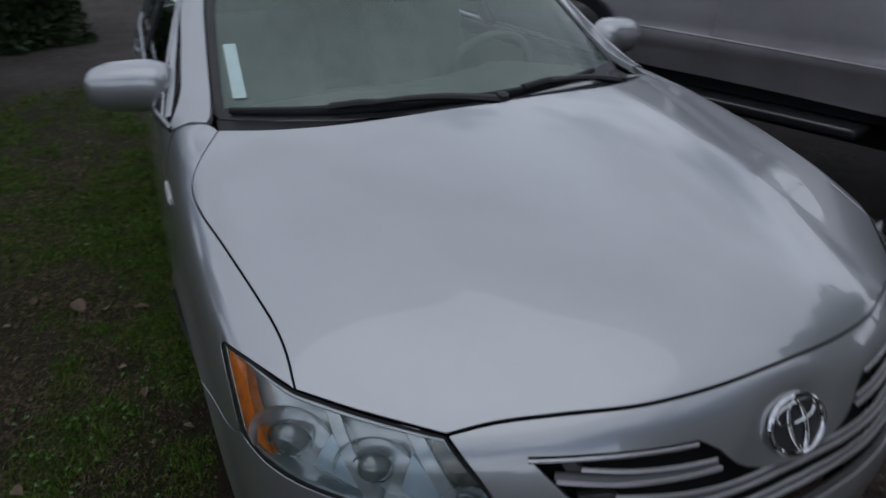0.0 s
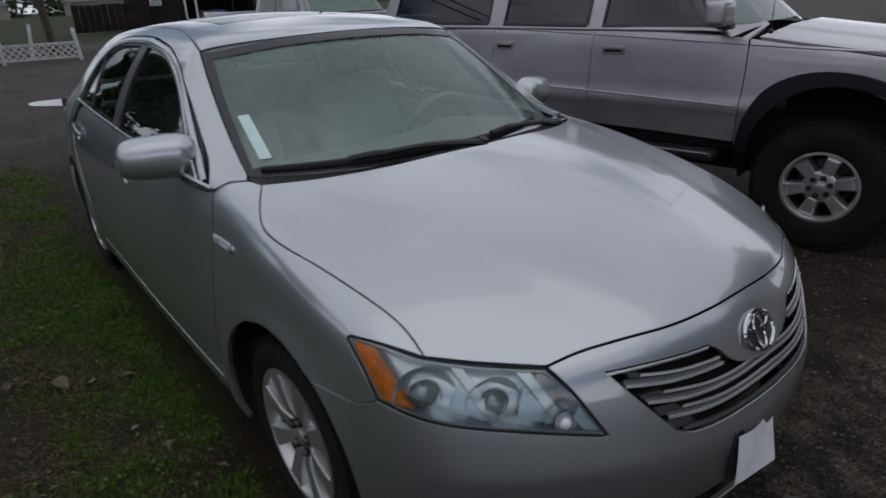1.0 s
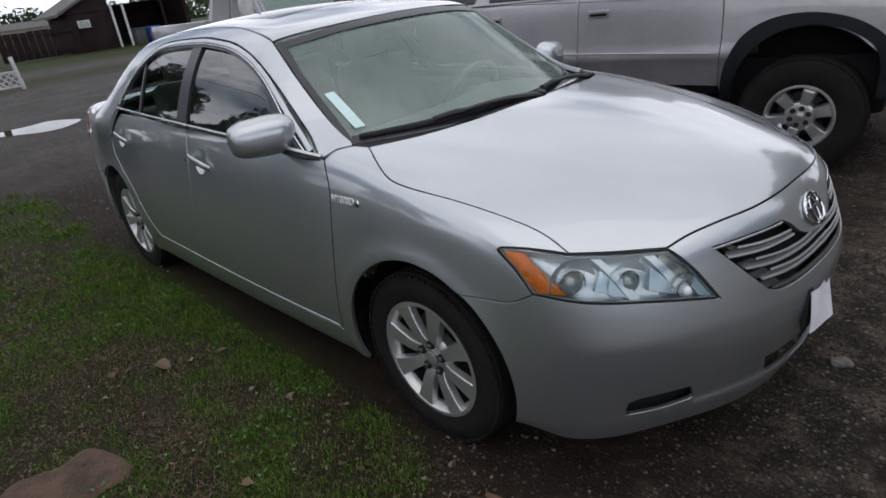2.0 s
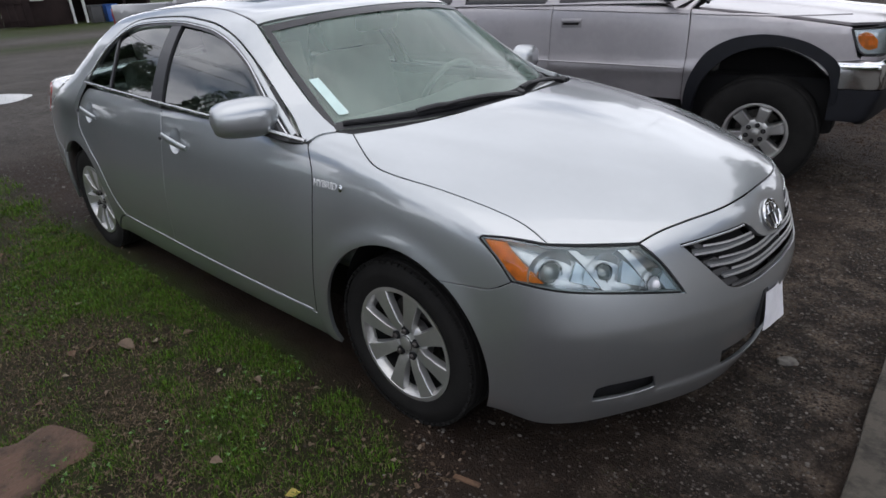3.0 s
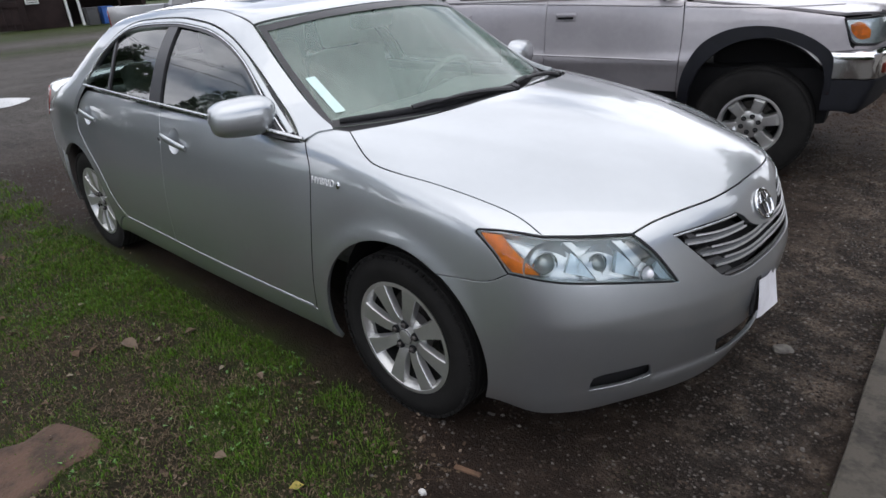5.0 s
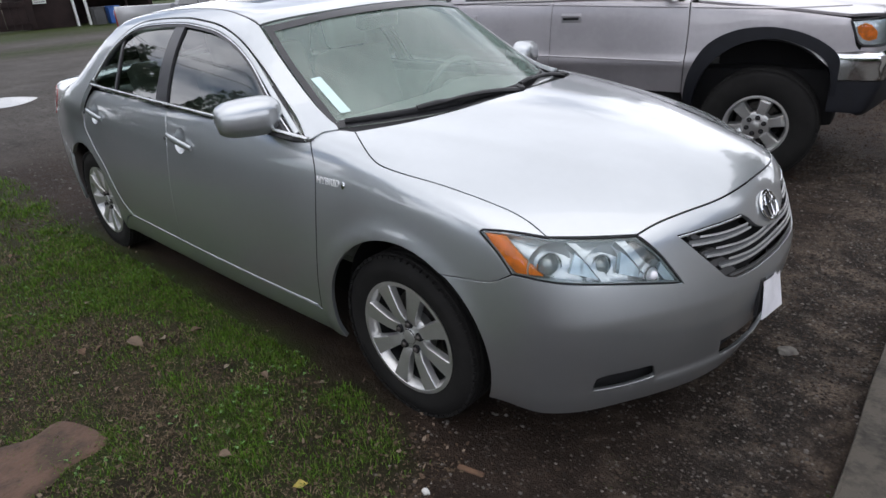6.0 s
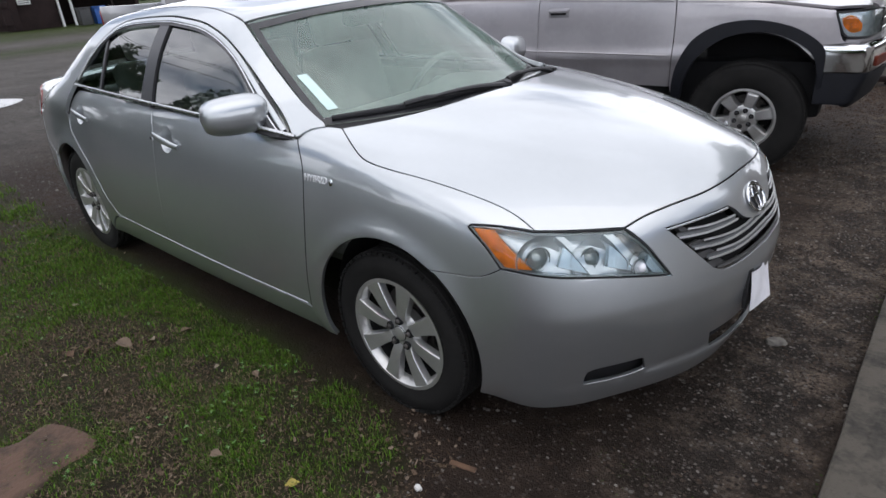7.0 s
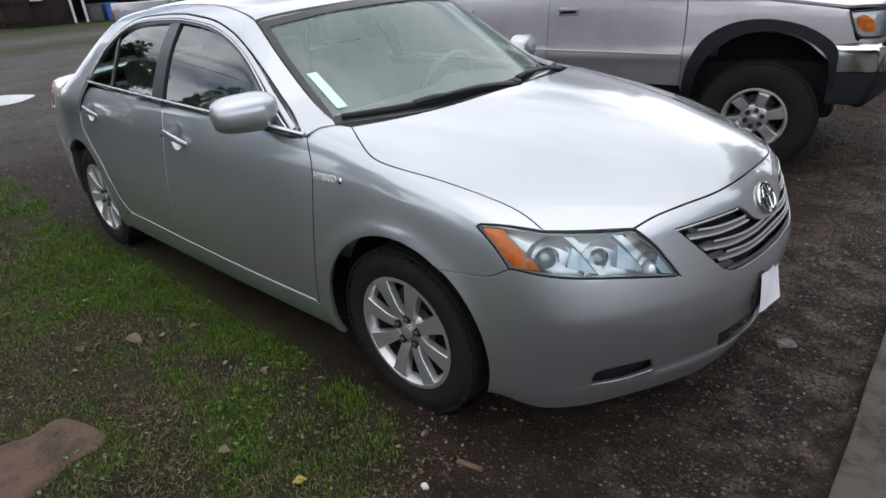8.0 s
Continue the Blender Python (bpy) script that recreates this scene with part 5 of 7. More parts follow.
panel("cab_side", S_CAB, S_SIDE, [W([a, b]) for a, b in zip(upper, upper[1:] + upper[:1])], CHAMPAGNE, suv, both=True, grain=0.06,
      holes=[[W([a, b]) for a, b in zip(h, h[1:] + h[:1])] for h in ([(-0.70, 1.268), (-0.98, 1.60), (-1.44, 1.62), (-1.46, 1.272)], [(-1.58, 1.272), (-1.56, 1.62), (-2.27, 1.62), (-2.30, 1.28)], [(-2.45, 1.285), (-2.43, 1.62), (-3.45, 1.60), (-3.52, 1.29)])])
panel("roof", S_CAB, top_chart(1.4), [[(-1.05, -0.63, 0), (-3.55, -0.63, 0)], [(-3.55, -0.63, 0), (-3.55, 0.63, 0)], [(-3.55, 0.63, 0), (-1.05, 0.63, 0)], [(-1.05, 0.63, 0), (-1.05, -0.63, 0)]], CHAMPAGNE, suv, grain=0.1)
panel("windshield", S_CAB, flat_chart(0, -2.0, 1.0, 2.5), [[(0, -0.72, 1.27), (0, 0.72, 1.27)], [(0, 0.72, 1.27), (0, 0.60, 1.68)], [(0, 0.60, 1.68), (0, -0.60, 1.68)], [(0, -0.60, 1.68), (0, -0.72, 1.27)]], WINDSHIELD, suv, fold=0.004, grain=0.1)
# flares
FLARE_OUT = [(-0.495, 0.50), (-0.49, 0.62), (-0.455, 0.77), (-0.36, 0.925), (-0.20, 1.015), (0.0, 1.037), (0.2, 1.0), (0.35, 0.925), (0.428, 0.845), (0.440, 0.72), (0.442, 0.60)]
FLARE_IN = [(0.415, 0.60), (0.402, 0.70), (0.37, 0.80), (0.30, 0.87), (0.15, 0.94), (0.0, 0.96), (-0.18, 0.915), (-0.335, 0.79), (-0.415, 0.62), (-0.43, 0.50)]
panel("wheel_flare", S_PLAIN, S_SIDE, [W(FLARE_OUT), W([FLARE_OUT[-1], FLARE_IN[0]]), W(FLARE_IN), W([FLARE_IN[-1], FLARE_OUT[0]])], FLARE, suv, both=True, lift=0.040, fold=0.07, grain=0.03, label="black plastic wheel flare")
fl2 = [(x - 2.68, z) for x, z in FLARE_OUT[:-3]] + [(-2.22, 0.78), (-2.19, 0.62)]
fi2 = [(-2.26, 0.62), (-2.30, 0.76)] + [(x - 2.68, z) for x, z in FLARE_IN[3:]]
panel("wheel_flare", S_PLAIN, S_SIDE, [W(fl2), W([fl2[-1], fi2[0]]), W(fi2), W([fi2[-1], fl2[0]])], FLARE, suv, both=True, lift=0.040, fold=0.07, grain=0.03, label="black plastic wheel flare")
# bumper
def suv_bumper(p):
    x, y, z = p[..., 0], np.sqrt(p[..., 1] ** 2 + 1e-5), p[..., 2]
    return smax(0.014, y - 0.812, x - (0.80 - 0.10 * (y / 0.7) ** 2 - 0.9 * np.clip(0.70 - z, 0, 1) ** 1.3 * 0.5), np.abs(z - 0.68) - 0.20)


S_BUMP = Skin(suv_bumper)
bl = [(0.40, -0.812), (0.55, -0.80), (0.70, -0.62), (0.79, -0.3), (0.80, 0)]
L = lambda z: [(x, y, z) for x, y in bl]
for nm, z0, z1, mt, lb in (("front_bumper", 0.706, 0.872, CHROME, "chrome front bumper with scuffs"), ("bumper_valance", 0.50, 0.702, FLARE, "dark lower bumper valance")):
    panel(nm, S_BUMP, S_FRONT, [L(z0) + flip(L(z0))[1:], flip(L(z0))[-1:] + flip(L(z1))[-1:], (L(z1) + flip(L(z1))[1:])[::-1], L(z1)[:1] + L(z0)[:1]], mt, suv, label=lb, fold=0.05)
panel("bumper_top", S_BUMP, S_TOP, [[(0.34, -0.80, 0), (0.55, -0.79, 0), (0.70, -0.60, 0), (0.80, 0, 0)], [(0.80, 0, 0), (0.70, 0.60, 0), (0.55, 0.79, 0), (0.34, 0.80, 0)], [(0.34, 0.80, 0), (0.34, -0.80, 0)]], TRIM, suv, fold=0)
AMBERDARK = material("dark_amber_lamp", (0.15, 0.026, 0.014), 0.45, vary=0.3, scale=30, **{"Specular IOR Level": 0.2})
panel("indicator", S_BUMP, S_FRONT, [[(0.67, -0.68, 0.728), (0.76, -0.47, 0.728)], [(0.76, -0.47, 0.728), (0.76, -0.47, 0.79)], [(0.76, -0.47, 0.79), (0.67, -0.68, 0.79)], [(0.67, -0.68, 0.79), (0.67, -0.68, 0.728)]], AMBERDARK, suv, both=True, lift=0.010, label="dark amber bumper lamp")
panel("front_apron", S_LOW, S_FRONT, [[(0.52, -0.775, 0.862), (0.62, -0.68, 0.862), (0.70, -0.40, 0.862), (0.73, 0.0, 0.862), (0.70, 0.40, 0.862), (0.62, 0.68, 0.862), (0.52, 0.775, 0.862)], [(0.52, 0.775, 0.862), (0.53, 0.77, 0.902)], [(0.53, 0.77, 0.902), (0.62, 0.68, 0.899), (0.70, 0.40, 0.899), (0.73, 0.0, 0.899), (0.70, -0.40, 0.899), (0.62, -0.68, 0.899), (0.53, -0.77, 0.902)], [(0.53, -0.77, 0.902), (0.52, -0.775, 0.862)]], CHAMPAGNE, suv, fold=0.02, label="painted strip under the headlights")
# lamps and grille
LQ = [(0.455, -0.785, 1.062), (0.50, -0.77, 0.935), (0.535, -0.76, 0.91)]
lampq = [LQ, [LQ[-1], (0.62, -0.68, 0.905), (0.70, -0.45, 0.905)], [(0.70, -0.45, 0.905), (0.68, -0.45, 1.06)], [(0.68, -0.45, 1.06), (0.60, -0.66, 1.068), (0.455, -0.785, 1.062)]]
lrim = outline(S_FRONT, lampq)
for s in (1, -1):
    hl = new("headlight")
    hl.parent = suv
    obs = [panel("lens", S_LOW, S_FRONT, inset(lrim, 0.008), LENS, hl, lift=0.012, fold=0.01)[0],
           strip("lens_rim", S_LOW, S_FRONT, inset(lrim, 0.002), TRIM, hl, width=0.008, lift=0.013, closed=True)[0],
           panel("lamp_bowl", S_LOW, S_FRONT, inset(lrim, 0.006), LAMPIN, hl, lift=0.003, fold=0)[0],
           panel("turn_lamp", S_LOW, S_FRONT, [[(0.487, -0.777, 1.026), (0.497, -0.771, 0.985), (0.528, -0.762, 0.948)], [(0.528, -0.762, 0.948), (0.555, -0.738, 0.935), (0.582, -0.714, 0.946)], [(0.582, -0.714, 0.946), (0.580, -0.712, 0.99), (0.552, -0.724, 1.026)], [(0.552, -0.724, 1.026), (0.52, -0.75, 1.042), (0.487, -0.777, 1.026)]], AMBER, hl, lift=0.009, fold=0.004, label="amber turn lamp")[0]]
    if s < 0:
        for o in obs:
            o.data.transform(Matrix.Diagonal((1, -1, 1, 1)))
            o.data.flip_normals()
panel("grille", S_LOW, S_FRONT, [[(0.7, -0.43, 0.905), (0.74, 0, 0.905), (0.7, 0.43, 0.905)], [(0.7, 0.43, 0.905), (0.7, 0.43, 1.06)], [(0.7, 0.43, 1.06), (0.73, 0, 1.07), (0.7, -0.43, 1.06)], [(0.7, -0.43, 1.06), (0.7, -0.43, 0.905)]], BLACK, suv, lift=0.004)
for z in (0.925, 0.985, 1.045):
    strip("grille_bar", S_LOW, S_FRONT, [(0.7, -0.42, z), (0.74, 0, z), (0.7, 0.42, z)], CHROME, suv, width=0.02, lift=0.008)
# handles, mirror, antenna, side lines
for door, x, z in ((d1[0], -1.36, 1.117), (d2[0], -2.275, 1.125)):
    q = S_LOW.cast(*S_SIDE[1](np.array([(x, z)])), 1.5)[0]
    bm = bmesh.new()
    box(bm, (x - 0.085, q[1] - 0.004, z - 0.034), (x + 0.085, q[1] + 0.01, z + 0.034), bevel=0.008)
    part("handle_plate", bm, CHAMPAGNE, door)
    # raised black block under the handle draws the shade of its recess
    bm = bmesh.new()
    box(bm, (x - 0.066, q[1] - 0.0075, z - 0.013), (x + 0.060, q[1] - 0.002, z + 0.006), bevel=0.002)
    part("handle_recess_shade", bm, DARK, door)
    bm = bmesh.new()
    box(bm, (x - 0.074, q[1] - 0.018, z + 0.002), (x + 0.078, q[1] - 0.003, z + 0.026), bevel=0.006)
    part("door_handle", bm, CHAMPAGNE, door)
bm = bmesh.new()
box(bm, (-0.70, -1.02, 1.275), (-0.585, -0.83, 1.415), bevel=0.035, seg=4)
part("wing_mirror", bm, CHAMPAGNE, suv, "square silver wing mirror")
bm = bmesh.new()
box(bm, (-0.68, -0.86, 1.25), (-0.60, -0.76, 1.30), bevel=0.015)
part("mirror_foot", bm, TRIM, suv)
bm = bmesh.new()
lathe(bm, [(0.0, -0.018), (0.012, -0.012), (0.014, 0.0), (0.010, 0.010)], pose(-0.41, -0.735, 1.235, -90, 0, 0), seg=14)
tube(bm, [(-0.41, -0.735, 1.24), (-0.42, -0.735, 1.6), (-0.45, -0.735, 2.05)], 0.0022, seg=6)
part("antenna", bm, TRIM, suv, "thin black whip antenna")
for x0, x1 in ((-3.6, -2.40), (-2.37, -1.545), (-1.515, -0.512), (-0.485, 0.43)):
    xs_ = np.linspace(x0, x1, 8)
    strip("body_line", S_LOW, S_SIDE, [(x, -0.82, 1.148 - 0.045 * x) for x in xs_], CHAMPAGNE, suv, width=0.016, lift=0.005, both=True)
strip("door_moulding", S_LOW, S_SIDE, [(-2.36, -0.82, 0.858), (-1.53, -0.82, 0.842), (-0.53, -0.82, 0.812)], CHAMPAGNE, suv, width=0.012, lift=0.006, both=True)
# running board, underbody, wheels
bm = bmesh.new()
box(bm, (-2.15, -0.90, 0.470), (-0.60, -0.70, 0.52), bevel=0.02, seg=3)
part("running_board", bm, TRIM, suv, "black running board")
bm = bmesh.new()
box(bm, (-2.1, -0.912, 0.508), (-0.62, -0.892, 0.524), bevel=0.005)
part("board_edge", bm, BRIGHT, suv)
bm = bmesh.new()
box(bm, (-3.6, -0.62, 0.36), (0.45, 0.62, 0.75), bevel=0.05)
box(bm, (-2.2, -0.74, 0.52), (-0.52, 0.74, 0.70), bevel=0.03)
box(bm, (-0.35, -0.45, 0.7), (0.6, 0.45, 1.0), bevel=0.05)
tube(bm, [(0, -0.7, 0.38), (0, 0.7, 0.38)], 0.05)
tube(bm, [(-2.68, -0.7, 0.38), (-2.68, 0.7, 0.38)], 0.07)
part("underbody", bm, DARK, suv)
for s in (-1, 1):
    bm = bmesh.new()
    rows = [[bm.verts.new((-0.01 + 0.47 * math.cos(a), s * y, 0.50 + 0.45 * math.sin(a))) for a in np.linspace(-0.1, math.pi + 0.3, 22)] for y in (0.80, 0.45)]
    for i in range(21):
        bm.faces.new((rows[0][i], rows[0][i + 1], rows[1][i + 1], rows[1][i]))
    part("wheel_housing", bm, DARK, suv)


def chunky_spoke(bm, r, h, a):
    m = Matrix.Rotation(a, 4, "Y")
    rows = []
    for t, w, d in ((0.06, 0.030, -0.62), (0.085, 0.032, -0.74), (0.12, 0.034, -0.78), (r * 0.82, 0.040, -0.76), (r - 0.012, 0.046, -0.66)):
        rows.append([bm.verts.new(m @ Vector((x, h * y, t))) for x, y in ((-w - 0.006, d + 0.55), (-w, d + 0.08), (-w * 0.8, d), (w * 0.8, d), (w, d + 0.08), (w + 0.006, d + 0.55))])
    for p, q in zip(rows, rows[1:]):
        for j in range(5):
            bm.faces.new((p[j], p[j + 1], q[j + 1], q[j]))
    bm.faces.new(rows[0]), bm.faces.new(rows[-1])


w0 = wheel(suv, (0.0, -0.70, 0.382), 0.384, 0.203, 0.25, 6, ALLOY, chunky_spoke)
for x, s in ((-2.685, -1), (0.0, 1), (-2.685, 1)):
    w = copy_thing(w0, Matrix.Translation((x, 0.70 * s, 0.382)) @ (Matrix.Rotation(math.pi, 4, "Z") if s > 0 else Matrix.Rotation(0.4, 4, "Y")))
    w.parent = suv

# ---- ground: earth, grass, gravel and the road behind ----
def field(x, y, size, seed=0.0):
    """Smooth value noise on the plan."""
    out = np.zeros(np.shape(x))
    for k, (s, a) in enumerate(((size, 0.55), (size / 2.3, 0.3), (size / 5.1, 0.15))):
        u, v = np.asarray(x) / s + seed * 7.1 + k * 3.3, np.asarray(y) / s + seed * 3.7 + k * 1.9
        i, j = np.floor(u), np.floor(v)
        f, g = u - i, v - j
        f, g = f * f * (3 - 2 * f), g * g * (3 - 2 * g)
        h = lambda p, q: np.modf(np.abs(np.sin(p * 127.1 + q * 311.7) * 43758.5453))[0]
        out = out + a * ((h(i, j) * (1 - f) + h(i + 1, j) * f) * (1 - g) + (h(i, j + 1) * (1 - f) + h(i + 1, j + 1) * f) * g)
    return out


def grassy(x, y):
    """How much of the ground is under grass, 0 to 1."""
    n = field(x, y, 0.9, 1)
    blob = lambda cx, cy, rx, ry: np.exp(-(((x - cx) / rx) ** 2 + ((y - cy) / ry) ** 2))
    wob = field(x, y, 0.4, 4) - 0.5
    lawn = step(-0.84 - 0.12 * wob - y, 0.035) * step(0.31 - x + 0.25 * (n - 0.5), 0.04) * step(-0.10 - 1.06 * (y + 0.87) - x + 0.3 * wob, 0.035) * step(x + 5.6 + 2.0 * (n - 0.5) + 0.9 * np.clip(y + 2.2, -2, 2), 0.25)
    bare = 0.9 * blob(-1.36, -1.62, 0.42, 0.24) + 0.6 * blob(-1.22, -1.2, 0.30, 0.09) + 0.9 * blob(-0.95, -1.47, 0.17, 0.08) + 0.5 * blob(-2.0, -1.45, 0.5, 0.2) + 0.5 * blob(-0.55, -1.52, 0.2, 0.07) + 0.8 * blob(-4.3, -0.8, 0.8, 0.22)
    lush = blob(-0.15, -1.28, 0.40, 0.30) + blob(-0.9, -1.02, 0.5, 0.12) + 0.8 * blob(-0.84, -1.33, 0.18, 0.10) + blob(-0.98, -1.66, 0.22, 0.05) + blob(-0.66, -1.74, 0.12, 0.16) + blob(-3.4, -1.05, 1.1, 0.25)
    patchy = step(0.45 * n + 0.55 * field(x, y, 0.22, 12) - 0.515 - 0.17 * np.clip(bare, 0, 1) + 0.13 * np.clip(lush, 0, 1), 0.05)
    far = step(-x - 21.5, 0.6) * step(x + 27.5, 0.8) + step(-x - 32, 0.8) * step(x + 44, 1.0) + step(-x - 47, 1.0)
    return np.clip(lawn * (0.16 + 0.84 * patchy * (1 - 0.5 * np.clip(bare, 0, 1))) + far * step(field(x, y, 4, 2) - 0.38, 0.1), 0, 1)


def roady(x, y):
    """Wet worn asphalt of the lane behind."""
    return step(-x - 6.6 + 1.8 * (field(x, y, 3, 5) - 0.5), 0.5) * (1 - step(-x - 21.3, 0.3)) + step(-x - 27.5, 0.5) * (1 - step(-x - 32, 0.5))


def gravelly(x, y):
    """Loose dark gravel before the cars, thickest along the slab."""
    band = np.exp(-(((x - 1.02) / 0.24) ** 2)) * step(y + 0.75, 0.15)
    return np.clip(step(x - 0.25 + 0.5 * (field(x, y, 0.8, 6) - 0.5), 0.12) * step(y + 1.6, 0.4) * (0.20 + 0.75 * band + 0.45 * step(field(x, y, 0.5, 7) - 0.5, 0.05) * step(y - 0.2, 0.3)), 0, 1)


def worn_spots(x, y):
    """Pale trodden patches where the old surface shows through the gravel."""
    out = 0.34 * step(y - 0.1, 0.35) * step(x - 0.35, 0.1)
    for cx, cy, rx, ry, h in ((0.82, 1.45, 0.17, 0.24, 1.0), (0.93, 1.02, 0.10, 0.07, 0.8), (0.85, 2.12, 0.32, 0.14, 1.0), (1.15, 0.93, 0.09, 0.12, 0.9), (0.92, 0.45, 0.14, 0.10, 0.5), (1.14, 0.14, 0.09, 0.12, 0.6), (0.6, 2.6, 0.4, 0.3, 0.5)):
        out = np.maximum(out, h * np.exp(-(((x - cx) / rx) ** 2 + ((y - cy) / ry) ** 2)))
    return out


def bumps(x, y):
    near = step(x + 7, 0.5) * step(4 - x, 0.3) * step(y + 6, 0.5) * step(7 - y, 0.5)
    return near * (0.030 * (field(x, y, 0.8, 8) - 0.5) + 0.010 * (field(x, y, 0.14, 9) - 0.5) - 0.004)


def lines(lo, hi, gap, far):
    mid = np.arange(lo, hi + gap / 2, gap)
    out, g, a, b = list(mid), gap, lo, hi
    while a > -far or b < far:
        g *= 1.25
        a, b = a - g, b + g
        out = [a] + out + [b]
    return np.array(out)


xs, ys = lines(-5.5, 2.2, 0.035, 420), lines(-3.4, 3.2, 0.035, 420)
X, Y = np.meshgrid(xs, ys, indexing="ij")
Z = bumps(X, Y)
for wx, wy in ((0.0, -0.76), (-2.775, -0.76)):
    Z = Z - 0.008 * np.exp(-(((X - wx) / 0.2) ** 2 + ((Y - wy) / 0.12) ** 2))
ny = len(ys)
vid = np.arange(len(xs) * ny).reshape(len(xs), ny)
quads = np.stack([vid[:-1, :-1], vid[1:, :-1], vid[1:, 1:], vid[:-1, 1:]], -1).reshape(-1, 4)
gme = bpy.data.meshes.new("ground")
gme.vertices.add(vid.size)
gme.vertices.foreach_set("co", np.stack([X, Y, Z], -1).astype(np.float32).ravel())
gme.loops.add(quads.size)
gme.loops.foreach_set("vertex_index", quads.astype(np.int32).ravel())
gme.polygons.add(len(quads))
gme.polygons.foreach_set("loop_start", (np.arange(len(quads)) * 4).astype(np.int32))
gme.update(calc_edges=True)
gme.polygons.foreach_set("use_smooth", [True] * len(quads))
for nm, fn in (("grass", grassy), ("road", roady), ("gravel", gravelly), ("bare", worn_spots), ("tarmac", lambda x, y: 0.8 * step(x - 0.3, 0.1) * step(y - 0.5, 0.2))):
    at = gme.attributes.new(nm, "FLOAT", "POINT")
    at.data.foreach_set("value", fn(X, Y).astype(np.float32).ravel())

gmat = bpy.data.materials.new("earth_grass_gravel")
gmat.use_nodes = True
n, l = gmat.node_tree.nodes, gmat.node_tree.links
pb = n["Principled BSDF"]
tc = n.new("ShaderNodeTexCoord")


def noise_node(scale, detail=6, rough=0.6):
    t = n.new("ShaderNodeTexNoise")
    t.inputs["Scale"].default_value, t.inputs["Detail"].default_value, t.inputs["Roughness"].default_value = scale, detail, rough
    l.new(tc.outputs["Object"], t.inputs["Vector"])
    return t.outputs["Fac"]


def ramp(fac, *stops):
    r = n.new("ShaderNodeValToRGB")
    while len(r.color_ramp.elements) < len(stops):
        r.color_ramp.elements.new(0.5)
    for e, (p, c) in zip(r.color_ramp.elements, stops):
        e.position, e.color = p, (*c, 1)
    l.new(fac, r.inputs["Fac"])
    return r.outputs["Color"]


def blend(fac, a, b):
    m = n.new("ShaderNodeMixRGB")
    l.new(fac, m.inputs["Fac"]), l.new(a, m.inputs["Color1"]), l.new(b, m.inputs["Color2"])
    return m.outputs["Color"]


def attr(name):
    a = n.new("ShaderNodeAttribute")
    a.attribute_name = name
    return a.outputs["Fac"]


big, mid, fine = noise_node(1.1), noise_node(9), noise_node(70, 4, 0.7)
vor = n.new("ShaderNodeTexVoronoi")
vor.inputs["Scale"].default_value = 85
l.new(tc.outputs["Object"], vor.inputs["Vector"])
earth = blend(fine, ramp(mid, (0.3, (0.012, 0.008, 0.006)), (0.55, (0.027, 0.018, 0.013)), (0.75, (0.058, 0.041, 0.030))), ramp(big, (0.35, (0.018, 0.0115, 0.0085)), (0.7, (0.044, 0.029, 0.021))))
turf = blend(fine, ramp(mid, (0.3, (0.018, 0.024, 0.007)), (0.7, (0.040, 0.070, 0.011))), ramp(big, (0.3, (0.022, 0.022, 0.009)), (0.7, (0.034, 0.066, 0.010))))
stones = blend(fine, ramp(vor.outputs["Distance"], (0.1, (0.050, 0.045, 0.040)), (0.5, (0.017, 0.014, 0.012)), (0.8, (0.007, 0.006, 0.005))), ramp(mid, (0.38, (0.010, 0.008, 0.006)), (0.62, (0.048, 0.041, 0.035))))
coarse = noise_node(26, 3, 0.7)
tar = blend(coarse, ramp(big, (0.3, (0.028, 0.025, 0.022)), (0.7, (0.105, 0.097, 0.088))), ramp(mid, (0.3, (0.020, 0.017, 0.015)), (0.7, (0.14, 0.129, 0.117))))
bare = n.new("ShaderNodeMath")
bare.operation = "MULTIPLY_ADD"
l.new(attr("bare"), bare.inputs[0]), l.new(noise_node(4.5, 8, 0.72), bare.inputs[2])
bare.inputs[1].default_value = 0.17
worn = ramp(bare.outputs[0], (0.52, (0, 0, 0)), (0.64, (0.9, 0.9, 0.9)))
stones = blend(worn, stones, ramp(fine, (0.33, (0.032, 0.024, 0.018)), (0.67, (0.195, 0.156, 0.122))))
col = blend(attr("gravel"), earth, stones)
# the broken tarmac before the cars: dark cracks between worn pieces
warp = n.new("ShaderNodeMixRGB")
warp.inputs["Fac"].default_value = 0.16
wob_ = n.new("ShaderNodeTexNoise")
wob_.inputs["Scale"].default_value, wob_.inputs["Detail"].default_value = 3.0, 5
l.new(tc.outputs["Object"], wob_.inputs["Vector"]), l.new(tc.outputs["Object"], warp.inputs["Color1"]), l.new(wob_.outputs["Color"], warp.inputs["Color2"])
crk = n.new("ShaderNodeTexVoronoi")
crk.feature = "DISTANCE_TO_EDGE"
crk.inputs["Scale"].default_value = 2.6
l.new(warp.outputs["Color"], crk.inputs["Vector"])
line_ = ramp(crk.outputs["Distance"], (0.0, (1, 1, 1)), (0.022, (0, 0, 0)))
keep_ = n.new("ShaderNodeMath")
keep_.operation = "MULTIPLY"
l.new(line_, keep_.inputs[0]), l.new(attr("tarmac"), keep_.inputs[1])
col = blend(keep_.outputs[0], col, ramp(fine, (0.3, (0.008, 0.006, 0.005)), (0.7, (0.02, 0.016, 0.013))))
col = blend(attr("grass"), col, turf)
col = blend(attr("road"), col, tar)
l.new(col, pb.inputs["Base Color"])
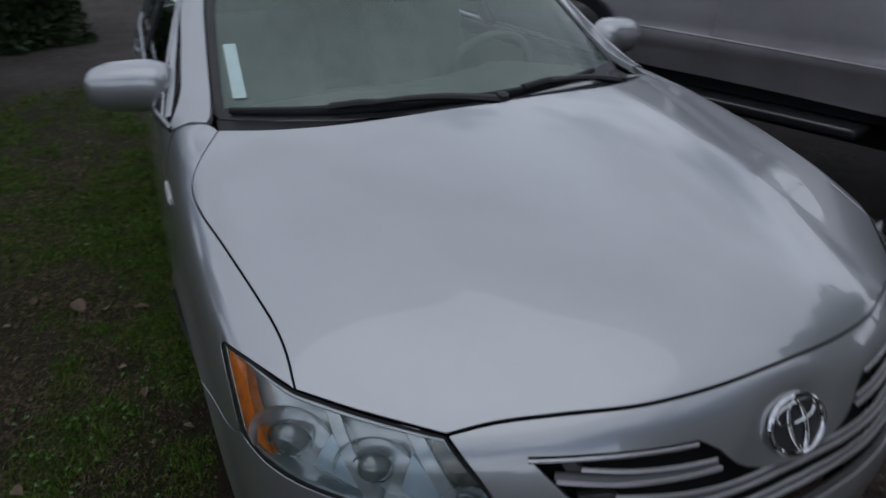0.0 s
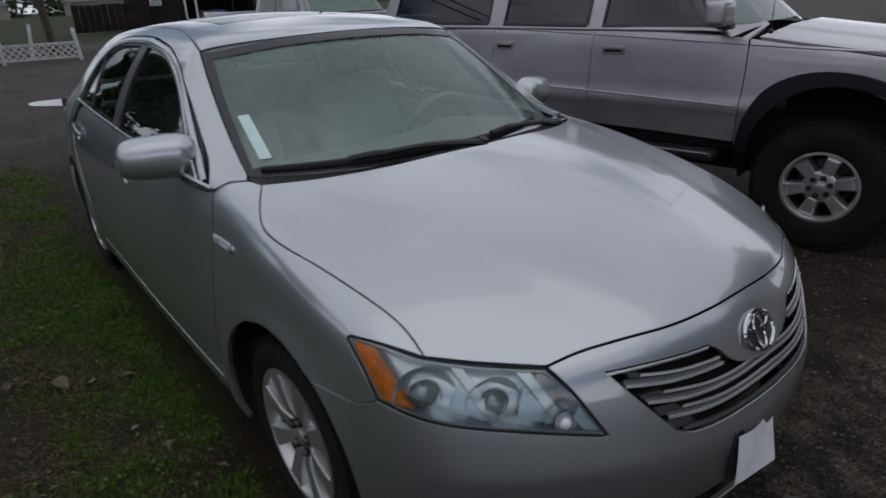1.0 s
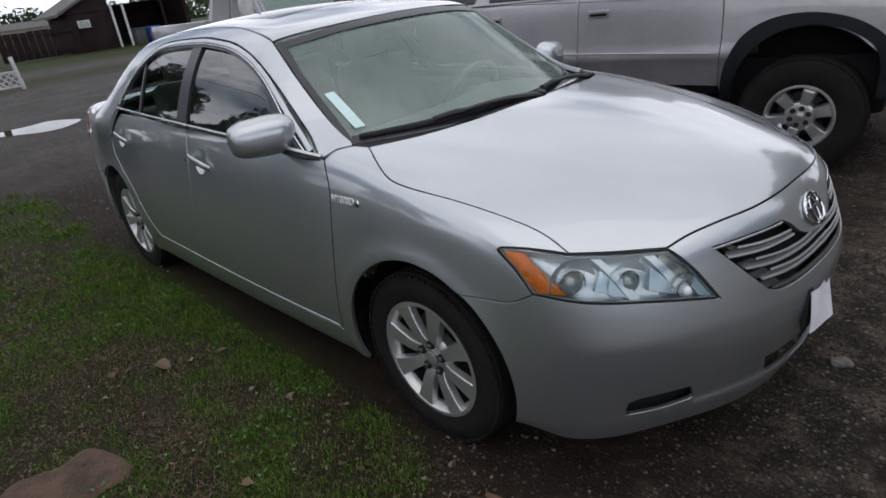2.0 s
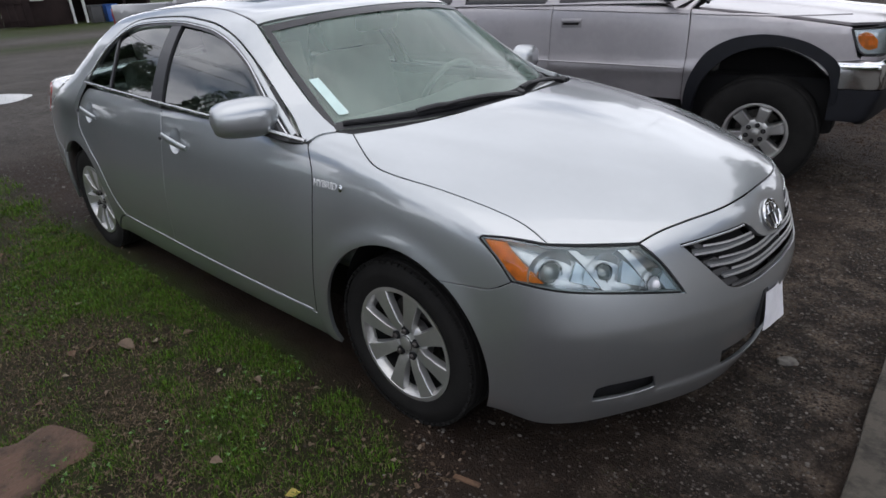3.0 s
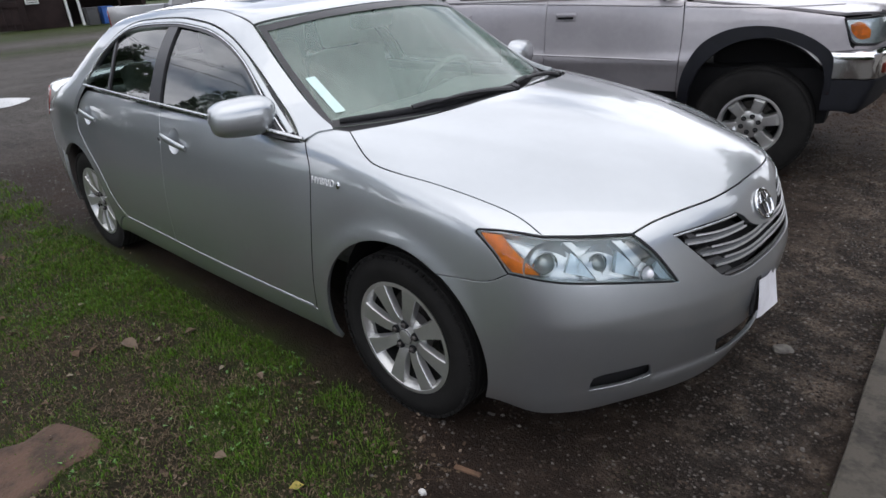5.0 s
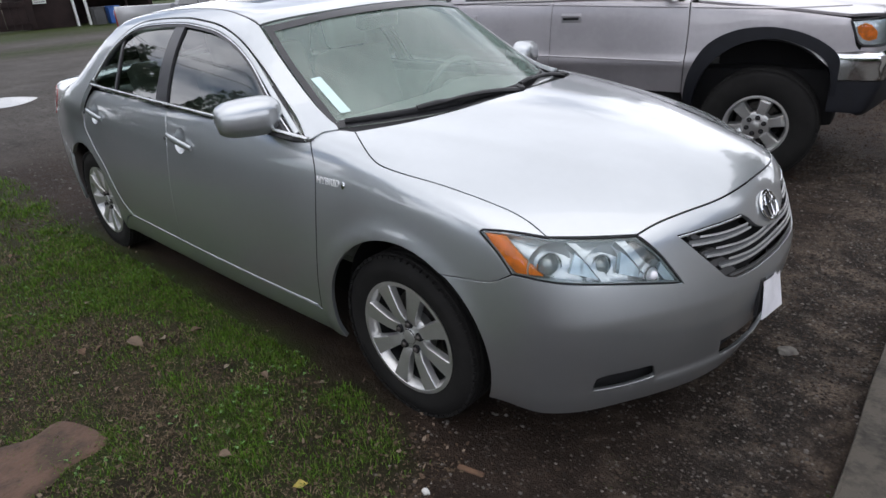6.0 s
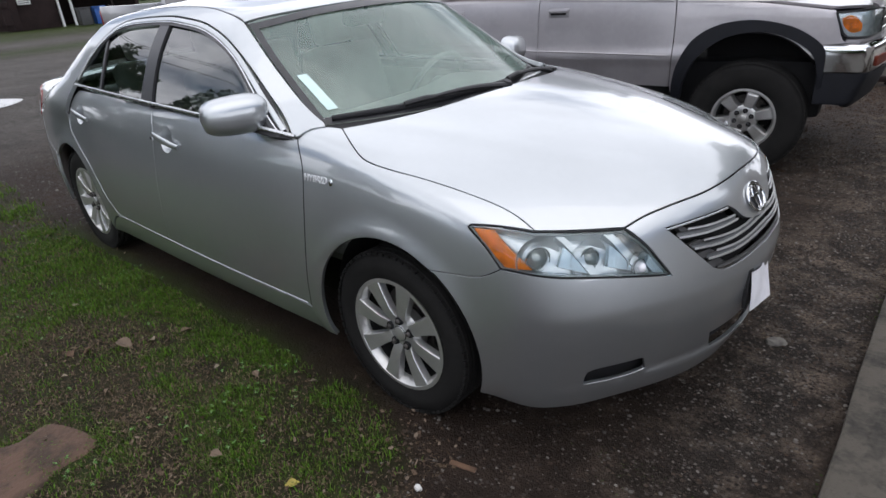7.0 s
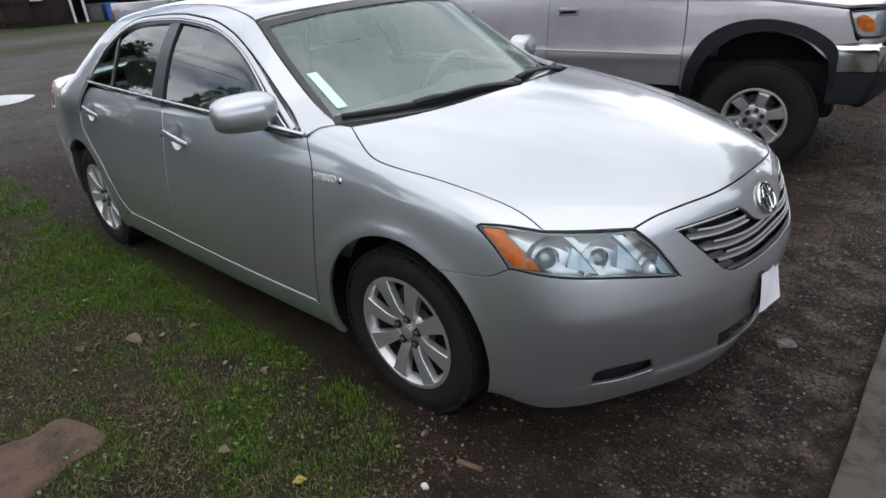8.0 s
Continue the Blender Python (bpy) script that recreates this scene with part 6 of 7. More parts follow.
pb.inputs["Specular IOR Level"].default_value = 0.12
rr = n.new("ShaderNodeMapRange")
rr.inputs["To Min"].default_value, rr.inputs["To Max"].default_value = 0.55, 0.98
l.new(mid, rr.inputs["Value"]), l.new(rr.outputs[0], pb.inputs["Roughness"])
add = n.new("ShaderNodeMath")
l.new(mid, add.inputs[0]), l.new(fine, add.inputs[1])
bp = n.new("ShaderNodeBump")
bp.inputs["Strength"].default_value, bp.inputs["Distance"].default_value = 1.0, 0.018
l.new(add.outputs[0], bp.inputs["Height"]), l.new(bp.outputs["Normal"], pb.inputs["Normal"])
gme.materials.append(gmat)
ground = tagged(new("ground", gme), "damp brown earth with patchy grass and gravel", "ground", kind="structure")


def ground_z(x, y):
    return bumps(np.asarray(x, float), np.asarray(y, float))


def big_mesh(name, verts, faces, mat, label, category, kind="stuff"):
    me = bpy.data.meshes.new(name)
    me.from_pydata(verts.tolist(), [], faces.tolist())
    me.materials.append(mat)
    me.update()
    return tagged(new(name, me), label, category, kind=kind)


def island(name, *cols, rough=0.85, spec=0.2):
    m = bpy.data.materials.new(name)
    m.use_nodes = True
    nn, ll = m.node_tree.nodes, m.node_tree.links
    g, r = nn.new("ShaderNodeNewGeometry"), nn.new("ShaderNodeValToRGB")
    while len(r.color_ramp.elements) < len(cols):
        r.color_ramp.elements.new(0.5)
    for k, (e, c) in enumerate(zip(r.color_ramp.elements, cols)):
        e.position, e.color = k / (len(cols) - 1), (*c, 1)
    t, mx = nn.new("ShaderNodeTexNoise"), nn.new("ShaderNodeMixRGB")
    t.inputs["Scale"].default_value = 120
    mx.blend_type, mx.inputs["Fac"].default_value = "OVERLAY", 0.5
    ll.new(g.outputs["Random Per Island"], r.inputs["Fac"])
    ll.new(r.outputs["Color"], mx.inputs["Color1"]), ll.new(t.outputs["Fac"], mx.inputs["Color2"])
    ll.new(mx.outputs["Color"], nn["Principled BSDF"].inputs["Base Color"])
    nn["Principled BSDF"].inputs["Roughness"].default_value = rough
    nn["Principled BSDF"].inputs["Specular IOR Level"].default_value = spec
    return m


# grass blades, thickest where the turf is
rng = np.random.default_rng(5)


def blades(count, box_, tall, seed, mat, name, label, near=True, dead=False):
    x, y = rng.uniform(box_[0], box_[1], count), rng.uniform(box_[2], box_[3], count)
    m = grassy(x, y) if not dead else step(-0.95 - y, 0.06) * step(0.35 - x, 0.06) * (1 - 0.6 * grassy(x, y))
    thin = np.clip((x + 4.6) / 2.8, 0.10, 1) if near else 1.0
    keep = rng.uniform(0, 1, count) < thin * m**1.3 * (0.12 + 0.88 * step(field(x, y, 0.13, seed) - 0.47, 0.08))
    x, y = x[keep], y[keep]
    k = len(x)
    h = tall * rng.uniform(0.35, 1.15, k) * (0.55 + 0.9 * field(x, y, 0.5, seed + 1))
    a, lean = rng.uniform(0, 2 * math.pi, k), rng.uniform(0.1, 0.9, k) + 1.6 * dead
    b = a + rng.uniform(-0.8, 0.8, k)
    w = rng.uniform(0.0011, 0.0022, k) * np.clip(1 - 0.35 * (x + 1.5), 1, 2.4)
    base = np.stack([x, y, ground_z(x, y) - 0.004], -1)
    side = np.stack([-np.sin(a), np.cos(a), 0 * a], -1) * w[:, None]
    out = np.stack([np.cos(b), np.sin(b), 0 * b], -1) * (h * lean)[:, None]
    up = np.stack([0 * h, 0 * h, h], -1)
    p = np.stack([base - side, base + side, base + out * 0.35 + up * 0.62 + side * 0.8, base + out * 0.35 + up * 0.62 - side * 0.8, base + out + up * np.maximum(1.02 - 0.35 * lean[:, None], 0.25)], 1).reshape(-1, 3)
    i = np.arange(k)[:, None] * 5
    tri = np.concatenate([i + (0, 1, 2), i + (0, 2, 3), i + (3, 2, 4)], 1).reshape(-1, 3)
    return big_mesh(name, p, tri, mat, label, "grass")


GRASS = island("grass_blades", (0.034, 0.056, 0.008), (0.078, 0.178, 0.010), (0.055, 0.105, 0.011), (0.105, 0.118, 0.03), (0.026, 0.045, 0.007), (0.058, 0.142, 0.008), (0.115, 0.20, 0.02), rough=0.6)
STRAW = material("dry_grass", (0.20, 0.16, 0.085), 0.7, vary=0.4, scale=6)
blades(300000, (-4.6, 0.45, -2.6, -0.9), 0.030, 11, GRASS, "grass", "short bright green grass")
blades(110000, (-8.8, -3.4, -3.8, -0.7), 0.045, 13, GRASS, "grass", "short green grass further back", False)
blades(30000, (-3.5, 0.4, -2.5, -0.9), 0.022, 17, STRAW, "dry_grass", "dry straw-coloured grass stalks")
MULCH = island("dead_stalks", (0.05, 0.034, 0.022), (0.13, 0.095, 0.06), (0.08, 0.055, 0.036), (0.20, 0.155, 0.10))
blades(60000, (-3.6, 0.4, -2.5, -0.95), 0.018, 19, MULCH, "dead_grass", "dead brown grass and bits lying on the soil", dead=True)


# pebbles
def pebbles(count, box_, lo, hi, dens, mat, name, label):
    x, y = rng.uniform(box_[0], box_[1], count), rng.uniform(box_[2], box_[3], count)
    keep = rng.uniform(0, 1, count) < dens(x, y)
    x, y = x[keep], y[keep]
    k = len(x)
    r = lo * (hi / lo) ** (rng.uniform(0, 1, k) ** 2.2)
    base = np.array([(1, 0, 0), (0.45, 0.9, 0), (-0.5, 0.85, 0), (-1, 0, 0), (-0.45, -0.9, 0), (0.5, -0.85, 0), (0.35, 0.1, 0.7), (-0.3, 0.2, 0.75), (0.0, -0.35, 0.65)])
    a = rng.uniform(0, 2 * math.pi, k)
    q = base[None] * (1 + rng.uniform(-0.25, 0.25, (k, 9, 1)))
    c, s = np.cos(a)[:, None], np.sin(a)[:, None]
    q = np.stack([q[..., 0] * c - q[..., 1] * s, q[..., 0] * s * 0.8 + q[..., 1] * c * 0.8, q[..., 2] * rng.uniform(0.5, 1.0, (k, 1))], -1) * r[:, None, None]
    p = (q + np.stack([x, y, ground_z(x, y) - 0.15 * r], -1)[:, None]).reshape(-1, 3)
    f = np.array([(0, 1, 6), (1, 7, 6), (1, 2, 7), (2, 3, 7), (3, 4, 7), (4, 8, 7), (4, 5, 8), (5, 0, 6), (5, 6, 8), (6, 7, 8)])
    return big_mesh(name, p, (np.arange(k)[:, None, None] * 9 + f[None]).reshape(-1, 3), mat, label, "gravel")


TRACK = island("track_gravel", (0.05, 0.046, 0.042), (0.10, 0.094, 0.086), (0.035, 0.031, 0.028), (0.14, 0.132, 0.12), (0.07, 0.063, 0.055))
PEBBLE = island("grey_pebbles", (0.024, 0.018, 0.013), (0.050, 0.040, 0.034), (0.110, 0.100, 0.090), (0.036, 0.024, 0.017), (0.068, 0.050, 0.037), (0.014, 0.011, 0.009), (0.024, 0.018, 0.015), (0.058, 0.045, 0.036), (0.016, 0.012, 0.010), (0.17, 0.155, 0.14))
LITTER = island("brown_litter", (0.045, 0.030, 0.019), (0.09, 0.062, 0.038), (0.14, 0.105, 0.072), (0.06, 0.038, 0.024))
pebbles(140000, (0.1, 1.32, -1.5, 3.5), 0.0016, 0.011, lambda x, y: 0.10 + 0.7 * gravelly(x, y), PEBBLE, "gravel", "small grey stones in the earth")
pebbles(2200, (-4.5, 0.3, -2.3, -0.98), 0.003, 0.009, lambda x, y: 0.6 * (1 - grassy(x, y)) + 0.05, PEBBLE, "gravel", "scattered small stones between the grass")
pebbles(16000, (-4.5, 0.35, -2.4, -0.9), 0.003, 0.013, lambda x, y: 0.30 + 0.4 * (1 - grassy(x, y)), LITTER, "leaf_litter", "brown leaf crumbs and clods in the grass")
pebbles(22000, (-12, -3.3, -2.0, 3.5), 0.005, 0.022, lambda x, y: 0.8 * (1 - grassy(x, y)), TRACK, "gravel", "loose stones on the bare track")
DEADLEAF = island("wet_dead_leaves", (0.022, 0.014, 0.010), (0.05, 0.032, 0.022), (0.032, 0.020, 0.014), (0.085, 0.06, 0.045))
pebbles(7000, (0.15, 1.3, 2.6, 6.0), 0.006, 0.020, lambda x, y: 0.10 + 0.7 * step(y - 4.4, 0.4), DEADLEAF, "leaf_litter", "brown dead leaves by the railing")

# small flat-leaved weeds in the lawn, flakes of dead leaf on the soil
def flakes(count, box_, lo, hi, dens, mat, name, label, category, tilt=0.5, rise=0.004, clump=0):
    x, y = rng.uniform(box_[0], box_[1], count), rng.uniform(box_[2], box_[3], count)
    keep = rng.uniform(0, 1, count) < dens(x, y)
    x, y = x[keep], y[keep]
    if clump:
        x, y = np.repeat(x, clump), np.repeat(y, clump)
    k = len(x)
    a = rng.uniform(0, 2 * math.pi, k)
    r = rng.uniform(lo, hi, k)
    c, s_ = np.cos(a), np.sin(a)
    if clump:
        x, y = x + c * r * 0.9, y + s_ * r * 0.9
    slope = rng.normal(0, tilt, k)
    p0 = np.stack([x, y, ground_z(x, y) + rise + rng.uniform(0, rise, k)], -1)
    along = np.stack([c, s_, slope], -1) * r[:, None]
    side = np.stack([-s_, c, rng.normal(0, tilt, k)], -1) * (r * rng.uniform(0.35, 0.7, k))[:, None]
    curl = np.stack([0 * r, 0 * r, r * rng.uniform(0.0, 0.45, k)], -1)
    p = np.stack([p0 - along + curl, p0 - along * 0.3 - side, p0 + along * 0.4 - side * 0.8, p0 + along + curl * 0.6, p0 + along * 0.4 + side * 0.8, p0 - along * 0.3 + side], 1).reshape(-1, 3)
    f = np.array([(0, 1, 5), (1, 2, 4), (1, 4, 5), (2, 3, 4)])
    return big_mesh(name, p, (np.arange(k)[:, None, None] * 6 + f[None]).reshape(-1, 3), mat, label, category)


WEED = island("pale_green_weed", (0.05, 0.12, 0.02), (0.11, 0.22, 0.06), (0.16, 0.26, 0.11), (0.07, 0.17, 0.03), rough=0.55)
FLAKE = island("dead_leaf_flakes", (0.05, 0.033, 0.022), (0.11, 0.075, 0.05), (0.030, 0.020, 0.014), (0.20, 0.155, 0.115), (0.075, 0.05, 0.036), (0.04, 0.028, 0.02))
on_lawn = lambda x, y: step(-0.86 - y, 0.05) * step(0.34 - x, 0.05)
flakes(1100, (-2.6, 0.3, -2.3, -0.86), 0.003, 0.0065, lambda x, y: grassy(x, y) * step(field(x, y, 0.3, 21) - 0.55, 0.04), WEED, "weed", "small pale green weeds in the grass", "weed", 0.3, 0.010, 6)
flakes(6000, (-4.0, 0.32, -2.4, -0.84), 0.003, 0.010, lambda x, y: (0.12 + 0.75 * (1 - grassy(x, y)) * step(field(x, y, 0.3, 23) - 0.42, 0.06)) * on_lawn(x, y), FLAKE, "leaf_litter", "flakes of dead brown leaf on the soil", "leaf litter")
flakes(600, (0.05, 0.55, -1.5, -0.75), 0.003, 0.012, lambda x, y: np.exp(-(((x - 0.22 + 0.8 * (y + 1.1)) / 0.12) ** 2)), FLAKE, "leaf_litter", "dry bits along the edge of the grass", "leaf litter")
MOSS = island("dark_moss", (0.020, 0.035, 0.008), (0.035, 0.06, 0.012), (0.05, 0.075, 0.018))
pebbles(2600, (1.14, 1.34, -1.2, 2.2), 0.002, 0.008, lambda x, y: np.exp(-(((x - 1.275 + 0.036 * y) / 0.02) ** 2)) * step(field(x, y, 0.35, 25) - 0.5, 0.04), MOSS, "moss", "dark green moss along the foot of the slab")
pebbles(1500, (0.6, 1.1, -0.85, -0.5), 0.001, 0.004, lambda x, y: 0.8 * np.exp(-(((x - 0.82) / 0.12) ** 2 + ((y + 0.66) / 0.06) ** 2)), MOSS, "moss", "thin moss on the damp earth")

# ---- concrete, stones, leaves ----
CONCRETE = material("weathered_concrete", (0.074, 0.065, 0.052), 0.9, second=(0.020, 0.018, 0.014), patch=2.2, scale=7.0, fine=60, bump=0.008)
slab = thing("concrete_slab", "weathered grey concrete slab edging the parking place", "concrete")
for y0, y1, x0 in ((-3.0, 1.82, 1.285), (1.86, 9.0, 1.165)):
    bm = bmesh.new()
    box(bm, (x0, y0, -0.12), (x0 + 3.2, y1, 0.06), bevel=0.012, seg=2)
    bmesh.ops.subdivide_edges(bm, edges=[e for e in bm.edges if e.calc_length() > 2], cuts=40)
    for v in bm.verts:
        v.co.x += 0.006 * noise.noise(v.co * 3) + 0.012 * noise.noise(v.co * 0.9) - 0.036 * (v.co.y if x0 > 1.2 else 0.6 * (v.co.y - 1.86))
        v.co.z += 0.004 * noise.noise(v.co * 4 + Vector((5, 0, 0)))
    part("slab_section", bm, CONCRETE, slab)
RED_STONE = material("red_brown_stone", (0.105, 0.062, 0.043), 0.95, second=(0.05, 0.032, 0.022), scale=9, fine=70, bump=0.008)


def stone(name, cx, cy, rx, ry, rz, mat, label, category, seed, sink=0.4, turn=0.0):
    bm = bmesh.new()
    bmesh.ops.create_icosphere(bm, subdivisions=4, radius=1)
    for v in bm.verts:
        d = v.co.normalized()
        k = 1 + 0.22 * noise.noise(d * 1.6 + Vector((seed, 0, 0))) + 0.06 * noise.noise(d * 6 + Vector((0, seed, 0)))
        v.co = Vector((d.x * rx * k, d.y * ry * k, math.copysign(min(abs(d.z) * 1.6, 1), d.z) * rz * (1 + 0.1 * noise.noise(d * 5))))
    bm.transform(pose(cx, cy, float(ground_z(cx, cy)) + rz * (1 - 2 * sink), 0, 0, turn))
    return tagged(part(name, bm, mat), label, category)


bm = bmesh.new()
rim = curve([(-1.06, -1.76, 0), (-0.93, -1.70, 0), (-0.80, -1.675, 0), (-0.75, -1.72, 0), (-0.745, -1.82, 0), (-0.69, -1.93, 0), (-0.72, -2.08, 0), (-0.95, -2.12, 0), (-1.08, -2.02, 0), (-1.03, -1.87, 0)], 0.03, True)
rings = [[bm.verts.new((-0.9 + (x + 0.9) * f, -1.88 + (y + 1.88) * f, h + 0.006 * noise.noise(Vector((x * 9, y * 9, f * 3))))) for x, y, _ in rim] for f, h in ((1.03, -0.03), (1.0, -0.006), (0.95, 0.004), (0.7, 0.009), (0.4, 0.008), (0.1, 0.010))]
for a, b in zip(rings, rings[1:]):
    for j in range(len(rim)):
        bm.faces.new((a[j], a[(j + 1) % len(rim)], b[(j + 1) % len(rim)], b[j]))
bm.faces.new(rings[-1])
tagged(part("flat_stone", bm, RED_STONE, sharp=80), "flat reddish-brown stone slab set in the grass", "stone")
stone("small_stone", 0.971, 0.324, 0.040, 0.026, 0.012, material("pale_grey_stone", (0.15, 0.14, 0.125), 0.9, vary=0.4, scale=30, fine=150, bump=0.002), "small pale stone on the gravel", "stone", 1.2, 0.3, 30)
stone("small_stone", 0.325, -1.117, 0.014, 0.010, 0.008, WHITE, "small white pebble on the earth", "stone", 5.2, 0.2, 0)
WOOD = material("weathered_wood", (0.15, 0.085, 0.05), 0.85, vary=0.5, scale=14, fine=120, bump=0.002)
bm = bmesh.new()
box(bm, (-0.048, -0.009, 0.0), (0.048, 0.009, 0.010), pose(0.375, -0.955, float(ground_z(0.375, -0.955)) - 0.002, 0, 0, 12), bevel=0.003)
tagged(part("wood_chip", bm, WOOD), "short brown piece of split wood lying on earth", "wood")
LEAF = [material("dry_leaf_" + nm, c, 0.7, vary=0.3, scale=30) for nm, c in (("tan", (0.15, 0.105, 0.07)), ("brown", (0.12, 0.07, 0.04)), ("pale", (0.23, 0.19, 0.135)), ("yellow", (0.36, 0.29, 0.06)))]


def leaf(x, y, size, turn, mat, seed):
    bm = bmesh.new()
    n = 7
    rows = []
    for i in range(n):
        t = i / (n - 1)
        w = size * 0.36 * math.sin(math.pi * (0.03 + 0.95 * t)) ** 1.25 * (1 + 0.12 * math.sin(9 * t + seed))
        rows.append([bm.verts.new((size * (t - 0.5), w * s, 0.7 * w * abs(s) + 0.16 * size * math.sin(2.8 * t + seed) + 0.004 + 0.05 * size * noise.noise(Vector((t * 3 + seed, s, 0))))) for s in (-1, -0.5, 0, 0.5, 1)])
    for a, b in zip(rows, rows[1:]):
        for j in range(4):
            bm.faces.new((a[j], a[j + 1], b[j + 1], b[j]))
    bm.transform(pose(x, y, float(ground_z(x, y)) + 0.008, random.uniform(-15, 15), random.uniform(-15, 15), turn))
    ob = part("leaf", bm, mat)
    return tagged(ob, "curled dry brown leaf lying on the grass", "leaf", "fallen leaves")


leaf(-1.38, -1.326, 0.085, 30, LEAF[0], 1), leaf(-1.263, -1.078, 0.06, 100, LEAF[0], 2), leaf(-0.011, -1.359, 0.05, 60, LEAF[3], 3), leaf(-1.32, -1.22, 0.05, 10, LEAF[2], 4)
for k in range(46):
    x, y = random.uniform(-3.2, 0.3), random.uniform(-2.3, -0.95)
    leaf(x, y, random.uniform(0.018, 0.05), random.uniform(0, 360), LEAF[random.choice((0, 0, 1, 1, 2))], k + 10)

# ---- behind: puddle, fences, sheds, pickup, trees ----
WATER = material("puddle_water", (0.03, 0.03, 0.028), 0.02, vary=0.2, scale=2, **{"Specular IOR Level": 0.8})
bm = bmesh.new()
rim = [bm.verts.new((-11.4 + (0.66 + 0.14 * math.sin(3 * a + 1)) * math.cos(a), 0.42 + (0.66 + 0.08 * math.sin(2 * a)) * math.sin(a), 0.006)) for a in np.linspace(0, 2 * math.pi, 40, endpoint=False)]
bm.faces.new(rim)
tagged(part("puddle", bm, WATER), "still rainwater puddle mirroring the bright sky", "puddle", kind="structure")

lattice = thing("lattice_fence", "low white wooden lattice fence beside the lane", "fence")


def lattice_run(a, b, h):
    a, b = Vector(a), Vector(b)
    d = (b - a).normalized()
    length = (b - a).length
    m = Matrix.Translation(a) @ Matrix((d, Vector((-d.y, d.x, 0)), Vector((0, 0, 1)))).transposed().to_4x4()
    for z in (0.12, h):
        bm = bmesh.new()
        box(bm, (0, -0.02, z - 0.03), (length, 0.02, z + 0.03), m)
        part("fence_rail", bm, WHITE, lattice)
    g = 0.2
    for s in (1, -1):
        k = -h
        while k < length:
            t0, t1 = max(0.0, k), min(length, k + h - 0.12)
            if t1 - t0 > 0.05:
                z0 = 0.12 + (t0 - k)
                z1 = 0.12 + (t1 - k)
                if s < 0:
                    z0, z1 = h - (t0 - k), h - (t1 - k)
                bm = bmesh.new()
                tube(bm, [m @ Vector((t0, 0.012 * s, z0)), m @ Vector((t1, 0.012 * s, z1))], 0.02, seg=4)
                part("lattice_slat", bm, WHITE, lattice)
            k += g


lattice_run((-22.2, -5.0, 0), (-22.0, 0.35, 0), 0.55)
lattice_run((-22.0, 0.35, 0), (-21.8, 2.4, 0), 0.55)
for x, y, h, tilt in ((-21.8, 2.42, 0.98, 4), (-22.0, 0.35, 0.68, 0), (-22.1, -2.2, 0.68, 0), (-24.5, 1.4, 1.1, -6)):
    bm = bmesh.new()
    box(bm, (-0.05, -0.05, 0), (0.05, 0.05, h), pose(x, y, 0, tilt, 0, 0), bevel=0.008)
    part("fence_post", bm, WHITE, lattice)

BARN = material("dark_brown_boards", (0.026, 0.017, 0.016), 0.9, vary=0.35, scale=1.5, fine=20, bump=0.01, **{"Specular IOR Level": 0.2})
ROOFING = material("grey_roofing", (0.12, 0.115, 0.11), 0.85, vary=0.3, scale=1.5, fine=25, bump=0.01)
fence = thing("board_fence", "tall dark brown board fence with a gate", "fence")
y = 6.3
while y < 10.6:
    w = 0.42
    bm = bmesh.new()
    box(bm, (-45.05, y, 0.08), (-45.0, y + w - 0.02, 1.72 + random.uniform(-0.03, 0.03)), bevel=0.01)
    part("fence_board", bm, BARN, fence)
    y += w
for z in (0.4, 1.4):
    bm = bmesh.new()
    box(bm, (-45.0, 6.3, z), (-44.93, 10.6, z + 0.1))
    part("fence_rail", bm, BARN, fence)
shed = thing("garage", "dark brown board garage with an open bay", "building")
bm = bmesh.new()
box(bm, (-50.0, 10.6, 0), (-45.2, 13.2, 2.5), bevel=0.02)
part("wall", bm, BARN, shed)
bm = bmesh.new()
v = [bm.verts.new(p) for p in ((-44.9, 9.9, 2.3), (-44.9, 13.6, 4.1), (-44.9, 18.5, 2.7), (-50.5, 9.9, 2.3), (-50.5, 13.6, 4.1), (-50.5, 18.5, 2.7))]
u = [bm.verts.new(w.co + Vector((0, 0, 0.16))) for w in v]
for q in ((0, 1, 4, 3), (1, 2, 5, 4)):
    bm.faces.new([v[k] for k in q]), bm.faces.new([u[k] for k in q])
for a, b in ((0, 1), (1, 2), (3, 4), (4, 5), (0, 3), (2, 5)):
    bm.faces.new((v[a], v[b], u[b], u[a]))
part("roof", bm, ROOFING, shed, smooth=False)
bm = bmesh.new()
f = [bm.verts.new(p) for p in ((-45.15, 10.4, 2.4), (-45.15, 13.2, 2.4), (-45.15, 13.2, 3.85), (-45.15, 10.4, 2.6))]
bm.faces.new(f)
g = bmesh.ops.extrude_face_region(bm, geom=bm.faces[:])
bmesh.ops.translate(bm, verts=[e for e in g["geom"] if isinstance(e, bmesh.types.BMVert)], vec=(-0.1, 0, 0))
part("gable", bm, BARN, shed)
for yy in (13.25, 14.0, 16.6, 18.2):
    bm = bmesh.new()
    box(bm, (-45.2, yy, 0), (-45.06, yy + 0.13, 2.75))
    part("bay_post", bm, WHITE if yy < 14.5 else BARN, shed)
bm = bmesh.new()
box(bm, (-50.4, 13.2, 0), (-50.2, 18.5, 2.8))
box(bm, (-50.2, 18.3, 0), (-45.2, 18.5, 2.7))
part("back_wall", bm, BARN, shed)
sign = thing("sign", "small white sign with unreadable grey lines", "sign")
bm = bmesh.new()
box(bm, (-44.99, 11.0, 1.5), (-44.95, 11.75, 1.95), bevel=0.01)
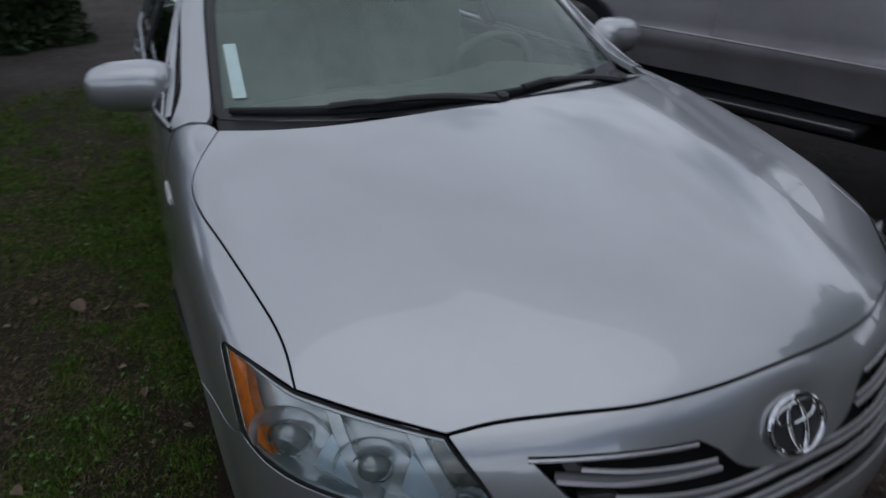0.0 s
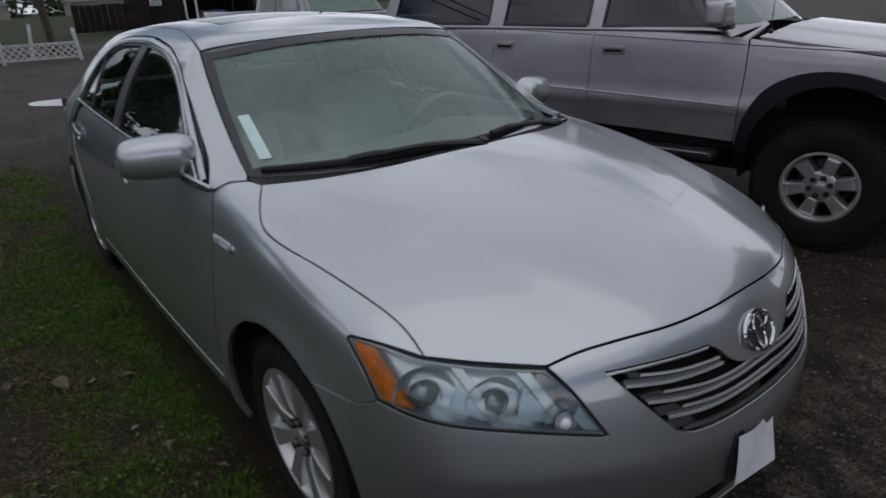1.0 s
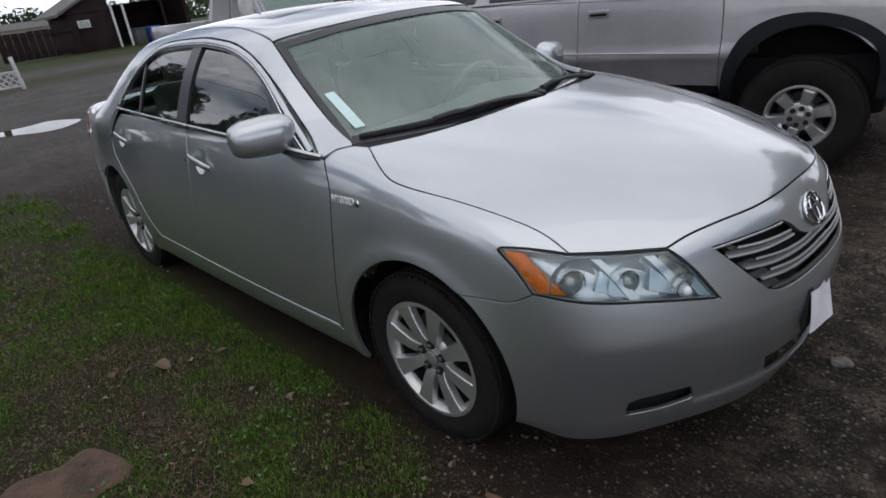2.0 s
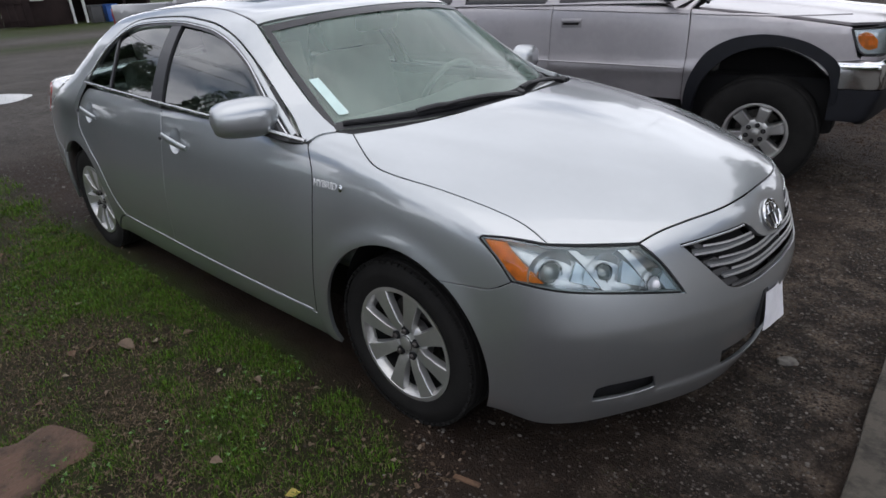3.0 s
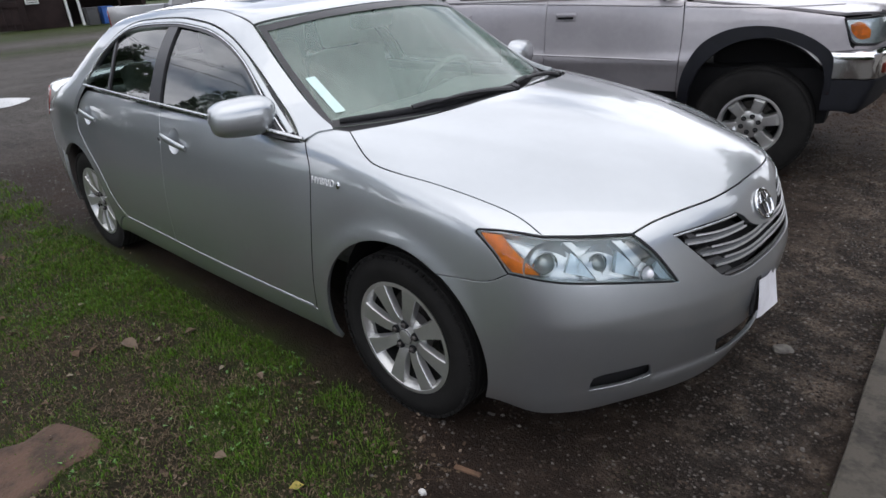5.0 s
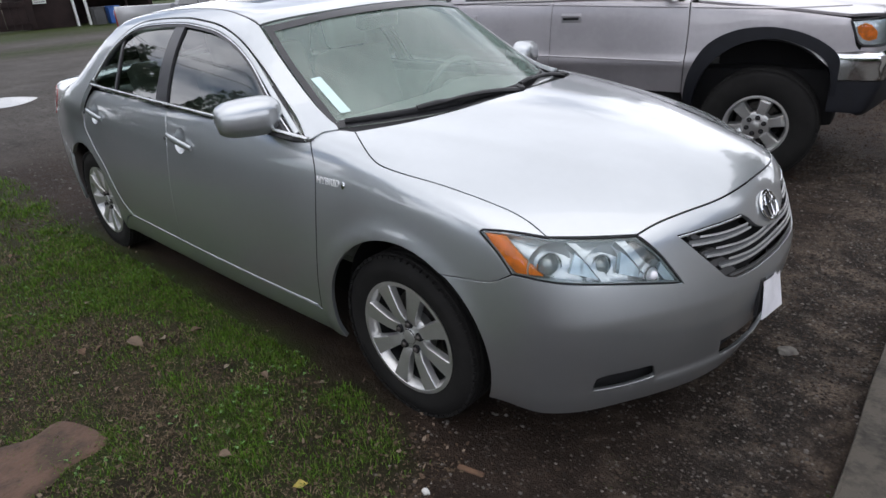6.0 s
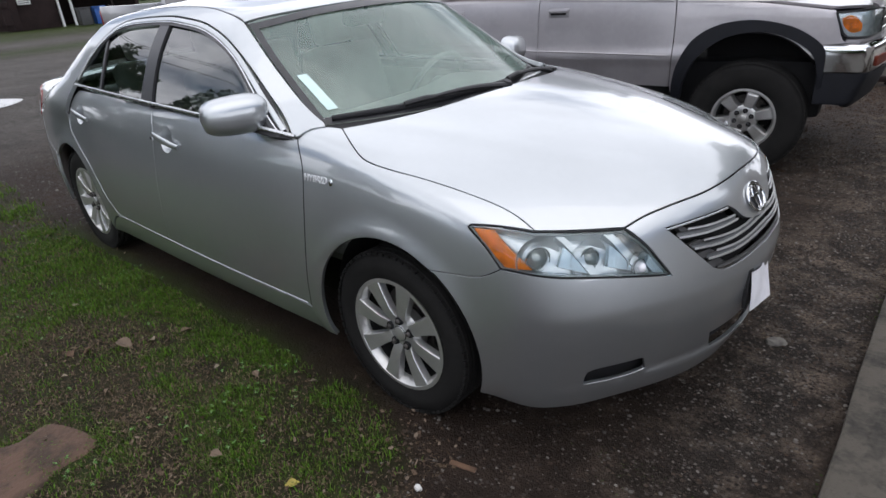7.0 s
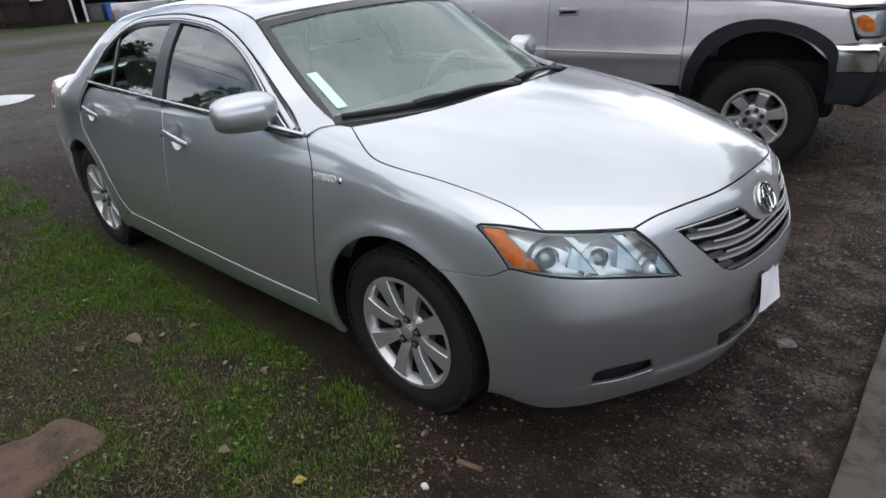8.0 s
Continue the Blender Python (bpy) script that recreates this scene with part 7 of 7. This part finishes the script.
part("sign_board", bm, WHITE, sign)
for z in (1.6, 1.72, 1.84):
    bm = bmesh.new()
    box(bm, (-44.95, 11.08, z - 0.02), (-44.944, 11.67, z + 0.02))
    part("sign_bar", bm, GREY, sign)
BLUE = material("blue_plastic", (0.02, 0.09, 0.32), 0.5, vary=0.2, scale=4)
bin_ = thing("wheelie_bin", "blue plastic wheeled bin", "bin")
bm = bmesh.new()
box(bm, (-42.5, 14.2, 0.05), (-41.9, 14.85, 1.0), bevel=0.05)
part("bin_body", bm, BLUE, bin_)
bm = bmesh.new()
box(bm, (-42.55, 14.15, 1.0), (-41.85, 14.9, 1.08), bevel=0.03)
part("bin_lid", bm, BLUE, bin_)
bin2 = thing("wheelie_bin", "dark grey plastic wheeled bin", "bin")
bm = bmesh.new()
box(bm, (-42.5, 13.3, 0.05), (-41.9, 13.95, 1.0), bevel=0.05)
part("bin_body", bm, GREY, bin2)
bm = bmesh.new()
box(bm, (-42.55, 13.25, 1.0), (-41.85, 14.0, 1.08), bevel=0.03)
part("bin_lid", bm, GREY, bin2)

# silver pickup parked behind
pickup = thing("pickup_truck", "silver pickup truck with dark cab windows", "car")
PAINT3 = material("silver_pickup_paint", (0.27, 0.27, 0.285), 0.42, 0.6, vary=0.1, scale=2, coat=0.7)
bm = bmesh.new()
box(bm, (-15.0, 4.2, 0.62), (-12.05, 4.28, 1.31), bevel=0.03)
box(bm, (-15.0, 6.0, 0.62), (-12.05, 6.08, 1.31), bevel=0.03)
box(bm, (-15.0, 4.2, 0.62), (-14.92, 6.08, 1.29), bevel=0.03)
box(bm, (-15.0, 4.25, 0.6), (-12.05, 6.05, 0.72))
part("cargo_bed", bm, PAINT3, pickup)
bm = bmesh.new()
box(bm, (-12.0, 4.2, 0.55), (-9.5, 6.08, 1.25), bevel=0.06, seg=3)
box(bm, (-9.5, 4.25, 0.6), (-7.8, 6.03, 1.18), bevel=0.1, seg=3)
part("cab_body", bm, PAINT3, pickup)
bm = bmesh.new()
v = [bm.verts.new(p) for p in ((-12.0, 4.25, 1.24), (-9.6, 4.25, 1.24), (-10.2, 4.42, 1.86), (-11.9, 4.42, 1.86))]
w = [bm.verts.new((p.co.x, 10.28 - p.co.y, p.co.z)) for p in v]
for q in ((0, 1), (1, 2), (2, 3), (3, 0)):
    bm.faces.new((v[q[0]], v[q[1]], w[q[1]], w[q[0]]))
bm.faces.new(v), bm.faces.new(w)
bmesh.ops.bevel(bm, geom=bm.edges[:], offset=0.05, segments=3, affect="EDGES")
part("cab_roof", bm, PAINT3, pickup)
for nm, pts in (("side_window", [(-11.75, 4.262, 1.29), (-10.95, 4.262, 1.29), (-10.95, 4.40, 1.78), (-11.7, 4.40, 1.78)]), ("side_window", [(-10.87, 4.262, 1.29), (-9.85, 4.262, 1.29), (-10.35, 4.40, 1.78), (-10.87, 4.40, 1.78)])):
    raw(nm, np.array(pts + [(x, y + 0.01, z) for x, y, z in pts]) - (0, 0.012, 0), [(0, 1, 2, 3), (7, 6, 5, 4), (0, 4, 5, 1), (1, 5, 6, 2), (2, 6, 7, 3), (3, 7, 4, 0)], DARKGLASS, pickup, smooth=False)
raw("windshield", [(-9.62, 4.4, 1.27), (-9.62, 5.9, 1.27), (-10.17, 5.8, 1.82), (-10.17, 4.5, 1.82), (-9.60, 4.4, 1.27), (-9.60, 5.9, 1.27), (-10.15, 5.8, 1.82), (-10.15, 4.5, 1.82)], [(4, 5, 6, 7), (3, 2, 1, 0), (0, 1, 5, 4), (1, 2, 6, 5), (2, 3, 7, 6), (3, 0, 4, 7)], WINDSHIELD, pickup, smooth=False)
bm = bmesh.new()
box(bm, (-9.85, 3.92, 1.33), (-9.70, 4.14, 1.62), bevel=0.03)
part("wing_mirror", bm, WHITE, pickup, "large white towing mirror")
bm = bmesh.new()
box(bm, (-15.03, 4.19, 0.85), (-14.98, 4.32, 1.22), bevel=0.01)
part("tail_lamp", bm, RED, pickup)
for x in (-14.0, -8.6):
    for yy in (4.3, 5.98):
        bm = bmesh.new()
        lathe(bm, [(0.0, -0.1), (0.2, -0.1), (0.22, -0.12), (0.36, -0.12), (0.38, -0.09), (0.38, 0.09), (0.2, 0.11), (0.0, 0.11)], Matrix.Translation((x, yy, 0.38)), seg=32)
        part("wheel", bm, RUBBER, pickup)

# added unseen house beyond the slab: closes the place, shades ground before the cars
HOUSE = material("unseen_house_siding", (0.42, 0.39, 0.35), 0.85, vary=0.15, scale=2, fine=30, bump=0.003)
house = thing("house", "unseen low pale-sided house with a wide eave, added for its shade", "house")
bm = bmesh.new()
box(bm, (5.6, -0.5, 0.0), (5.8, 13.0, 2.6))
box(bm, (5.8, -0.5, 0.0), (11.0, -0.3, 2.6))
part("wall", bm, HOUSE, house)
for k in range(13):
    bm = bmesh.new()
    box(bm, (5.57, -0.5, 0.15 + 0.18 * k), (5.6, 13.0, 0.31 + 0.18 * k), bevel=0.004)
    part("siding_board", bm, HOUSE, house)
bm = bmesh.new()
v = [bm.verts.new(q) for q in ((4.9, -1.0, 2.5), (4.9, 13.5, 2.5), (9.5, 13.5, 4.4), (9.5, -1.0, 4.4))]
u = [bm.verts.new(q.co + Vector((0, 0, 0.15))) for q in v]
bm.faces.new(v), bm.faces.new(u)
for a, b in ((0, 1), (1, 2), (2, 3), (3, 0)):
    bm.faces.new((v[a], v[b], u[b], u[a]))
part("roof", bm, ROOFING, house, smooth=False)

# wooden railing beyond the front of the suv
rail = thing("wooden_railing", "low dark weathered wooden railing", "railing")
for x, w, tilt in ((0.47, 0.05, 5), (0.72, 0.13, 0), (1.5, 0.09, 0), (2.6, 0.09, 0)):
    bm = bmesh.new()
    box(bm, (-w / 2, -0.045, 0), (w / 2, 0.045, 0.74), pose(x, 6.1, 0, 0, tilt, 0), bevel=0.006)
    part("railing_post", bm, BARN, rail)
for z in (0.03, 0.70):
    bm = bmesh.new()
    box(bm, (0.25, 6.03, z), (3.2, 6.13, z + 0.06), bevel=0.008)
    part("railing_rail", bm, BARN, rail)
bm = bmesh.new()
box(bm, (-0.5, 6.6, 0.0), (4.5, 9.5, 0.12), bevel=0.02)
tagged(part("paving", bm, material("pale_paving", (0.27, 0.255, 0.225), 0.9, vary=0.45, scale=3, fine=40, bump=0.004)), "pale paved strip behind the railing", "pavement", kind="structure")


# trees and shrubs
BARK = material("tree_bark", (0.075, 0.058, 0.045), 0.95, vary=0.4, scale=8, fine=60, bump=0.01)
LEAFY = island("dark_leaves", (0.020, 0.040, 0.014), (0.035, 0.062, 0.020), (0.026, 0.050, 0.022), (0.05, 0.075, 0.028), rough=0.6)
trng = np.random.default_rng(11)


def crown(name, centre, radii, count, size, parent, mat=None, fill=0.6):
    k = count
    d = trng.normal(size=(k, 3))
    d /= np.linalg.norm(d, axis=1)[:, None]
    lump = 1 + 0.35 * np.sin(d[:, 0] * 5 + centre[0]) * np.sin(d[:, 1] * 4 + centre[1] * 2) + 0.2 * np.sin(d[:, 2] * 7)
    p = np.array(centre) + d * np.array(radii) * (lump * (fill + (1 - fill) * trng.uniform(0, 1, k) ** 0.5))[:, None]
    p[:, 2] = np.maximum(p[:, 2], 0.05)
    a, b = trng.normal(size=(k, 3)), trng.normal(size=(k, 3))
    a /= np.linalg.norm(a, axis=1)[:, None]
    b -= a * (a * b).sum(1)[:, None]
    b /= np.linalg.norm(b, axis=1)[:, None]
    s = size * trng.uniform(0.5, 1.3, (k, 1))
    v = np.stack([p - a * s, p + b * s * 0.45, p + a * s, p - b * s * 0.45], 1).reshape(-1, 3)
    i = np.arange(k)[:, None] * 4
    return raw(name, v, (i + (0, 1, 2, 3)).tolist(), mat or LEAFY, parent, smooth=False)


bush = thing("bush", "dense dark green bush at the edge of the lawn", "bush")
crown("foliage", (-9.6, -2.35, 0.75), (0.95, 0.85, 0.95), 9000, 0.06, bush, fill=0.75)
crown("inner_foliage", (-9.6, -2.35, 0.6), (0.7, 0.65, 0.7), 3000, 0.09, bush, fill=0.3)
for k in range(5):
    bm = bmesh.new()
    tube(bm, [(-9.6, -2.35, 0), (-9.6 + 0.3 * math.cos(k * 1.3), -2.35 + 0.3 * math.sin(k * 1.3), 0.5), (-9.6 + 0.6 * math.cos(k * 1.3), -2.35 + 0.6 * math.sin(k * 1.3), 1.0)], 0.03, taper=lambda t: 1.2 - t)
    part("stem", bm, BARK, bush)


def limb(bm, p, d, r, length, depth):
    pts = [p]
    for _ in range(4):
        d = (d + Vector((random.uniform(-1, 1), random.uniform(-1, 1), random.uniform(-0.3, 0.7))) * 0.22).normalized()
        pts.append(pts[-1] + d * length / 4)
    tube(bm, pts, r, seg=6 if depth > 1 else 4, taper=lambda t: 1 - 0.5 * t, ends=False)
    if depth:
        for _ in range(3):
            q = random.uniform(0.4, 1.0)
            k = min(int(q * 4), 3)
            at = pts[k].lerp(pts[k + 1], q * 4 - k)
            side = Vector((random.uniform(-1, 1), random.uniform(-1, 1), random.uniform(-0.1, 0.9))).normalized()
            limb(bm, at, (d * 0.6 + side * 0.8).normalized(), r * 0.55, length * 0.68, depth - 1)


def bare_tree(x, y, h, label, leafy=0):
    tr = thing("tree", label, "tree")
    bm = bmesh.new()
    top = Vector((x + random.uniform(-0.4, 0.4), y + random.uniform(-0.4, 0.4), h * 0.38))
    r = h * 0.022
    tube(bm, [(x, y, -0.1), (x, y, h * 0.1), (*(Vector((x, y, 0)).lerp(top, 0.6)).xy, h * 0.24), tuple(top)], r, seg=10, taper=lambda t: 1.25 - 0.4 * t)
    part("trunk", bm, BARK, tr)
    bm = bmesh.new()
    for k in range(5):
        a = k * 1.26 + random.uniform(-0.3, 0.3)
        limb(bm, top - Vector((0, 0, h * 0.05 * k * 0.5)), Vector((math.cos(a) * 0.6, math.sin(a) * 0.6, 0.9)).normalized(), r * 0.6, h * 0.30, 3)
    part("branches", bm, BARK, tr)
    if leafy:
        crown("crown", (x, y, h * 0.66), (h * 0.28, h * 0.28, h * 0.32), leafy, h * 0.022, tr, fill=0.35)
    return tr


# trees and wires across the garden, which the windows mirror
bare_tree(-3.5, -13.0, 9.0, "tall bare tree across the garden")
bare_tree(2.5, -16.0, 10.0, "tall bare tree with fine twigs")
bare_tree(-12.0, -14.0, 8.0, "dark leafy tree across the garden", 9000)
bare_tree(-21.0, -4.7, 8.0, "tall dark evergreen tree beside the lane", 16000)
bare_tree(8.0, 15.5, 11.0, "tall dark leafy tree beyond the railing", 16000)
bare_tree(3.0, 15.0, 9.0, "leafy tree behind the paving", 8000)
hedge = thing("round_shrub", "rounded dark evergreen shrub across the lawn", "bush")
crown("foliage", (-8.3, -4.4, 1.65), (1.35, 1.2, 1.65), 22000, 0.06, hedge, fill=0.7)
for k in range(3):
    bm = bmesh.new()
    tube(bm, [(-8.3, -4.5, 0), (-8.3 + 0.4 * math.cos(k * 2.1), -4.5 + 0.4 * math.sin(k * 2.1), 1.1)], 0.05, taper=lambda t: 1 - 0.5 * t)
    part("stem", bm, BARK, hedge)
for z, dy in ((7.0, 0.0), (7.5, 0.6), (8.1, -0.5)):
    bm = bmesh.new()
    tube(bm, [(-60 + 74 * t, 32 + dy - 62 * t, z - 1.6 * t * (1 - t)) for t in np.linspace(0, 1, 31)], 0.02, seg=5)
    tagged(part("power_line", bm, TRIM), "black overhead power line", "cable", "overhead lines")
for x, y in ((-60, 32), (14, -30)):
    up = thing("utility_pole", "wooden utility pole that carries the overhead lines", "pole")
    bm = bmesh.new()
    tube(bm, [(x, y, 0), (x, y, 8.6)], 0.16, seg=10, taper=lambda t: 1 - 0.25 * t)
    part("pole_shaft", bm, BARK, up)
    bm = bmesh.new()
    box(bm, (x - 0.06, y - 1.0, 6.88), (x + 0.06, y + 1.0, 7.0))
    part("crossarm", bm, BARK, up)
# an added dense dark hedge along the garden's far side, unseen, darkens reflections
k = 26000
px_ = trng.uniform(-38, 24, k)
top = 0.9 + 0.9 * field(px_, 0 * px_, 4.0, 3) + 0.4 * field(px_, 0 * px_, 1.1, 5)
p = np.stack([px_, -12.5 + trng.normal(size=k) * 0.8, top * trng.uniform(0.02, 1, k) ** 0.8], 1)
a, b = trng.normal(size=(k, 3)) * 0.20, trng.normal(size=(k, 3)) * 0.13
big_mesh("hedge", np.stack([p - a, p + b, p + a, p - b], 1).reshape(-1, 3), np.arange(k)[:, None] * 4 + np.array((0, 1, 2, 3)), LEAFY, "unseen dense dark hedge across the garden, added for its reflection", "hedge")
# far: leaning pole, houses, tree line
pole = thing("utility_pole", "leaning dark wooden pole by the lattice fence", "pole")
bm = bmesh.new()
tube(bm, [(-27.5, 2.5, 0), (-27.5, 2.35, 3.0), (-27.5, 2.2, 6.0)], 0.13, seg=12, taper=lambda t: 1.1 - 0.3 * t)
part("pole_shaft", bm, BARK, pole)
STUCCO = material("pale_stucco", (0.30, 0.27, 0.23), 0.9, vary=0.2, scale=1, fine=10, bump=0.004)
for hx, hy, wd, hh, mt, lb in ((-150, 6.0, 14, 2.6, STUCCO, "pale low house across the lane"), (-165, -14, 16, 2.8, WHITE, "white low house in the distance"), (-170, 34, 14, 3.0, STUCCO, "tan low house in the distance")):
    hs = thing("house", lb, "house")
    bm = bmesh.new()
    box(bm, (hx - 8, hy - wd / 2, 0), (hx, hy + wd / 2, hh), bevel=0.03)
    part("wall", bm, mt, hs)
    bm = bmesh.new()
    v = [bm.verts.new(p) for p in ((hx + 0.5, hy - wd / 2 - 0.5, hh), (hx + 0.5, hy + wd / 2 + 0.5, hh), (hx - 8.5, hy + wd / 2 + 0.5, hh), (hx - 8.5, hy - wd / 2 - 0.5, hh), (hx - 4, hy - wd / 2 + 1, hh + 1.5), (hx - 4, hy + wd / 2 - 1, hh + 1.5))]
    for q in ((0, 1, 5, 4), (2, 3, 4, 5), (1, 2, 5), (3, 0, 4), (3, 2, 1, 0)):
        bm.faces.new([v[k] for k in q])
    part("roof", bm, ROOFING, hs, smooth=False)
    for k in range(3):
        yy = hy - wd / 2 + wd * (k + 0.5) / 3
        wn_ = part("window", box(bmesh.new(), (hx - 0.02, yy - 0.7, 1.0), (hx + 0.06, yy + 0.7, 2.1), bevel=0.02), WHITE, hs)
        part("pane", box(bmesh.new(), (hx + 0.05, yy - 0.6, 1.1), (hx + 0.075, yy + 0.6, 2.0)), DARKGLASS, wn_)
far_car = thing("parked_car", "white car parked far along the lane", "car")
bm = bmesh.new()
box(bm, (-52, -1.5, 0.25), (-47.6, 0.3, 0.85), bevel=0.15, seg=3)
part("body", bm, WHITE, far_car)
bm = bmesh.new()
box(bm, (-51.2, -1.4, 0.8), (-48.6, 0.2, 1.42), bevel=0.22, seg=3)
part("cabin", bm, DARKGLASS, far_car)
for x in (-51, -48.6):
    bm = bmesh.new()
    lathe(bm, [(0.0, -0.1), (0.3, -0.1), (0.32, 0.0), (0.3, 0.1), (0.0, 0.1)], Matrix.Translation((x, 0.25, 0.32)), seg=20)
    part("wheel", bm, RUBBER, far_car)
woods = np.array([(-200 + trng.uniform(-12, 12), y + trng.uniform(-3, 3), 0) for y in np.arange(-150, 170, 4.6)])
k = len(woods) * 420
idx = trng.integers(0, len(woods), k)
d = trng.normal(size=(k, 3)) * (2.2, 2.2, 1.6)
p = woods[idx] + d + np.stack([np.zeros(k), np.zeros(k), 3.6 + 2.0 * np.sin(idx * 1.7)], 1)
p[:, 2] = np.maximum(p[:, 2], 0.2)
a, b = trng.normal(size=(k, 3)) * 0.35, trng.normal(size=(k, 3)) * 0.25
big_mesh("far_trees", np.stack([p - a, p + b, p + a, p - b], 1).reshape(-1, 3), np.arange(k)[:, None] * 4 + np.array((0, 1, 2, 3)), LEAFY, "distant line of dark trees", "trees")
